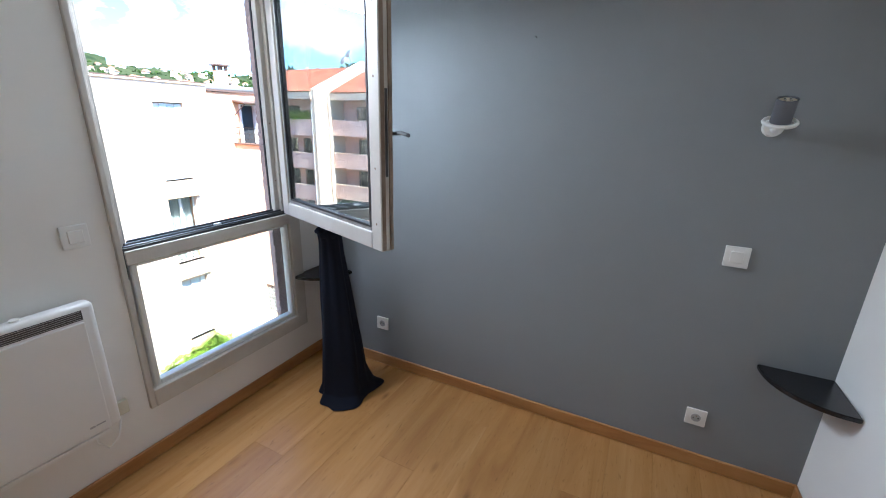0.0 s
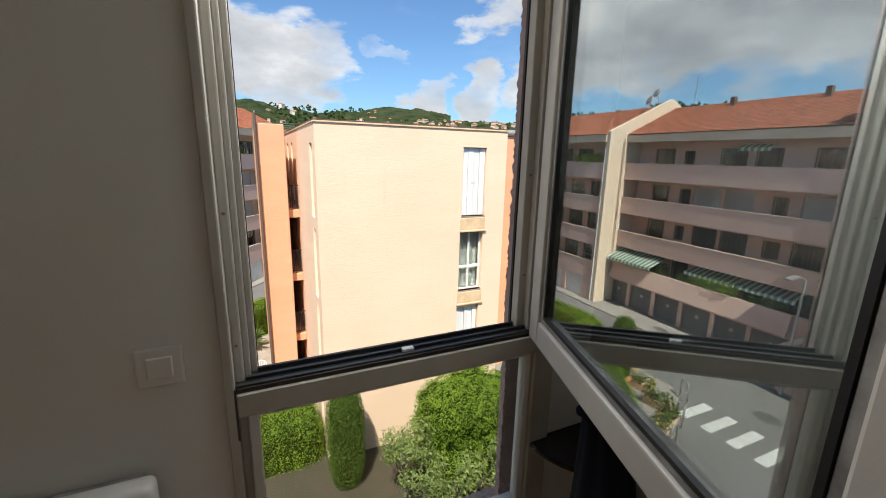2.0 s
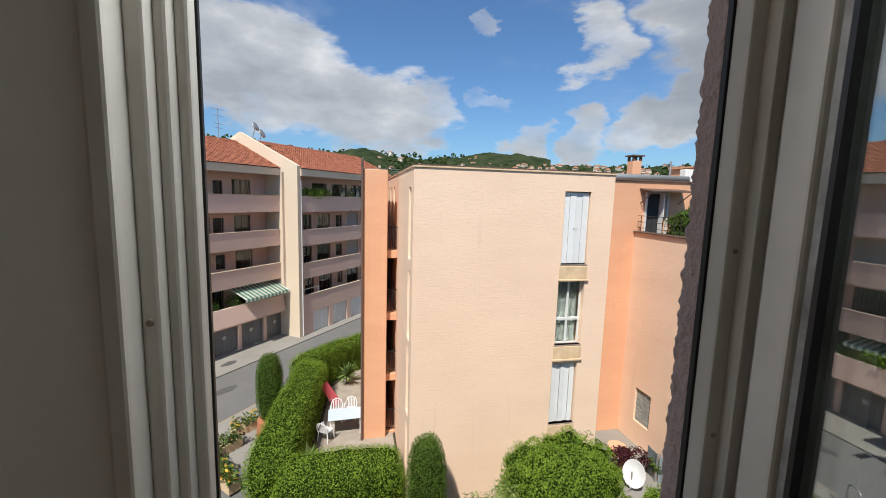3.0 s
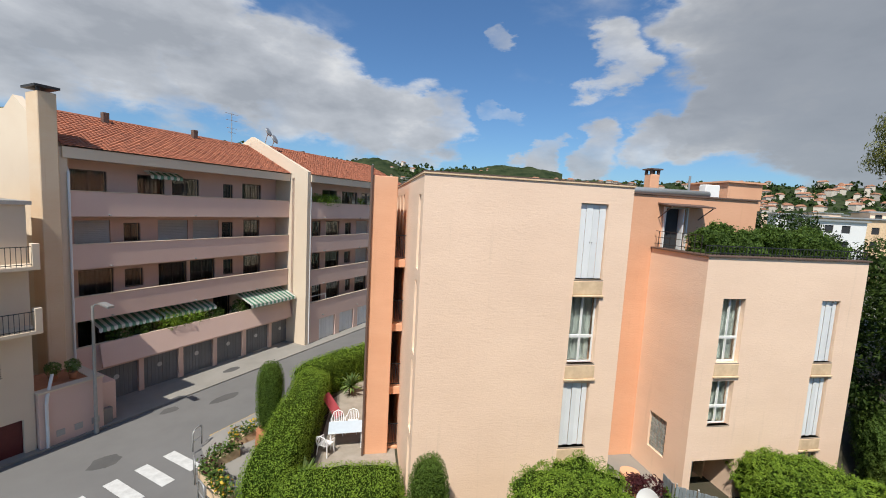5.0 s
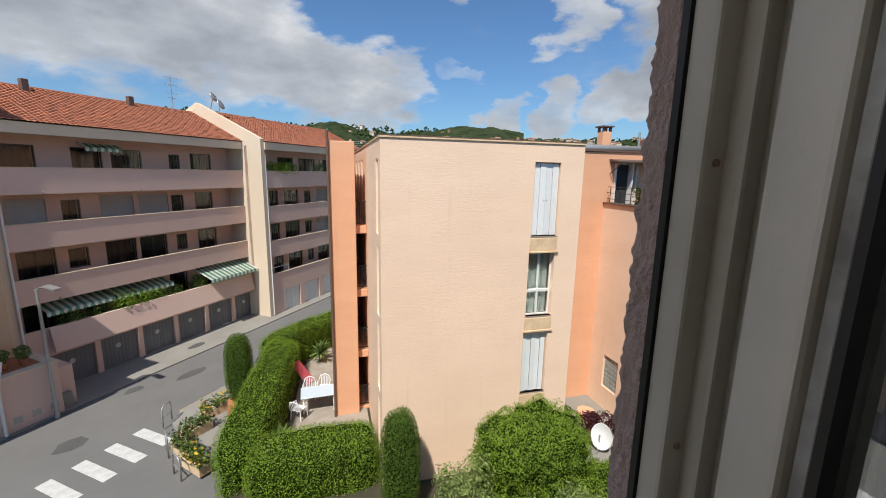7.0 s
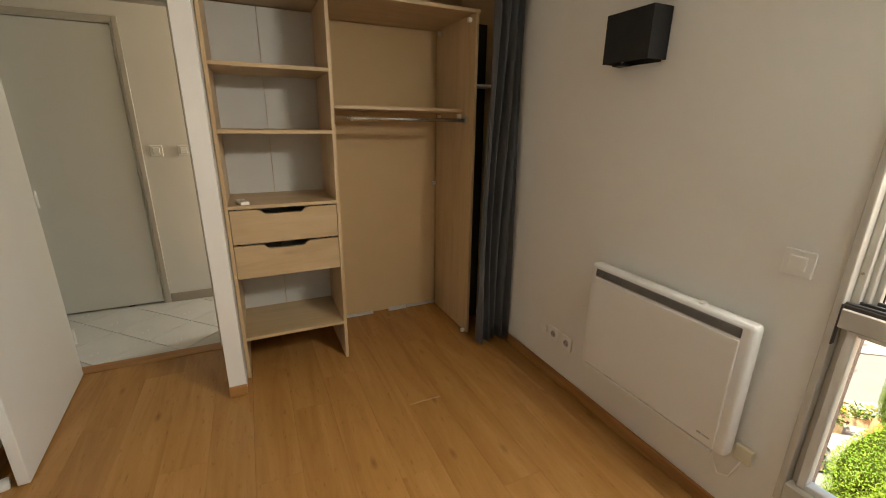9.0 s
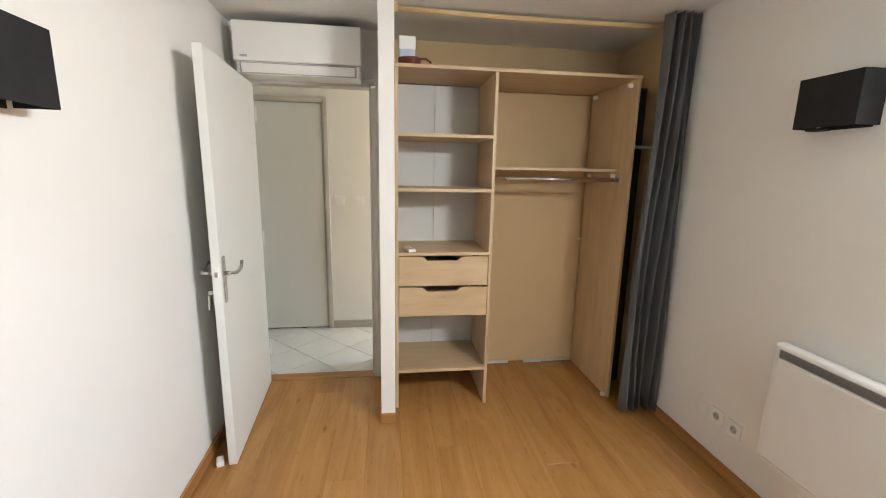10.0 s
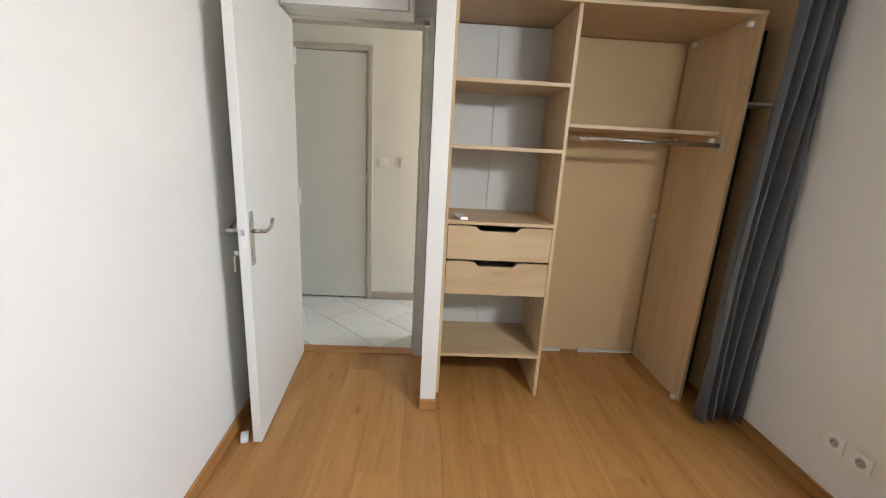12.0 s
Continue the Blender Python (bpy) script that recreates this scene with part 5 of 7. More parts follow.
house_window(blk, 4.62, 5.31, 0.90, 2.16, "glass", 0.17, ochre=True)
house_window(blk, 4.58, 2.62, 0.88, 2.08, "louvre", 0.17, ochre=True)
house_window(blk, 4.60, 0.30, 0.85, 1.75, "glass", 0.17)
LEFT = pose(0, 5.4, 0, 0, 0, -90)
slits = [(4.3, 4.85, z, z + 2.2) for z in (0.4, 2.95, 5.45, 8.0)] + [(a, a + 0.7, z, z + 2.35) for z in (0.12, 2.64, 5.22, 7.95) for a in (-1.4, -3.2, -5.2)]
wall_part(blk, "side_wall", LEFT, -7.3, 5.1, 0, TOP, 0.28, stucco_pink, slits)
for a, b, z, e in slits:
    w = part("window", turned(block(((a, 0.16, z), (b, 0.20, e)), ((a, 0.12, z), (a + 0.04, 0.16, e)), ((b - 0.04, 0.12, z), (b, 0.16, e))), LEFT), shutter_white, blk)
wall_part(blk, "side_wall", pose(6.33, 0.3, 0, 0, 0, 90) @ pose(0, 0, 0), 0, 3.1, 0, TOP, 0.3, stucco_orange)
part("orange_wall", block(((6.33, 3.3, 0), (9.65, 3.6, TOP - 0.02)), ((9.65, 3.3, 8.7), (14.35, 3.6, TOP + 0.02))), stucco_orange, blk)
part("roof", block(((-0.025, -0.03, TOP), (6.36, 13, TOP + 0.035)), ((6.4, 3.24, TOP + 0.0), (14.4, 13, TOP + 0.06))), brown_metal, blk, "flat roof with a dark edge strip")
part("roof_coping", block(((-0.03, -0.035, TOP - 0.05), (6.36, 0.004, TOP - 0.004)), ((-0.03, 0.004, TOP - 0.05), (0.004, 12.9, TOP - 0.004)), bevel=0.006), lintel_ochre, blk)
part("body", block(((0.3, 5.4, 0), (14.35, 13, TOP - 0.06)), ((0.3, 0.3, 8), (6.0, 5.4, TOP - 0.06)), ((0.3, 0.3, 0), (4.3, 5.1, 8))), stucco_orange, blk)
part("vent_duct", tube([(6.0, 3.7, TOP + 0.16), (12.3, 3.7, TOP + 0.16)], 0.14, 14), zinc, blk, "long zinc vent duct on the roof", True)
ch = part("chimney", block(((10.92, 5.5, TOP), (11.37, 5.95, TOP + 1.05)), bevel=0.02), stucco_orange, blk)
part("chimney_cap", block(((10.84, 5.42, TOP + 1.25), (11.45, 6.03, TOP + 1.31)), ((10.92, 5.5, TOP + 1.05), (11.02, 5.6, TOP + 1.25)), ((11.27, 5.5, TOP + 1.05), (11.37, 5.6, TOP + 1.25)), ((10.92, 5.85, TOP + 1.05), (11.02, 5.95, TOP + 1.25)), ((11.27, 5.85, TOP + 1.05), (11.37, 5.95, TOP + 1.25))), brown_metal, ch)
part("roof_hut", block(((15.1, 5.6, TOP - 0.3), (17.0, 8, TOP + 0.95)), ((15.0, 5.5, TOP + 0.95), (17.1, 8.1, TOP + 1.03))), stucco_orange, blk, "small orange stair hut on the roof")
part("roof_unit", block(((13.35, 5.0, TOP + 0.06), (14.1, 5.4, TOP + 0.72)), bevel=0.03), plastic_white, blk, "white air unit on the roof")
part("roof_mast", bar((13.0, 5.6, TOP), (13.0, 5.6, TOP + 1.1), 0.05), zinc, blk)
# far wing with the orange pillar and the loggias
part("orange_pillar", block(((-1.35, 4.3, 0), (-0.42, 12, TOP + 0.1)), bevel=0.02), stucco_orange, blk)
part("drain_pipe", bar((-1.38, 4.24, 0), (-1.38, 4.24, TOP + 0.45), 0.05), brown_metal, blk, "tall dark drain pipe")
part("wire_frame", block(*[((-1.38, 4.3 + 1.2 * k, TOP + 0.1), (-1.35, 4.33 + 1.2 * k, TOP + 0.5)) for k in range(6)], *[((-1.385, 4.3, TOP + 0.2 + 0.1 * k), (-1.365, 10.4, TOP + 0.212 + 0.1 * k)) for k in range(4)], *[((-1.38, 10.38, TOP + 0.2 + 0.1 * k), (0.6, 10.4, TOP + 0.212 + 0.1 * k)) for k in range(4)]), zinc, blk, "wire frame on the roof edge")
for k, z in enumerate((0.1, 2.62, 5.2, 7.75)):
    part("loggia_slab", block(((-0.42, 4.6, z - 0.3), (-0.003, 11.5, z)), bevel=0.01), stucco_orange, blk)
    rr = part("loggia_railing", block(((-0.42, 4.66, z + 0.92), (0.0, 4.70, z + 0.95))), black_iron, blk)
    part("lower_rail", block(((-0.42, 4.66, z + 0.08), (0.0, 4.70, z + 0.11))), black_iron, rr)
    for i in range(6):
        part("baluster", block(((-0.40 + 0.07 * i, 4.67, z + 0.1), (-0.385 + 0.07 * i, 4.69, z + 0.93))), black_iron, rr)
# near wing with the roof terrace
WG = pose(9.65, 0.5, 0)
wins = [(0.76, 1.66, 5.05, 7.3), (0.72, 1.60, 2.78, 4.4), (4.86, 5.66, 5.0, 7.27), (4.80, 5.62, 2.13, 4.42), (4.8, 5.6, 0.3, 1.6)]
wall_part(blk, "wing_wall", WG, 0, 6.68, 0, 8.70, 0.3, stucco_pink, wins + [(0.3, 2.05, -0.1, 1.5)])


def wing_window(x, z, w, h, style, ochre):
    before = set(bpy.data.objects)
    house_window(blk, x, z, w, h, style, 0.17, ochre=ochre)
    for ob in set(bpy.data.objects) - before:
        ob.data.transform(WG)


wing_window(0.76, 5.05, 0.90, 2.25, "glass", True)
wing_window(0.72, 2.78, 0.88, 1.62, "glass", False)
wing_window(4.86, 5.0, 0.80, 2.27, "louvre", True)
wing_window(4.80, 2.13, 0.82, 2.29, "louvre", True)
wing_window(4.80, 0.3, 0.8, 1.3, "glass", False)
wall_part(blk, "wing_side_wall", pose(9.65, 3.3, 0, 0, 0, -90), 0, 2.5, 0, 8.70, 0.3, stucco_pink, [(0.9, 1.8, 1.0, 2.4)])
gb = part("glass_brick_window", turned(block(((0.9, 0.10, 1.0), (1.8, 0.14, 2.4))), pose(9.65, 3.3, 0, 0, 0, -90)), shutter_white, blk)
for i in range(5):
    for j in range(7):
        part("glass_brick", turned(block(((0.92 + 0.176 * i, 0.07, 1.02 + 0.197 * j), (1.065 + 0.176 * i, 0.13, 1.185 + 0.197 * j)), bevel=0.008), pose(9.65, 3.3, 0, 0, 0, -90)), block_glass, gb)
part("wing_far_wall", block(((16.03, 0.8, 0), (16.33, 8, 8.70))), stucco_pink, blk)
part("terrace_floor", block(((9.95, 0.8, 8.2), (16.03, 8, 8.45))), concrete, blk)
part("parapet_coping", block(((9.58, 0.44, 8.70), (16.4, 0.86, 8.76)), ((9.58, 0.86, 8.70), (9.98, 3.3, 8.76)), bevel=0.01), brown_metal, blk)
part("entrance_wall", block(((9.95, 1.7, 0), (11.7, 1.8, 1.5)), ((11.7, 0.8, 0), (11.8, 1.7, 1.5))), stucco_pink, blk)
# the door is a black slab, painted as the shade of the entrance
dd = part("entrance_door", block(((10.3, 1.6, 0.03), (11.1, 1.66, 1.45))), room_shade, blk)
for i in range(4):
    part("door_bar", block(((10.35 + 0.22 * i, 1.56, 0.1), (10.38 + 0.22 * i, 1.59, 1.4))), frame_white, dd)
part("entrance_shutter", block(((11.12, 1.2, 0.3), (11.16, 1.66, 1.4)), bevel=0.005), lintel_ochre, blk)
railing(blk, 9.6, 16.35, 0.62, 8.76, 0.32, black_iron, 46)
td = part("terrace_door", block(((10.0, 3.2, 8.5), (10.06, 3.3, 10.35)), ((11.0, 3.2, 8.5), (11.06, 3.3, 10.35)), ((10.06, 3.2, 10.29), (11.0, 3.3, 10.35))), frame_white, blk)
part("door_pane", block(((10.06, 3.24, 8.5), (10.62, 3.26, 10.29))), room_shade, td)
part("shutter", block(((10.66, 3.0, 8.5), (10.7, 3.28, 10.3))), shutter_white, td)
part("terrace_canopy", turned(block(((9.72, -0.7, -0.025), (11.7, 0, 0.025))), pose(0, 3.3, 10.48, 8)), brown_metal, blk, "brown canopy over the terrace door")
for x in (9.8, 11.6):
    part("canopy_bracket", bar((x, 3.3, 9.9), (x, 2.6, 10.36), 0.02), brown_metal, blk)
part("terrace_lattice", block(*[((9.68, 0.9 + 0.3 * k, 8.76), (9.70, 0.92 + 0.3 * k, 9.4)) for k in range(8)], *[((9.68, 0.9, 8.9 + 0.24 * k), (9.70, 3.2, 8.92 + 0.24 * k)) for k in range(3)]), black_iron, blk)

# ---- rose building along the street ----
far = thing("street_building", (0, 0, 0), 0, "rose apartment house with long balconies above garages", "apartment building")
far.matrix_basis = FAR
FLOORS = [2.05, 4.50, 6.98, 9.45]
S0, S1, S2 = -1.6, 11.1, 24.0
PLAN = {
    0: [(-0.9, 0.9, "sliding"), (1.6, 2.6, "sliding"), (3.0, 5.6, "sliding"), (6.2, 7.4, "sliding"), (8.3, 10.8, "sliding")],
    1: [(-0.8, 0.7, "sliding"), (1.2, 2.1, "small"), (2.9, 4.5, "sliding"), (4.7, 6.3, "sliding"), (6.9, 7.6, "small"), (8.4, 9.8, "sliding")],
    2: [(-0.9, 0.6, "roller"), (1.2, 2.0, "small"), (2.9, 4.6, "roller"), (4.9, 6.6, "roller"), (6.8, 7.6, "small"), (8.4, 9.7, "sliding")],
    3: [(-1.0, 0.5, "sliding"), (1.9, 3.3, "sliding"), (3.7, 5.3, "sliding"), (6.9, 7.6, "small"), (8.3, 9.8, "sliding")],
}
WPLAN = {
    0: [(13.0, 14.0, "sliding"), (14.6, 16.2, "sliding"), (16.9, 17.6, "small"), (18.2, 19.8, "sliding"), (20.4, 22, "sliding")],
    1: [(12.9, 13.8, "sliding"), (14.4, 16.0, "sliding"), (16.7, 17.5, "small"), (18.2, 19.8, "roller"), (20.4, 22, "sliding")],
    2: [(12.9, 13.8, "sliding"), (14.4, 16.0, "sliding"), (16.7, 17.5, "small"), (18.2, 19.8, "roller"), (20.4, 22, "sliding")],
    3: [(13.9, 15.6, "sliding"), (16.2, 18.2, "sliding"), (18.8, 20.4, "sliding")],
}


def storey_wall(a, b, y, plan, z0, z1, floor):
    holes = []
    for p, q, style in plan:
        lo, h = (floor + 0.95, 1.0) if style == "small" else (floor + 0.04, 2.05)
        holes.append((p, q, lo, lo + h))
    wall_part(far, "storey_wall", pose(0, y, 0), a, b, z0, z1, 0.25, stucco_rose, holes)
    before = set(bpy.data.objects)
    for (p, q, style), (_, _, lo, hi) in zip(plan, holes):
        house_window(far, p, lo, q - p, hi - lo, "roller" if style == "roller" else "sliding", 0.08, sill=False)
    for ob in set(bpy.data.objects) - before:
        ob.data.transform(Matrix.Translation((0, y, 0)))


for k, f in enumerate(FLOORS):
    top = FLOORS[k + 1] if k < 3 else 12.2
    storey_wall(S0, S1, 1.4, PLAN[k], f, top, f)
    storey_wall(S1, S2, -0.5, WPLAN[k], f, top, f)
    for a, b, y in ((S0 + 0.05, S1 - 0.02, 0.0), (S1 + 0.3, S2, -1.7)):
        bal = part("balcony", block(((a, y, f - 0.12), (b, y + 0.12, f + 1.05)), ((a, y + 0.12, f - 0.12), (b, y + 1.42, f)), ((a, y + 0.12, f), (a + 0.12, y + 1.4, f + 1.05)), bevel=0.01), stucco_rose, far)
        part("coping", block(((a - 0.02, y - 0.03, f + 1.05), (b, y + 0.15, f + 1.08))), stucco_cream, bal)
        for i in range(3):
            part("waterspout", bar((a + 1.5 + i * 4.2, y - 0.14, f - 0.05), (a + 1.5 + i * 4.2, y, f - 0.04), 0.035), zinc, bal)
part("terrace_apron", turned(block(((S0 + 0.9, -0.2, 0), (S1 - 0.02, -0.1, 1.2)), bevel=0.01), pose(0, -0.28, 1.98, -12)), stucco_rose, far, "sloping front of the lowest terrace")
part("party_wall", turned(prism([(-1.75, 0), (8.2, 0), (8.2, 13.2), (4.0, 15.2), (-1.75, 12.65)], 0, 0.3), Matrix(((0, 0, 1, S1), (1, 0, 0, 0), (0, 1, 0, 0), (0, 0, 0, 1)))), stucco_cream, far, "cream gable wall between the two roofs")
part("end_wall", turned(prism([(0.0, 0), (8.2, 0), (8.2, 12.9), (4.2, 14.9), (0.0, 12.4)], 0, 0.35), Matrix(((0, 0, 1, S0 - 0.35), (1, 0, 0, 0), (0, 1, 0, 0), (0, 0, 0, 1)))), stucco_cream, far, "cream gable end wall")
stack = part("chimney", block(((S0 - 1.0, -0.2, 0), (S0 - 0.36, 0.9, 14.6)), bevel=0.03), rust_render, far, "rust-streaked chimney stack")
part("chimney_cap", block(((S0 - 1.1, -0.3, 14.75), (S0 - 0.26, 1.0, 14.85)), ((S0 - 1.0, -0.2, 14.6), (S0 - 0.9, -0.1, 14.75)), ((S0 - 0.46, 0.8, 14.6), (S0 - 0.36, 0.9, 14.75))), black_iron, stack)
part("gutter_pipe", tube([(S0 + 0.2, 1.25, 12.0), (S0 + 0.1, 0.4, 11.6), (S0 + 0.0, -0.06, 11.3), (S0, -0.06, 0.1)], 0.05), shutter_white, far, "white downpipe")
part("gutter_pipe", tube([(S1 + 0.5, -0.7, 12.0), (S1 + 0.36, -1.72, 11.6), (S1 + 0.36, -1.77, 0.1)], 0.045), shutter_white, far, "white downpipe")


def tiled_roof(a, b, y0, z0, y1, z1, name="roof"):
    """Rows of half-round tiles that step down the slope."""
    nu, nr = int((b - a) / 0.055), 22
    L = math.hypot(y1 - y0, z1 - z0)
    grid, faces = [], []
    up = Vector((0, -(z1 - z0) / L, (y1 - y0) / L))
    lines = []
    for r in range(nr):
        for e, lift in ((0.0, 0.035), (0.985, 0.0)):
            s = (r + e) / nr
            for i in range(nu + 1):
                x = a + (b - a) * i / nu
                w = 0.045 * abs(math.sin(math.pi * (x - a) / 0.22)) + lift
                jit = 0.008 * noise.noise(Vector((x * 3, r * 5.1, 0)))
                grid.append((x, y0 + (y1 - y0) * s + up.y * (w + jit), z0 + (z1 - z0) * s + up.z * (w + jit)))
            lines.append(len(lines))
    for r in range(2 * nr - 1):
        for i in range(nu):
            p = r * (nu + 1) + i
            faces.append((p, p + 1, p + nu + 2, p + nu + 1))
    me = bpy.data.meshes.new(name)
    me.from_pydata(grid, [], faces)
    me.materials.append(roof_tile)
    ob = new(name, me)
    ob.parent = far
    return ob


for a, b, y in ((S0 - 0.2, S1 + 0.05, 0.0), (S1 + 0.3, S2, -1.75)):
    tagged(tiled_roof(a, b, y - 0.15, 12.45, y + 4.4, 14.5), "faded red half-round clay tiles")
    part("roof_back", block(((a, y + 4.4, 12.3), (b, 8.2, 14.42))), stucco_cream, far)
    part("eave_board", block(((a, y - 0.1, 11.95), (b, y + 0.05, 12.44)), ((a, y + 0.05, 12.0), (b, y + 4.6, 12.2))), stucco_cream, far)
    part("ridge_tiles", tube([(a, y + 4.4, 14.5), (b, y + 4.4, 14.5)], 0.09, 8), roof_tile, far)
for x in (1.5, 6.5, 16.0):
    vent = part("roof_vent", block(((x, 3.8, 14.2), (x + 0.3, 4.1, 14.85)), bevel=0.02), brown_metal, far)
ant = part("aerial", bar((9.4, 4.0, 14.3), (9.4, 4.0, 16.6), 0.025), zinc, far)
for k, w in ((2.2, 0.5), (1.75, 0.45), (1.2, 0.4), (0.9, 0.3)):
    part("aerial_rod", bar((9.4 - w, 4.0, 14.3 + k), (9.4 + w, 4.0, 14.3 + k), 0.015), zinc, ant)
for x, y, z in ((S1 + 0.2, 2.2, 15.0), (S1 + 0.5, 3.2, 15.6)):
    bm = bmesh.new()
    bmesh.ops.create_uvsphere(bm, u_segments=14, v_segments=8, radius=0.36)
    for v in bm.verts:
        v.co.z = max(v.co.z, -0.9) * 0.25
    part("dish", turned(bm, pose(x, y - 0.4, z, 65, 0, 20)), zinc, far, "grey satellite dish", True)
    part("dish_arm", bar((x, y, z - 0.9), (x, y - 0.35, z), 0.03), zinc, far)
# garages at street level
doors = [(-0.75 + 2.08 * k, 1.08 + 2.08 * k) for k in range(6)]
wall_part(far, "garage_front", pose(0, 0.0, 0), S0, S1, 0, 1.95, 0.3, stucco_rose, [(a, b, -0.1, 1.78) for a, b in doors])
for k, (a, b) in enumerate(doors):
    gd = part("garage_door", block(((a, 0.16, 0.02), (b, 0.2, 1.78))), garage_grey, far)
    for i in range(9):
        part("door_rib", block(((a + 0.05 + (b - a - 0.1) * i / 9, 0.145, 0.06), (a + 0.05 + (b - a - 0.1) * (i + 0.72) / 9, 0.16, 1.74))), garage_grey, gd)
    part("door_disc", turned(bar((0, 0, 0), (0, -0.008, 0), 0.13, n=16), pose((a + b) / 2 - 0.05, 0.143, 1.15)), road_white, gd)
wd = [(S1 + 1.5 + 2.3 * k, S1 + 3.3 + 2.3 * k) for k in range(4)]
wall_part(far, "garage_front", pose(0, -1.7, 0), S1 + 0.3, S2, 0, 1.95, 0.3, stucco_rose, [(a, b, -0.1, 1.7) for a, b in wd])
for a, b in wd:
    gd = part("garage_door", block(((a, -1.54, 0.02), (b, -1.50, 1.70))), shutter_white, far)
    for i in range(7):
        part("door_rib", block(((a + 0.05 + (b - a - 0.1) * i / 7, -1.555, 0.06), (a + 0.05 + (b - a - 0.1) * (i + 0.72) / 7, -1.54, 1.66))), shutter_white, gd)
part("infill", block(((S0, 1.65, 0), (S1, 8.2, 12.2)), ((S1 + 0.3, -0.2, 0), (S2, 8.2, 12.2))), stucco_cream, far)
part("porch_railing", block(((S1 + 0.4, -1.66, 3.1), (S1 + 0.44, -1.62, 3.6)), ((S1 + 0.4, -1.66, 3.55), (S1 + 2.2, -1.62, 3.6)), ((S1 + 2.16, -1.66, 3.1), (S1 + 2.2, -1.62, 3.6))), frame_white, far)


def awning(a, b, y, z, out, drop, label):
    """A striped cloth on two arms, with a scalloped edge."""
    aw = thing("awning", (0, 0, 0), 0, label, "awning", "awnings")
    aw.matrix_basis = FAR @ pose(a, y, z)
    w = b - a
    part("roller", bar((0, 0, 0), (w, 0, 0), 0.06), frame_white, aw)
    n = int(w / 0.16)
    for k in range(n):
        p, q = w * k / n, w * (k + 1) / n
        bm = bmesh.new()
        v = [bm.verts.new(c) for c in ((p, 0, 0.02), (q, 0, 0.02), (q, -out, -drop), (p, -out, -drop), (q, -out - 0.01, -drop - 0.16), ((p + q) / 2, -out - 0.01, -drop - 0.22), (p, -out - 0.01, -drop - 0.16))]
        bm.faces.new(v[:4])
        bm.faces.new((v[3], v[2], v[4], v[5], v[6]))
        bmesh.ops.solidify(bm, geom=list(bm.faces), thickness=0.006)
        part("stripe", bm, green_stripe if k % 2 else white_stripe, aw)
    for x in (0.1, w - 0.1):
        part("arm", bar((x, 0, -0.1), (x, -out, -drop), 0.02), frame_white, aw)
    return aw


awning(-0.6, 2.3, 1.3, 4.2, 1.25, 0.35, "green and white striped awning over a terrace")
awning(2.4, 5.5, 1.3, 4.2, 1.25, 0.35, "green and white striped awning beside another")
awning(7.25, 11.0, 1.3, 4.4, 2.2, 0.75, "wide green and white striped awning let down low")
awning(2.2, 3.9, 1.3, 11.75, 0.6, 0.2, "short green awning under the eaves")

# plants on the terraces


def pot_plant(m, r, h, label, mat=None):
    p = thing("potted_plant", (0, 0, 0), 0, label, "plant")
    p.matrix_basis = m
    part("pot", bar((0, 0, 0), (0, 0, 0.28), 0.12, 0.17, 14), terracotta, p)
    k = int(1100 * r * r) + 200
    d = rng.normal(0, 1, (k, 3))
    d /= np.linalg.norm(d, axis=1, keepdims=True)
    P = d * r * rng.uniform(0.3, 1, (k, 1)) ** 0.5 * np.array((1, 1, h / (2 * r))) + np.array((0, 0, 0.28 + h / 2))
    part("stems", bar((0, 0, 0.2), (0, 0, 0.3 + h * 0.5), 0.03, 0.01), bark, p)
    leaf_part("foliage", leaves(P, d, 0.07, 0.35), mat or mid_leaf, p)
    return p


for s, y, f, r, h in ((0.4, 0.35, 0, 0.6, 1.2), (1.4, 0.4, 0, 0.55, 1.1), (2.7, 0.35, 0, 0.8, 1.5), (3.5, 0.35, 0, 0.75, 1.4), (4.4, 0.35, 0, 0.7, 1.3), (5.6, 0.4, 0, 0.6, 1.1), (7.3, 0.35, 0, 0.6, 1.2), (9.9, 0.5, 0, 0.4, 0.6)):
    pot_plant(FAR @ pose(s, y, FLOORS[f] + 0.35), r, h, "leafy potted plant behind a terrace parapet", hedge_leaf if r > 0.65 else mid_leaf)
for s, r in ((13.3, 0.65), (14.2, 0.8), (15.2, 0.7), (18.6, 0.4)):
    pot_plant(FAR @ pose(s - 0.8, -1.2, FLOORS[3] + 0.3), r, 1.2, "bushy potted plant on a top balcony", hedge_leaf)

# ---- cream house and the low annex at the street corner ----
house = thing("corner_house", (0, 0, 0), 0, "cream three-storey house with balconies and a red garage door", "house")
house.matrix_basis = FAR @ pose(-3.75, -2.15, 0)
wall_part(house, "front_wall", pose(0, 0, 0), -9, 0, 0, 9.9, 0.3, stucco_cream, [(-2.6, -0.35, -0.1, 1.45), (-2.15, -0.9, 3.35, 4.2), (-4.0, -3.3, 3.35, 4.2), (-2.6, -1.1, 5.35, 6.9), (-2.1, -1.3, 7.8, 9.6)])
for a, b, z, h in ((-2.15, -0.9, 3.35, 0.85), (-4.0, -3.3, 3.35, 0.85), (-2.6, -1.1, 5.35, 1.55), (-2.1, -1.3, 7.8, 1.8)):
    house_window(house, a, z, b - a, h, "sliding", 0.1)
part("garage_door", block(((-2.6, 0.15, 0.02), (-0.35, 0.2, 1.45))), red_door, house, "dark red garage door")
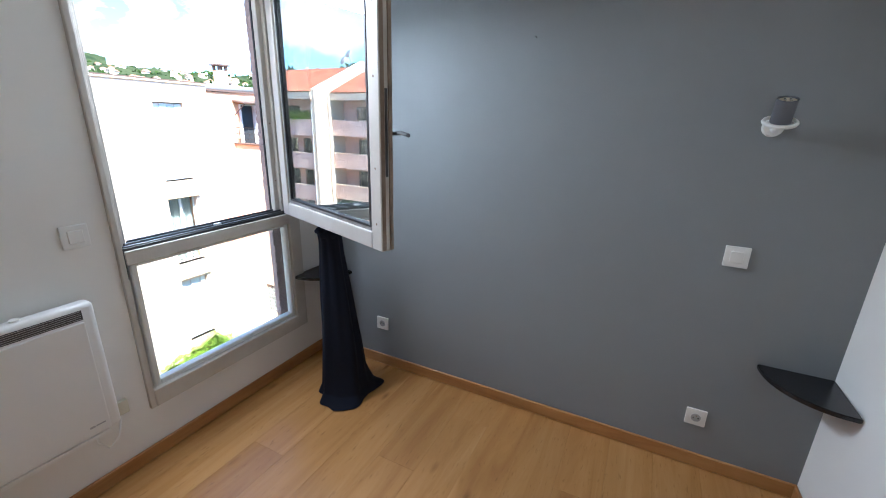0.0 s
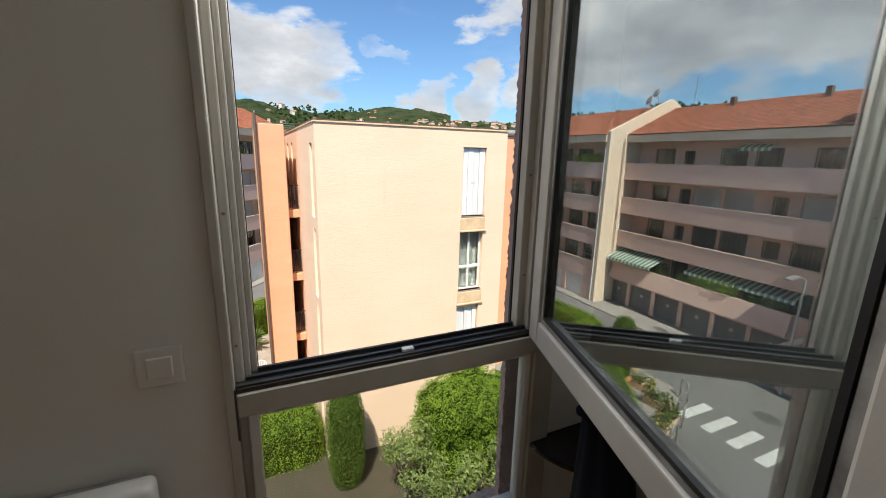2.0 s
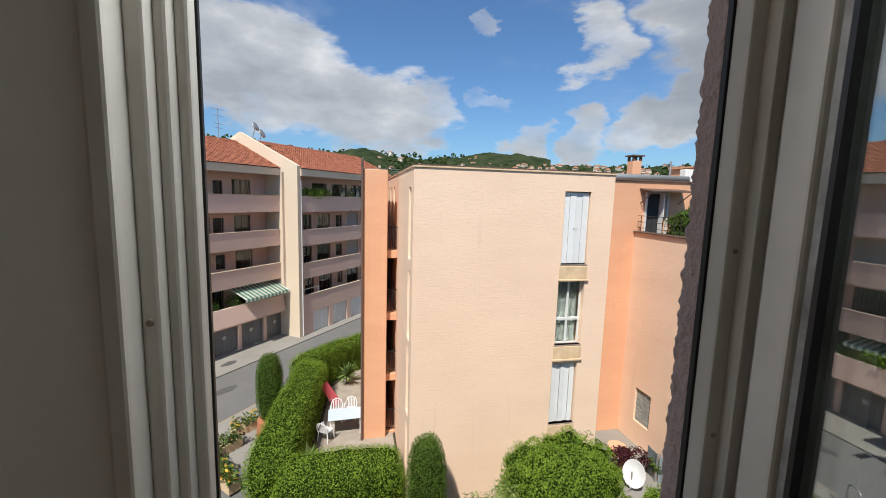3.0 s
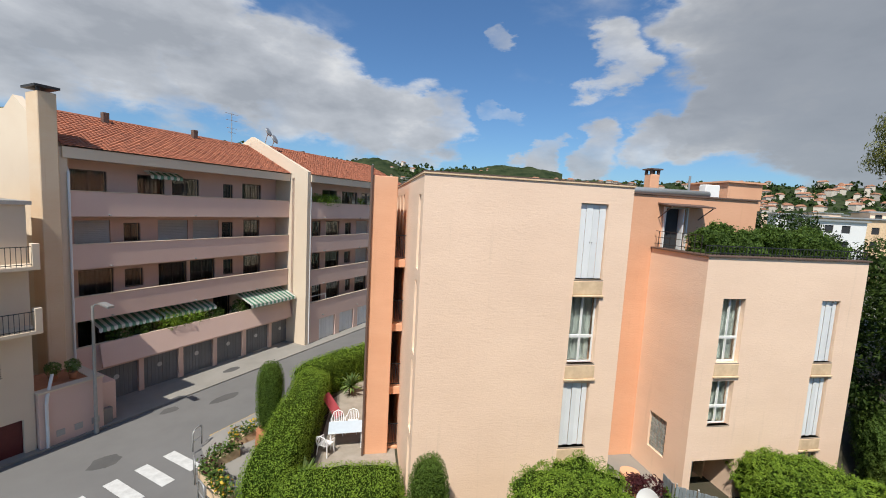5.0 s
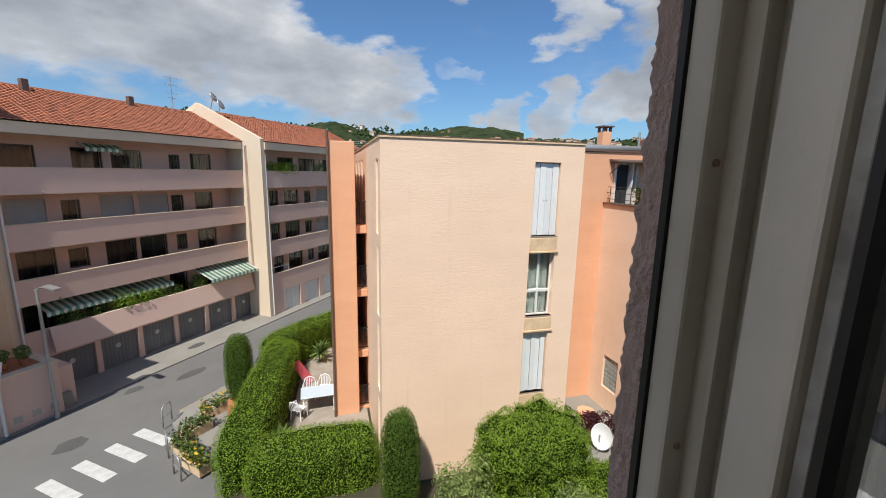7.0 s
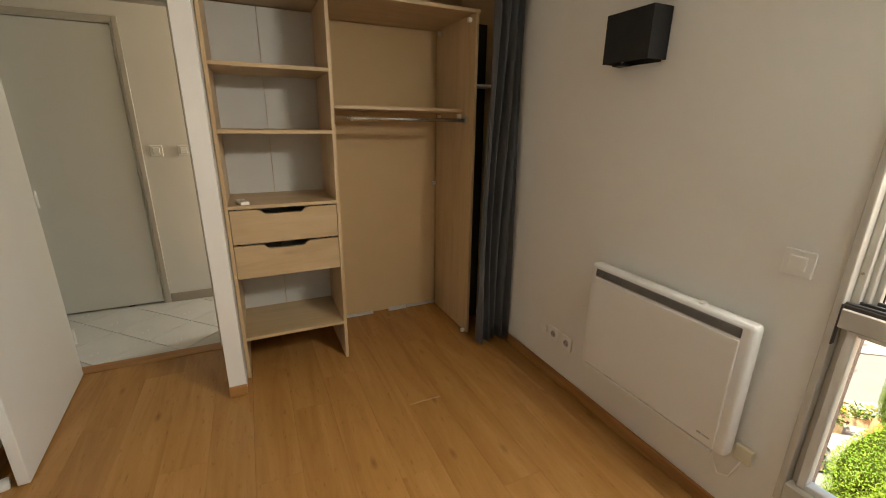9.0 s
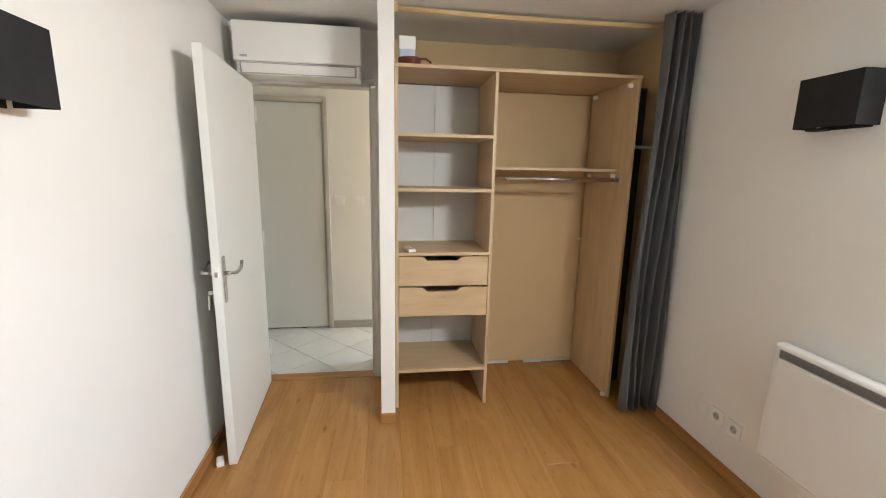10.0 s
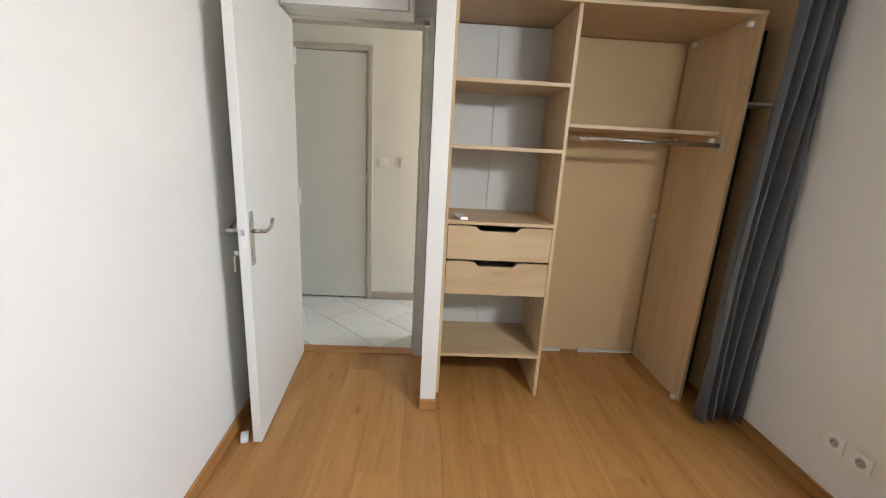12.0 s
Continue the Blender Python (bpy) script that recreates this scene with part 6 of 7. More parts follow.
part("side_wall", block(((-0.3, 0.3, 0), (0.0, 9, 9.9)), ((-9, 0.3, 0), (-8.7, 9, 9.9))), stucco_cream, house)
part("back_wall", block(((-8.7, 0.3, 0), (-0.3, 0.4, 0.01)), ((-8.7, 8.7, 0), (-0.3, 9, 9.9))), stucco_cream, house)
part("roof", block(((-9.1, -0.1, 9.9), (0.15, 9.1, 10.05)), ((-9.0, 1.6, 10.05), (-0.4, 9.0, 11.3)), ((-9.1, 1.5, 11.3), (-0.3, 9.1, 11.4))), zinc, house, "zinc roof edge and set-back top floor")
hc = part("chimney", block(((-2.6, 3.0, 11.4), (-1.9, 3.7, 12.1)), ((-2.5, 3.1, 12.1), (-2.0, 3.6, 12.45)), bevel=0.04), shutter_white, house)
for z in (5.2, 7.65):
    part("balcony_slab", block(((-9, -1.0, z - 0.14), (0.02, 0, z)), bevel=0.01), stucco_cream, house)
    railing(house, -5.0, -0.2, -0.95, z, 0.75, black_iron, 34)
    part("balcony_post", block(((-0.2, -1.0, z), (0.02, -0.75, z + 0.85)), bevel=0.01), stucco_cream, house)
sheet_bm = bmesh.new()
gridv = [[sheet_bm.verts.new((-3.3 + 0.12 * i, -1.03 - 0.04 * math.sin(i * 0.9 + j), 8.72 - 0.1 * j - 0.02 * i + 0.06 * math.sin(i * 0.6))) for i in range(15)] for j in range(8)]
for j in range(7):
    for i in range(14):
        sheet_bm.faces.new((gridv[j][i], gridv[j][i + 1], gridv[j + 1][i + 1], gridv[j + 1][i]))
bmesh.ops.solidify(sheet_bm, geom=list(sheet_bm.faces), thickness=0.006)
sheet = single("drying_cloth", sheet_bm, pink_cloth, "faded red cloth hung over a balcony railing", "cloth", smooth=True)
sheet.matrix_basis = house.matrix_basis.copy()

annex = thing("low_annex", (0, 0, 0), 0, "low rose annex with a flat tiled terrace", "annex")
annex.matrix_basis = FAR
part("wall", block(((-3.72, -2.35, 0), (-1.55, -0.05, 2.35)), ((-1.55, -2.0, 0), (-0.9, -0.05, 1.9)), bevel=0.01), stucco_rose, annex)
part("coping", block(((-3.74, -2.42, 2.35), (-1.5, -2.0, 2.42)), ((-1.9, -2.0, 2.35), (-1.5, 0, 2.42))), stucco_cream, annex)
part("terrace_tiles", block(((-3.7, -2.0, 2.35), (-1.9, -0.02, 2.38))), terracotta, annex)
part("downpipe", tube([(-3.1, -1.9, 2.9), (-3.45, -2.4, 2.2), (-3.5, -2.44, 1.9), (-3.5, -2.44, 0.05)], 0.06), shutter_white, annex, "bent white downpipe")
for a in (-3.2, -2.6, -2.0):
    part("vent_grille", block(((a, -2.37, 0.35), (a + 0.28, -2.34, 0.62))), zinc, annex)
part("meter_box", block(((-1.5, -2.25, 0), (-1.15, -2.01, 0.75)), bevel=0.01), concrete, annex)
for s, y in ((-2.9, -1.4), (-2.3, -1.6)):
    pot_plant(FAR @ pose(s, y, 2.39), 0.3, 0.6, "small potted palm on the annex terrace", yucca_leaf)

# ---- street things ----
lamp = thing("street_lamp", (0, 0, 0), 0, "tall grey street lamp at the kerb", "street lamp")
lamp.matrix_basis = FAR @ pose(-1.95, -2.62, 0.0)
part("pole", bar((0, 0, 0), (0, 0, 5.7), 0.075, 0.05, 12), zinc, lamp)
part("arm", tube([(0, 0, 5.6), (0.05, -0.1, 5.75), (0.12, -0.35, 5.8), (0.2, -0.5, 5.8)], 0.035), zinc, lamp)
part("lamp_head", turned(block(((-0.13, -0.75, -0.05), (0.13, 0, 0.06)), bevel=0.03, seg=2), pose(0.18, -0.35, 5.82, 4)), zinc, lamp)
part("base_plate", bar((0, 0, 0), (0, 0, 0.35), 0.1, 0.09, 12), zinc, lamp)


def hoop(m):
    h = thing("parking_hoop", (0, 0, 0), 0, "dark metal cycle hoop at the kerb", "bollard", "kerb hoops")
    h.matrix_basis = m
    part("hoop_bar", tube([(-0.3, 0, 0.0), (-0.3, 0, 0.7), (-0.25, 0, 0.82), (-0.15, 0, 0.88), (0.15, 0, 0.88), (0.25, 0, 0.82), (0.3, 0, 0.7), (0.3, 0, 0)], 0.03), zinc, h, smooth=True)
    part("cross_bar", bar((-0.3, 0, 0.4), (0.3, 0, 0.4), 0.02), zinc, h)
    return h


hoop(FAR @ pose(-0.5, -7.4, 0.1, 0, 0, 25))
hoop(FAR @ pose(-1.7, -9.1, 0.0, 0, 0, 60))
hoop(FAR @ pose(-2.4, -10.6, 0.0, 0, 0, 75))


def planter(m, label, mat, stems=320):
    p = thing("flower_trough", (0, 0, 0), 0, label, "planter", "flower troughs")
    p.matrix_basis = m
    part("trough", block(((-0.55, -0.22, 0), (0.55, -0.17, 0.38)), ((-0.55, 0.17, 0), (0.55, 0.22, 0.38)), ((-0.55, -0.17, 0), (-0.5, 0.17, 0.38)), ((0.5, -0.17, 0), (0.55, 0.17, 0.38)), ((-0.5, -0.17, 0), (0.5, 0.17, 0.33)), bevel=0.008), lintel_ochre, p, "pale stone trough")
    P = np.column_stack((rng.uniform(-0.6, 0.6, stems), rng.uniform(-0.28, 0.28, stems), 0.36 + rng.random(stems) ** 1.6 * 0.42))
    leaf_part("foliage", leaves(P, np.tile((0, 0, 1.0), (stems, 1)), 0.07, 0.5), mid_leaf, p)
    k = stems // 6
    tagged(leaf_part("flower_mass", leaves(P[:k] + np.array((0, 0, 0.08)), np.tile((0, 0, 1.0), (k, 1)), 0.06, 0.8), mat, p), kind="stuff")
    return p


planter(pose(-5.75, 18.0, STREET + 0.1, 0, 0, 40), "stone flower trough with yellow flowers on the pavement", flower_yellow)
planter(pose(-6.1, 16.6, STREET + 0.1, 0, 0, 48), "stone flower trough with dark purple leaves", purple_leaf)
planter(pose(-6.2, 15.4, STREET + 0.1, 0, 0, -50), "stone flower trough with purple leaves at the kerb corner", purple_leaf)
planter(pose(-5.5, 14.4, STREET + 0.1, 0, 0, -45), "stone flower trough beside the hedge", flower_yellow)

# ---- gardens ----
hedge("clipped_hedge", (-0.75, -4.3, -0.8), (0.75, 4.3, 1.75), (-3.35, 16.1, GARDEN), -4, 17000, 0.055, hedge_leaf, "long clipped green hedge along the garden")
hedge("clipped_hedge", (-1.95, -0.85, -0.8), (1.95, 0.85, 1.55), (-1.35, 11.9, GARDEN), 3, 11000, 0.055, hedge_leaf, "clipped green hedge in front of the pink block")
hedge("clipped_hedge", (-3.0, -0.7, -0.8), (3.0, 0.7, 1.7), (-1.75, 22.2, GARDEN), 44, 9000, 0.065, hedge_leaf, "clipped green hedge along the street")
hedge("columnar_cypress", (-0.47, -0.47, 0.0), (0.47, 0.47, 2.95), (-4.62, 17.7, STREET + 0.75), 0, 9000, 0.035, cypress_leaf, "clipped columnar cypress beside the street hedge", "tree", 3.0, 0.03)
hedge("columnar_cypress", (-0.47, -0.47, 0.0), (0.47, 0.47, 3.3), (1.05, 9.9, GARDEN), 0, 10000, 0.035, cypress_leaf, "clipped columnar cypress against the pink wall", "tree", 3.0, 0.03)
single("cypress_ring", bar((-4.62, 17.7, STREET + 0.1), (-4.62, 17.7, STREET + 0.78), 0.6, 0.55, 16), terracotta, "round brick planter under the cypress", "planter")
hedge("juniper_bush", (-1.5, -1.15, 0.0), (1.5, 1.15, 2.95), (4.85, 9.3, GARDEN), 0, 22000, 0.05, hedge_leaf, "large uneven green juniper bush beside the block", "bush", 3.2, 0.2)
hedge("juniper_bush", (-2.2, -1.35, 0.0), (2.0, 1.35, 1.7), (10.5, 8.1, GARDEN), 0, 20000, 0.055, hedge_leaf, "spreading green bush in the yard", "bush", 2.8, 0.32)
hedge("juniper_bush", (-1.9, -1.2, 0.0), (1.9, 1.2, 1.75), (7.6, 7.9, GARDEN), 12, 20000, 0.055, hedge_leaf, "low spreading juniper in front of the yard", "bush", 2.7, 0.3)
hedge("ivy_mound", (-1.75, -1.25, 0.0), (1.75, 1.25, 2.0), (13.75, 10.15, GARDEN), -38, 20000, 0.06, hedge_leaf, "mound of bright ivy against the wing", "ivy", 2.8, 0.25)
hedge("ivy_bank", (-5.2, -0.65, 0.0), (5.2, 0.65, 2.1), (19.3, 11.45, GARDEN), 40, 17000, 0.07, mid_leaf, "long bank of ivy over a wall beside the trees", "ivy", 4.0, 0.16)
hedge("ivy_bank", (-1.3, -1.6, 0.0), (1.3, 1.6, 1.2), (16.4, 7.2, GARDEN), 20, 9000, 0.075, mid_leaf, "leafy bank under the yuccas", "ivy", 2.5, 0.3)
# added dark shrubs cover the ground here and stand in for its shade
hedge("low_shrub", (-2.6, -1.1, 0.0), (2.6, 1.1, 1.6), (23.4, 11.6, GARDEN), 40, 7000, 0.085, dark_leaf, "dark shrubs added in place of shaded ground behind the ivy bank", "bush", 2.5, 0.3)
hedge("dry_shrub", (-0.9, -0.7, 0.0), (0.9, 0.7, 1.25), (12.35, 8.15, GARDEN), 20, 5000, 0.06, olive_leaf, "dry brownish shrub beside the ivy", "bush", 2.5, 0.4)
hedge("low_shrub", (-2.4, -1.6, 0.0), (2.4, 1.6, 1.5), (20.5, 6.4, GARDEN), 10, 9000, 0.085, dark_leaf, "dark shrubs below the trees", "bush", 2.5, 0.3)
hedge("low_shrub", (-2.6, -1.2, 0.0), (2.6, 1.2, 1.3), (9.0, 5.9, GARDEN), 6, 11000, 0.065, hedge_leaf, "bright green low shrubs in the garden", "bush", 2.5, 0.35)
hedge("low_shrub", (-2.2, -1.0, 0.0), (2.2, 1.0, 1.2), (13.0, 7.4, GARDEN), 10, 9000, 0.07, mid_leaf, "low mixed shrubs in the garden", "bush", 2.5, 0.3)
for x, y, h in ((2.3, 8.0, 2.5), (3.3, 7.0, 2.1), (4.8, 7.0, 1.9), (1.6, 6.6, 1.6), (6.8, 7.2, 1.8)):
    bl = [(random.uniform(-0.7, 0.7), random.uniform(-0.6, 0.6), h * random.uniform(0.4, 1.0), random.uniform(0.25, 0.5)) for _ in range(9)]
    tree("olive_shrub", (x, y, GARDEN), h, bl, 2600, 0.06, olive_leaf, bark, "grey-green olive shrub with bare twigs", 0.07, 0, 7, 0.3, 0.3)
for x, y in ((-1.35, 20.6), (-2.6, 13.4)):
    spiky("yucca", (x, y, GARDEN), 70, 0.8, "spiky yucca by the hedge", stem=0.5)
for x, y, s in ((15.8, 7.05, 1.9), (16.7, 8.0, 2.2), (15.1, 6.2, 1.2), (17.2, 7.0, 1.6)):
    spiky("yucca", (x, y, GARDEN), 190, 1.1, "large yucca with long sword leaves", stem=s, width=0.028)
hedge("blue_flowering_bush", (-0.8, -0.8, 0), (0.8, 0.8, 2.1), (14.9, 7.9, GARDEN), 0, 5000, 0.08, mid_leaf, "bush with small blue flowers", "bush", 2.5, 0.25)
for x, y, r, h in ((7.9, 12.5, 0.4, 0.7), (8.6, 11.75, 0.42, 0.75), (9.15, 11.55, 0.42, 0.8), (9.75, 11.25, 0.36, 0.5), (8.0, 11.25, 0.3, 0.4), (9.2, 12.3, 0.22, 0.3)):
    pot_plant(pose(x, y, GARDEN + 0.03), r, h, "potted plant in the yard", purple_leaf if 8.2 < x < 9.5 else mid_leaf)
bin_1 = single("green_bin", block(((-0.25, -0.25, 0), (0.25, 0.25, 0.95)), ((-0.28, -0.28, 0.95), (0.28, 0.28, 1.03)), bevel=0.02), green_stripe, "dark green refuse bin by the orange wall", "bin", at=(8.0, 13.6, GARDEN + 0.03))
tub = thing("flower_tub", (9.15, 12.75, GARDEN + 0.03), 0, "wide orange terracotta tub in the yard", "pot")
part("tub_body", bar((0, 0, 0), (0, 0, 0.34), 0.22, 0.32, 18), stucco_orange, tub)
part("rim", bar((0, 0, 0.34), (0, 0, 0.40), 0.35, 0.35, 18), stucco_orange, tub)
for ax, ay, bx, by in ((9.62, 11.05, 10.12, 10.72), (10.14, 10.70, 10.6, 10.40), (9.60, 11.08, 9.66, 11.7)):
    fp = thing("fence_panel", (ax, ay, GARDEN + 0.02), math.degrees(math.atan2(by - ay, bx - ax)), "weathered grey-blue fence panel round the entrance", "fence", "fence panels by the entrance")
    L = math.hypot(bx - ax, by - ay)
    for k in range(6):
        part("slat", block(((L * k / 6 + 0.004, -0.01 - 0.004 * (k % 2), 0.02), (L * (k + 1) / 6 - 0.004, 0.012, 1.02 + 0.012 * (k % 3))), bevel=0.003), fence_grey, fp)
    part("post", block(((0, 0.012, 0), (0.05, 0.06, 1.1)), bevel=0.004), zinc, fp)
dish = thing("satellite_dish", (8.5, 10.9, GARDEN + 0.03), 0, "white satellite dish standing in the yard", "satellite dish")
bm = bmesh.new()
bmesh.ops.create_uvsphere(bm, u_segments=22, v_segments=12, radius=0.5)
for v in bm.verts:
    v.co.z = -abs(v.co.z) * 0.25 if v.co.z < 0 else -0.02 - 0.22 * (1 - (v.co.x ** 2 + v.co.y ** 2) / 0.25) * 0.5
part("reflector", turned(bm, pose(0, 0, 0.58, 75, 0, -58) @ Matrix.Diagonal((0.78, 0.95, 0.95, 1))), plastic_chair, dish, smooth=True)
part("mast", bar((0, 0.08, 0), (0, 0.08, 0.6), 0.03), zinc, dish)
part("feed_arm", tube([(0, 0, 0.12), (-0.3, -0.25, 0.25), (-0.42, -0.32, 0.5)], 0.015), zinc, dish)
for x, y, z in ((9.75, 6.95, 0.78), (15.6, 7.5, 0.4)):
    gl = thing("garden_globe_lamp", (x, y, GARDEN), 0, "white globe garden lamp among the shrubs", "garden lamp")
    bm = bmesh.new()
    bmesh.ops.create_uvsphere(bm, u_segments=18, v_segments=12, radius=0.2, matrix=pose(0, 0, z + 1.0))
    part("globe", bm, plastic_chair, gl, smooth=True)
    part("post", bar((0, 0, 0), (0, 0, z + 0.82), 0.04), black_iron, gl)


def garden_chair(m):
    c = thing("garden_chair", (0, 0, 0), 0, "white plastic garden chair with an arched slatted back", "chair", "garden chairs")
    c.matrix_basis = m
    part("seat", block(((-0.22, -0.22, 0.40), (0.22, 0.22, 0.44)), bevel=0.015), plastic_chair, c)
    part("back_frame", tube([(-0.23, 0.22, 0.42), (-0.24, 0.27, 0.62), (-0.18, 0.31, 0.8), (0, 0.33, 0.87), (0.18, 0.31, 0.8), (0.24, 0.27, 0.62), (0.23, 0.22, 0.42)], 0.022), plastic_chair, c)
    for k in range(5):
        x = -0.14 + 0.07 * k
        part("back_slat", bar((x, 0.22, 0.43), (x, 0.315, 0.82 - abs(x) * 0.4), 0.016), plastic_chair, c)
    for sx in (-1, 1):
        part("armrest", tube([(sx * 0.24, 0.26, 0.62), (sx * 0.27, 0.05, 0.64), (sx * 0.25, -0.2, 0.6), (sx * 0.23, -0.22, 0.42)], 0.02), plastic_chair, c)
        for sy in (-1, 1):
            part("leg", bar((sx * 0.24, sy * 0.24, 0), (sx * 0.2, sy * 0.2, 0.41), 0.022, 0.026), plastic_chair, c)
    return c


first = garden_chair(pose(-1.75, 17.0, GARDEN + 0.02, 0, 0, 0))
copy_thing(first, pose(-1.15, 17.1, GARDEN + 0.02, 0, 0, -8))
copy_thing(first, pose(-2.1, 15.6, GARDEN + 0.02, 0, 0, 150))
gt = thing("garden_table", (-1.35, 16.2, GARDEN + 0.02), 3, "pale blue-white garden table on the gravel", "table")
part("tabletop", block(((-0.7, -0.45, 0.70), (0.7, 0.45, 0.74)), bevel=0.01), table_blue, gt)
for sx in (-1, 1):
    for sy in (-1, 1):
        part("leg", bar((sx * 0.6, sy * 0.36, 0), (sx * 0.6, sy * 0.36, 0.7), 0.03), plastic_chair, gt)
lounger = thing("folding_lounger", (-2.1, 18.4, GARDEN + 0.02), 60, "faded red folding lounger beside the hedge", "chair")
part("cloth", turned(block(((-0.28, -0.6, 0), (0.28, 0.6, 0.03)), bevel=0.01), pose(0, 0, 0.55, 48)), pink_cloth, lounger)
for sx in (-0.26, 0.26):
    part("leg", bar((sx, 0.3, 0), (sx, -0.25, 0.5), 0.015), zinc, lounger)
    part("leg", bar((sx, -0.45, 0), (sx, 0.25, 0.85), 0.015), zinc, lounger)

# terrace greenery on the wing
for k in range(9):
    x = 11.3 + 0.66 * k
    hedge("terrace_bush", (-0.55, -0.5, 0), (0.55, 0.5, 1.05 + 0.28 * math.sin(k * 2.1)), (x, 12.7 + 0.3 * (k % 2), GARDEN + 8.45), 0, 2200, 0.075, mid_leaf, "leafy shrub on the roof terrace", "bush", 2.5, 0.3)

# ---- trees beside the block ----


def clumps(n, rx, ry, z0, z1, r0, r1, seed):
    r = random.Random(seed)
    out = []
    for _ in range(n):
        a, q = r.uniform(0, 6.283), math.sqrt(r.random())
        z = r.uniform(z0, z1)
        t = (z - z0) / (z1 - z0)
        k = 1.0 - 0.55 * t * t
        out.append((rx * q * k * math.cos(a), ry * q * k * math.sin(a), z, r.uniform(r0, r1)))
    return out


SPOTS = [(21.5, 13.5, 9.6, 2.6), (24.5, 12.0, 8.2, 2.8), (20.0, 16.5, 10.7, 2.6), (27.5, 10.5, 8.8, 3.0), (23.0, 8.6, 7.2, 2.4), (26.5, 7.0, 7.6, 2.6), (30.0, 13.0, 9.0, 3.0), (21.5, 5.6, 5.8, 2.2), (24.5, 4.2, 6.4, 2.4), (29.5, 5.0, 8.0, 2.8), (19.6, 20.5, 11.0, 2.6)]
for i, (x, y, h, r) in enumerate(SPOTS):
    tree("leafy_tree", (x, y, GARDEN), h, clumps(22, r, r, h * 0.25, h * 0.92, 0.7, 1.3, i + 3), 24000, 0.085, dark_leaf if i % 4 else tree_leaf, bark, "dense dark green tree beside the block", 0.17, 0.4, 6, 0.35, 0.4, (flower_red, 60) if i in (5, 7) else None)
gum, gr = [], random.Random(21)
while len(gum) < 62:
    x, y, z = gr.uniform(-3.2, 3.2), gr.uniform(-6.5, 6.5), gr.uniform(8.2, 19.5)
    if (y / 6.8) ** 2 + ((z - 13.2) / 6.4) ** 2 < 1.0:
        gum.append((x, y, z, gr.uniform(0.8, 1.9)))
for x, y, z, r in [(gr.uniform(-2, 2), gr.uniform(4.5, 7.9), gr.uniform(10.5, 17.0), gr.uniform(0.8, 1.5)) for _ in range(20)] + [(gr.uniform(-2.5, 2), gr.uniform(-3, 6.5), gr.uniform(14.0, 21.5), gr.uniform(1.0, 1.8)) for _ in range(14)]:
    gum.append((x, y, z, r))
tree("eucalyptus", (31.0, 12.0, GARDEN), 17.0, gum, 120000, 0.13, gum_leaf, euca_bark, "tall eucalyptus with pale bark and drooping leaves", 0.42, 2.2, 26, 0.44, 0.22)
tower = thing("distant_block", (42, 26.0, GARDEN), -73, "cream apartment block behind the eucalyptus", "apartment building")
twin = [(1.0 + 3.0 * i, 2.4 + 3.0 * i, 1.6 + 2.8 * j, 3.2 + 2.8 * j) for i in range(5) for j in range(6)]
wall_part(tower, "front_wall", pose(0, 0, 0), 0, 16, 0, 18, 0.3, stucco_cream, twin)
part("side_wall", block(((0, 0.3, 0), (0.3, 12, 18)), ((15.7, 0.3, 0), (16, 12, 18)), ((0.3, 11.7, 0), (15.7, 12, 18))), stucco_cream, tower)
part("roof", block(((-0.3, -0.3, 18), (16.3, 12.3, 18.3))), zinc, tower)
for a, b, c, d in twin:
    w = part("window", block(((a, 0.15, c), (b, 0.2, d))), frame_white, tower)
    # black plate for the unlit room, no see-through glass
    part("pane", block(((a + 0.08, 0.13, c + 0.08), (b - 0.08, 0.15, d - 0.08))), room_shade, w)

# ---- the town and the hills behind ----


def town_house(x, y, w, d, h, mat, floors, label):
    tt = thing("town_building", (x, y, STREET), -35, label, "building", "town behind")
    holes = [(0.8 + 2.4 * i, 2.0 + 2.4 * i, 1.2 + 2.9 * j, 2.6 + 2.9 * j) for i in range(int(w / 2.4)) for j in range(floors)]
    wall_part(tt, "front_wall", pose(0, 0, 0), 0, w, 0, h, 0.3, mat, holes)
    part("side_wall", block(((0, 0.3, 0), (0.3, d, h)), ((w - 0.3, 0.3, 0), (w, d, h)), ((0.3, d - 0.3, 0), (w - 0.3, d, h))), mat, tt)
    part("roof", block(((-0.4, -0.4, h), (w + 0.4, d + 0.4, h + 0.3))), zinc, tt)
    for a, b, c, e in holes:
        # each window is a black plate, the shade indoors put in as colour
        part("window", block(((a, 0.15, c), (b, 0.2, e))), room_shade, tt)
    return tt


town_house(80, 64, 9, 9, 12.0, frame_white, 4, "white building with dark window bands")
town_house(95, 72, 16, 10, 12.9, lintel_ochre, 4, "ochre apartment house with balconies in the town")
town_house(102, 60, 12, 10, 12.3, stucco_cream, 4, "cream apartment house in the town")
tr_ = random.Random(12)
for k in range(16):
    yaw, dist = tr_.uniform(-42, -63), tr_.uniform(120, 330)
    p = direction(yaw, 0) * dist
    town_house(p.x, p.y, tr_.uniform(8, 15), 9, 11.0 + dist * 0.016 + tr_.uniform(0, 2.5), tr_.choice((stucco_cream, stucco_pink, frame_white, lintel_ochre)), 5, "pale town house among others below the hill")


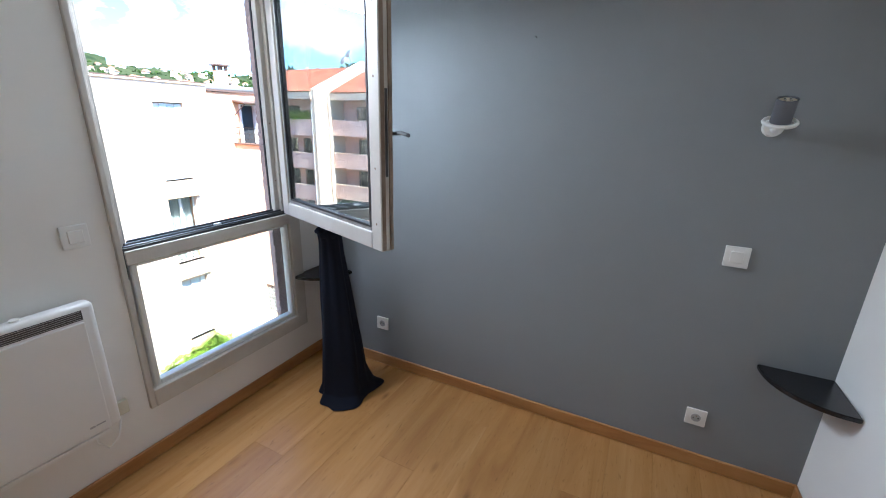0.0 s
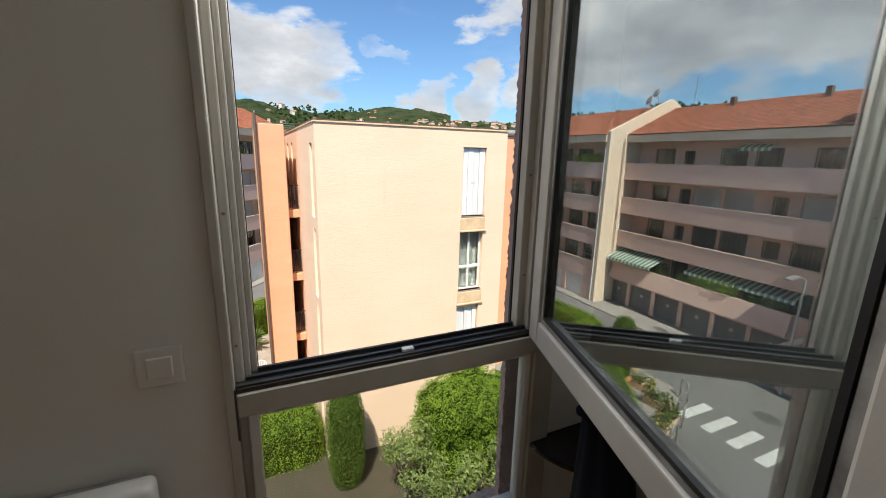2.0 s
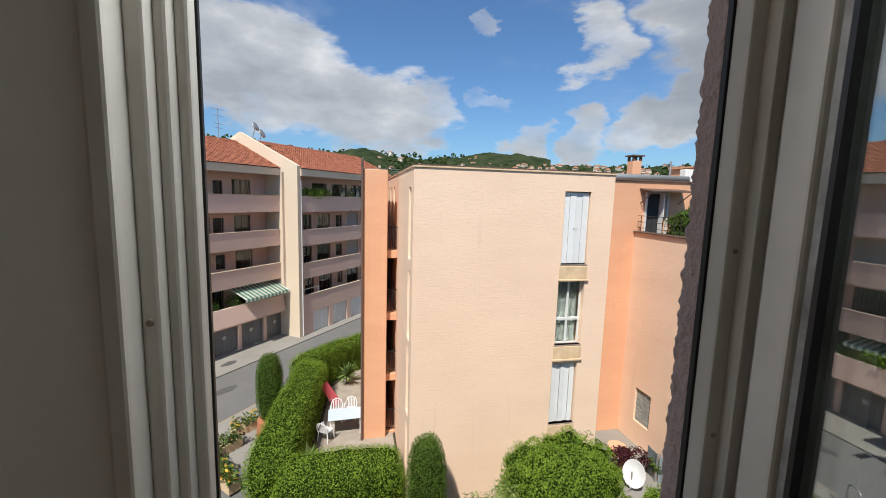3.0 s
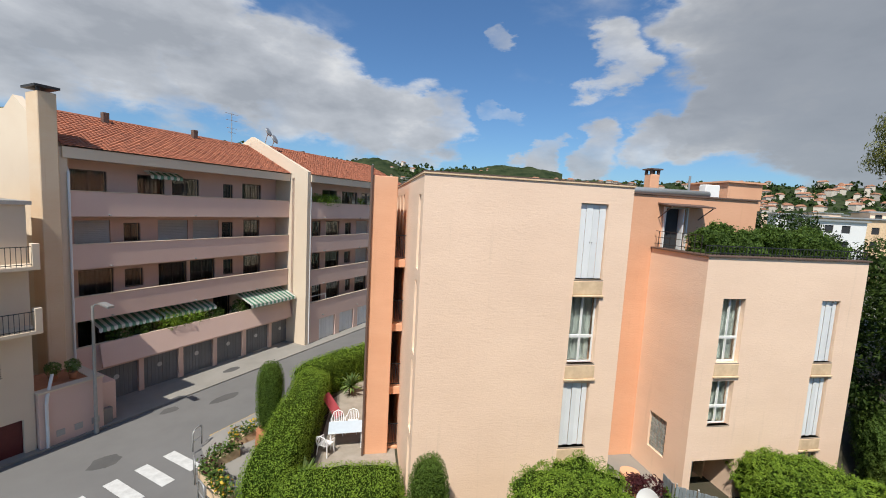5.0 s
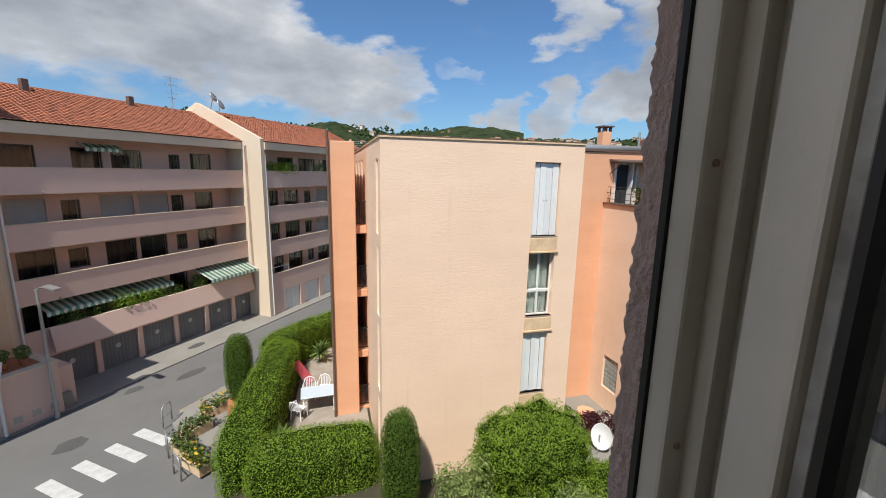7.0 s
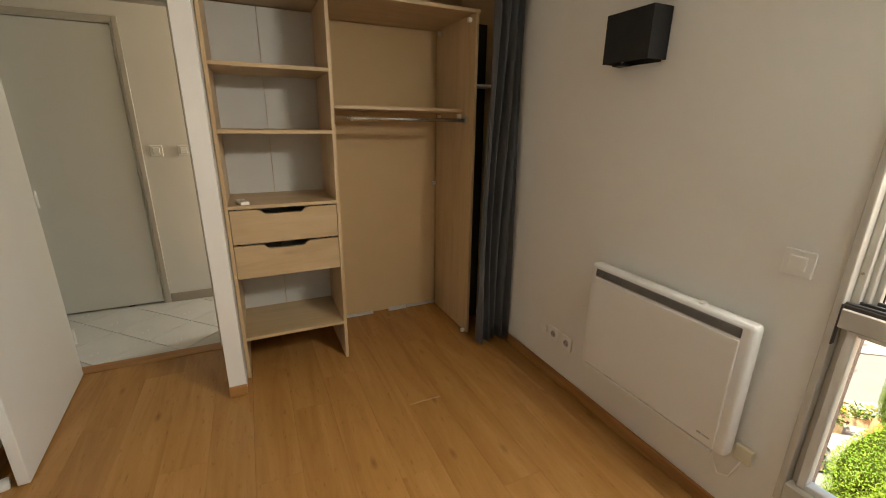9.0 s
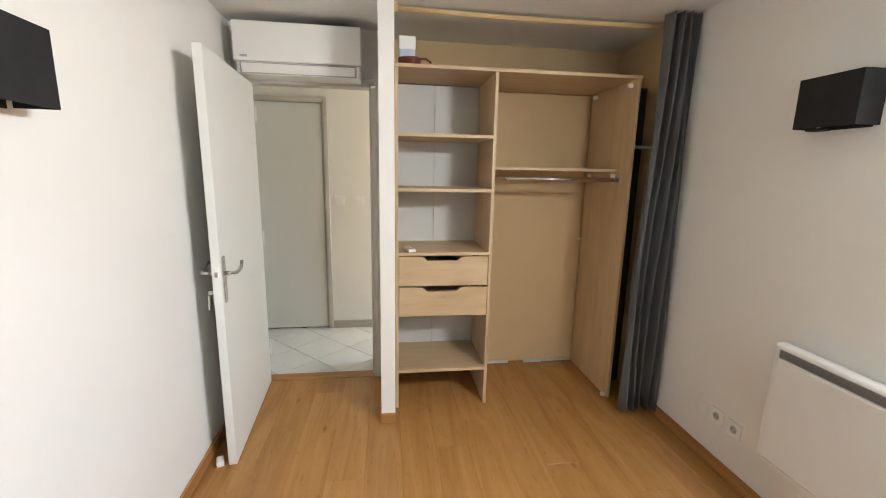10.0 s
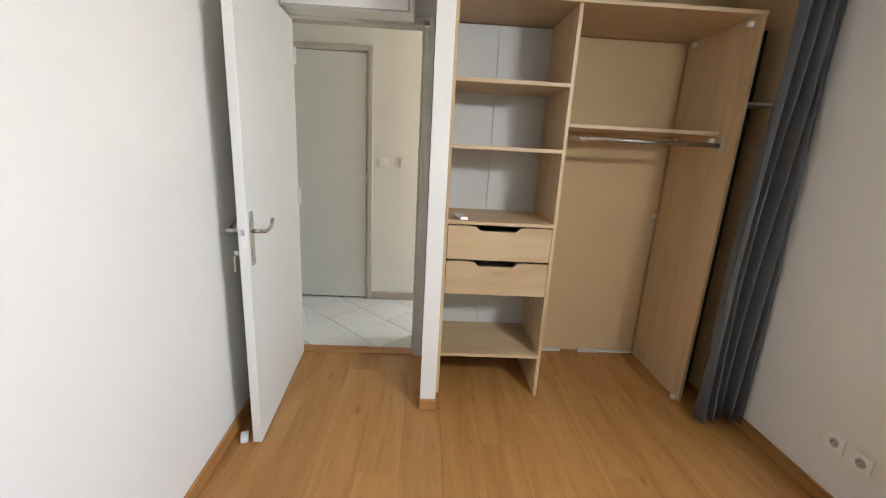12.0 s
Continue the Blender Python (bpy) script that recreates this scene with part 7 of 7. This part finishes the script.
def ridge(name, yaw0, yaw1, dist, heights, label, mat):
    """A wooded hill: a ridge line that rises and falls, with bumpy woods on its slope."""
    bm, n, rows = bmesh.new(), 220, []
    for k in range(n + 1):
        s = k / n
        f = s * (len(heights) - 1)
        i = min(int(f), len(heights) - 2)
        q = f - i
        q = q * q * (3 - 2 * q)
        el = heights[i] * (1 - q) + heights[i + 1] * q
        d = direction(yaw0 + (yaw1 - yaw0) * s, 0)
        row = []
        for j in range(15):
            t = j / 14
            r = dist * (0.55 + 0.45 * t)
            z = dist * math.tan(radians(el)) * (t ** 1.3) if j < 14 else dist * math.tan(radians(el)) * 0.8
            r = r if j < 14 else dist * 1.15
            p = d * r
            z += dist * 0.004 * noise.noise(p * (34 / dist)) + dist * 0.0022 * noise.noise(p * (110 / dist)) if j else -4
            row.append(bm.verts.new((p.x, p.y, z)))
        rows.append(row)
    for a, b in zip(rows, rows[1:]):
        for j in range(14):
            bm.faces.new((a[j], b[j], b[j + 1], a[j + 1]))
    bmesh.ops.recalc_face_normals(bm, faces=bm.faces)
    return single(name, bm, mat, label, "hill", kind="structure")


ridge("backdrop_hill", 48, 8, 900, [3.2, 7.0, 7.8, 6.4, 6.8, 5.8, 4.9], "dark wooded hill behind the street", hill_green)
ridge("backdrop_hill", 12, -26, 1300, [3.4, 5.0, 6.0, 6.7, 5.7, 5.4, 5.9, 6.5, 6.5, 5.7], "dark wooded hill on the skyline", hill_green)
ridge("backdrop_hill", -20, -95, 1000, [5.0, 5.0, 4.7, 4.6, 4.5, 4.2, 3.9, 3.6, 3.4, 3.0], "low green hill dotted with villas", hill_green)
villa_wall = material("villa_walls", (0.66, 0.58, 0.48), 0.9, 0.1, island=0.25)
villa_roof = material("villa_roofs", (0.40, 0.19, 0.11), 0.9, 0.1, island=0.25)
for mat, z_off, label in ((villa_wall, 0, "pale villas scattered over the hillside"), (villa_roof, 1, "terracotta roofs of the hillside villas")):
    bm = bmesh.new()
    r = random.Random(5)
    for k in range(430):
        yaw = r.uniform(-14, -78) if k < 390 else r.uniform(30, -14)
        t = r.random() ** 0.8
        far_d = (1000 if yaw < -20 else 1300) * (0.57 + 0.40 * t)
        el = 4.4 if yaw < -20 else 5.6
        d = direction(yaw, 0) * far_d
        z = (1000 if yaw < -20 else 1300) * math.tan(radians(el)) * (t ** 1.3) * 0.97
        w, dd, h = r.uniform(6, 16), r.uniform(6, 11), r.uniform(4, 9)
        turn = pose(d.x, d.y, z, 0, 0, r.uniform(0, 90))
        if z_off:
            v = [bm.verts.new(turn @ Vector(c)) for c in ((-w / 2 - 0.6, -dd / 2 - 0.6, h), (w / 2 + 0.6, -dd / 2 - 0.6, h), (w / 2 + 0.6, dd / 2 + 0.6, h), (-w / 2 - 0.6, dd / 2 + 0.6, h), (-w / 2, 0, h + 2.6), (w / 2, 0, h + 2.6))]
            for f in ((0, 1, 5, 4), (2, 3, 4, 5), (1, 2, 5), (3, 0, 4)):
                bm.faces.new([v[i] for i in f])
        else:
            v = [bm.verts.new(turn @ Vector((sx * w / 2, sy * dd / 2, sz))) for sz in (-8, h) for sx, sy in ((-1, -1), (1, -1), (1, 1), (-1, 1))]
            for f in ((0, 1, 5, 4), (1, 2, 6, 5), (2, 3, 7, 6), (3, 0, 4, 7), (4, 5, 6, 7)):
                bm.faces.new([v[i] for i in f])
    single("hillside_villas", bm, mat, label, "houses", kind="stuff")
woods = thing("hillside_trees", (0, 0, 0), 0, "scattered trees between the hillside villas", "trees", kind="stuff")
P, r = [], random.Random(9)
for k in range(1500):
    yaw = r.uniform(45, -80)
    base, el = (1000, 4.4) if yaw < -20 else ((1300, 5.6) if yaw < 12 else (900, 6.2))
    t = r.random() ** 0.7
    d = direction(yaw, 0) * base * (0.57 + 0.42 * t)
    z = base * math.tan(radians(el)) * (t ** 1.3)
    rad = r.uniform(3, 8)
    q = rng.normal(0, 1, (14, 3))
    q /= np.linalg.norm(q, axis=1, keepdims=True)
    P.append(np.array((d.x, d.y, z + rad * 0.5)) + q * rad * np.array((1, 1, 0.8)))
P = np.concatenate(P)
leaf_part("canopies", leaves(P, np.tile((0, -1.0, 0.5), (len(P), 1)), 3.2, 0.8), dark_leaf, woods)

# ---- floor planks and hall tiles, last ----


def plank_mesh(length, width, name):
    return bmesh_to(block(((0, 0, -0.012), (length, width, 0.0)), bevel=0.0007), name)


def bmesh_to(bm, name):
    me = bpy.data.meshes.new(name)
    bm.normal_update()
    bm.to_mesh(me)
    bm.free()
    return me


PW, PL = 0.19, 1.28
plank = {}


def lay(x0, x1, y0, y1):
    key = (round(x1 - x0, 3), round(y1 - y0, 3))
    if key not in plank:
        plank[key] = plank_mesh(x1 - x0 - 0.0003, y1 - y0 - 0.0004, "plank")
        plank[key].materials.append(laminate)
    ob = new("plank", plank[key])
    ob.location, ob.parent = (x0, y0, 0), subfloor


row = 0
y = -0.31 + PW
while y > Y0 - 0.06:
    y_lo, y_hi = max(y - PW, Y0 - 0.08), min(y, 0.0)
    x = 0.0 + [0.0, 0.43, 0.85, 0.2, 0.64, 1.05][row % 6]
    left_end = -3.407 if y_hi < -1.7 else -3.56
    while x > left_end:
        a, b = max(x - PL, left_end), min(x, 0.0)
        if b - a > 0.02:
            lay(a, b, y_lo, y_hi)
        x -= PL
    y -= PW
    row += 1
lay(-3.56, 0.0, -0.31 + PW, 0.0)
ts = 0.33
tile_me = bmesh_to(block(((-ts / 2 + 0.0028, -ts / 2 + 0.0028, -0.012), (ts / 2 - 0.0028, ts / 2 - 0.0028, 0.0)), bevel=0.0015), "tile")
tile_me.materials.append(hall_tile)
for i in range(-7, 8):
    for j in range(-7, 8):
        x, y = -4.418 + (i - j) * ts / math.sqrt(2), -2.287 + (i + j) * ts / math.sqrt(2)
        if -4.62 < x < -3.30 and -3.6 < y < -1.0:
            ob = new("tile", tile_me)
            ob.matrix_basis, ob.parent = pose(x, y, 0, 0, 0, 45), hall_floor
            if x + ts * 0.72 > -3.494:
                cut = bmesh.new()
                cut.from_mesh(tile_me)
                n = ob.matrix_basis.to_3x3().inverted() @ Vector((1, 0, 0))
                bmesh.ops.bisect_plane(cut, geom=[*cut.verts, *cut.edges, *cut.faces], plane_co=ob.matrix_basis.inverted() @ Vector((-3.494, y, 0)), plane_no=n, clear_outer=True)
                if not cut.verts:
                    cut.free()
                    bpy.data.objects.remove(ob)
                    continue
                ob.data = bmesh_to(cut, "tile")
                ob.data.materials.append(hall_tile)
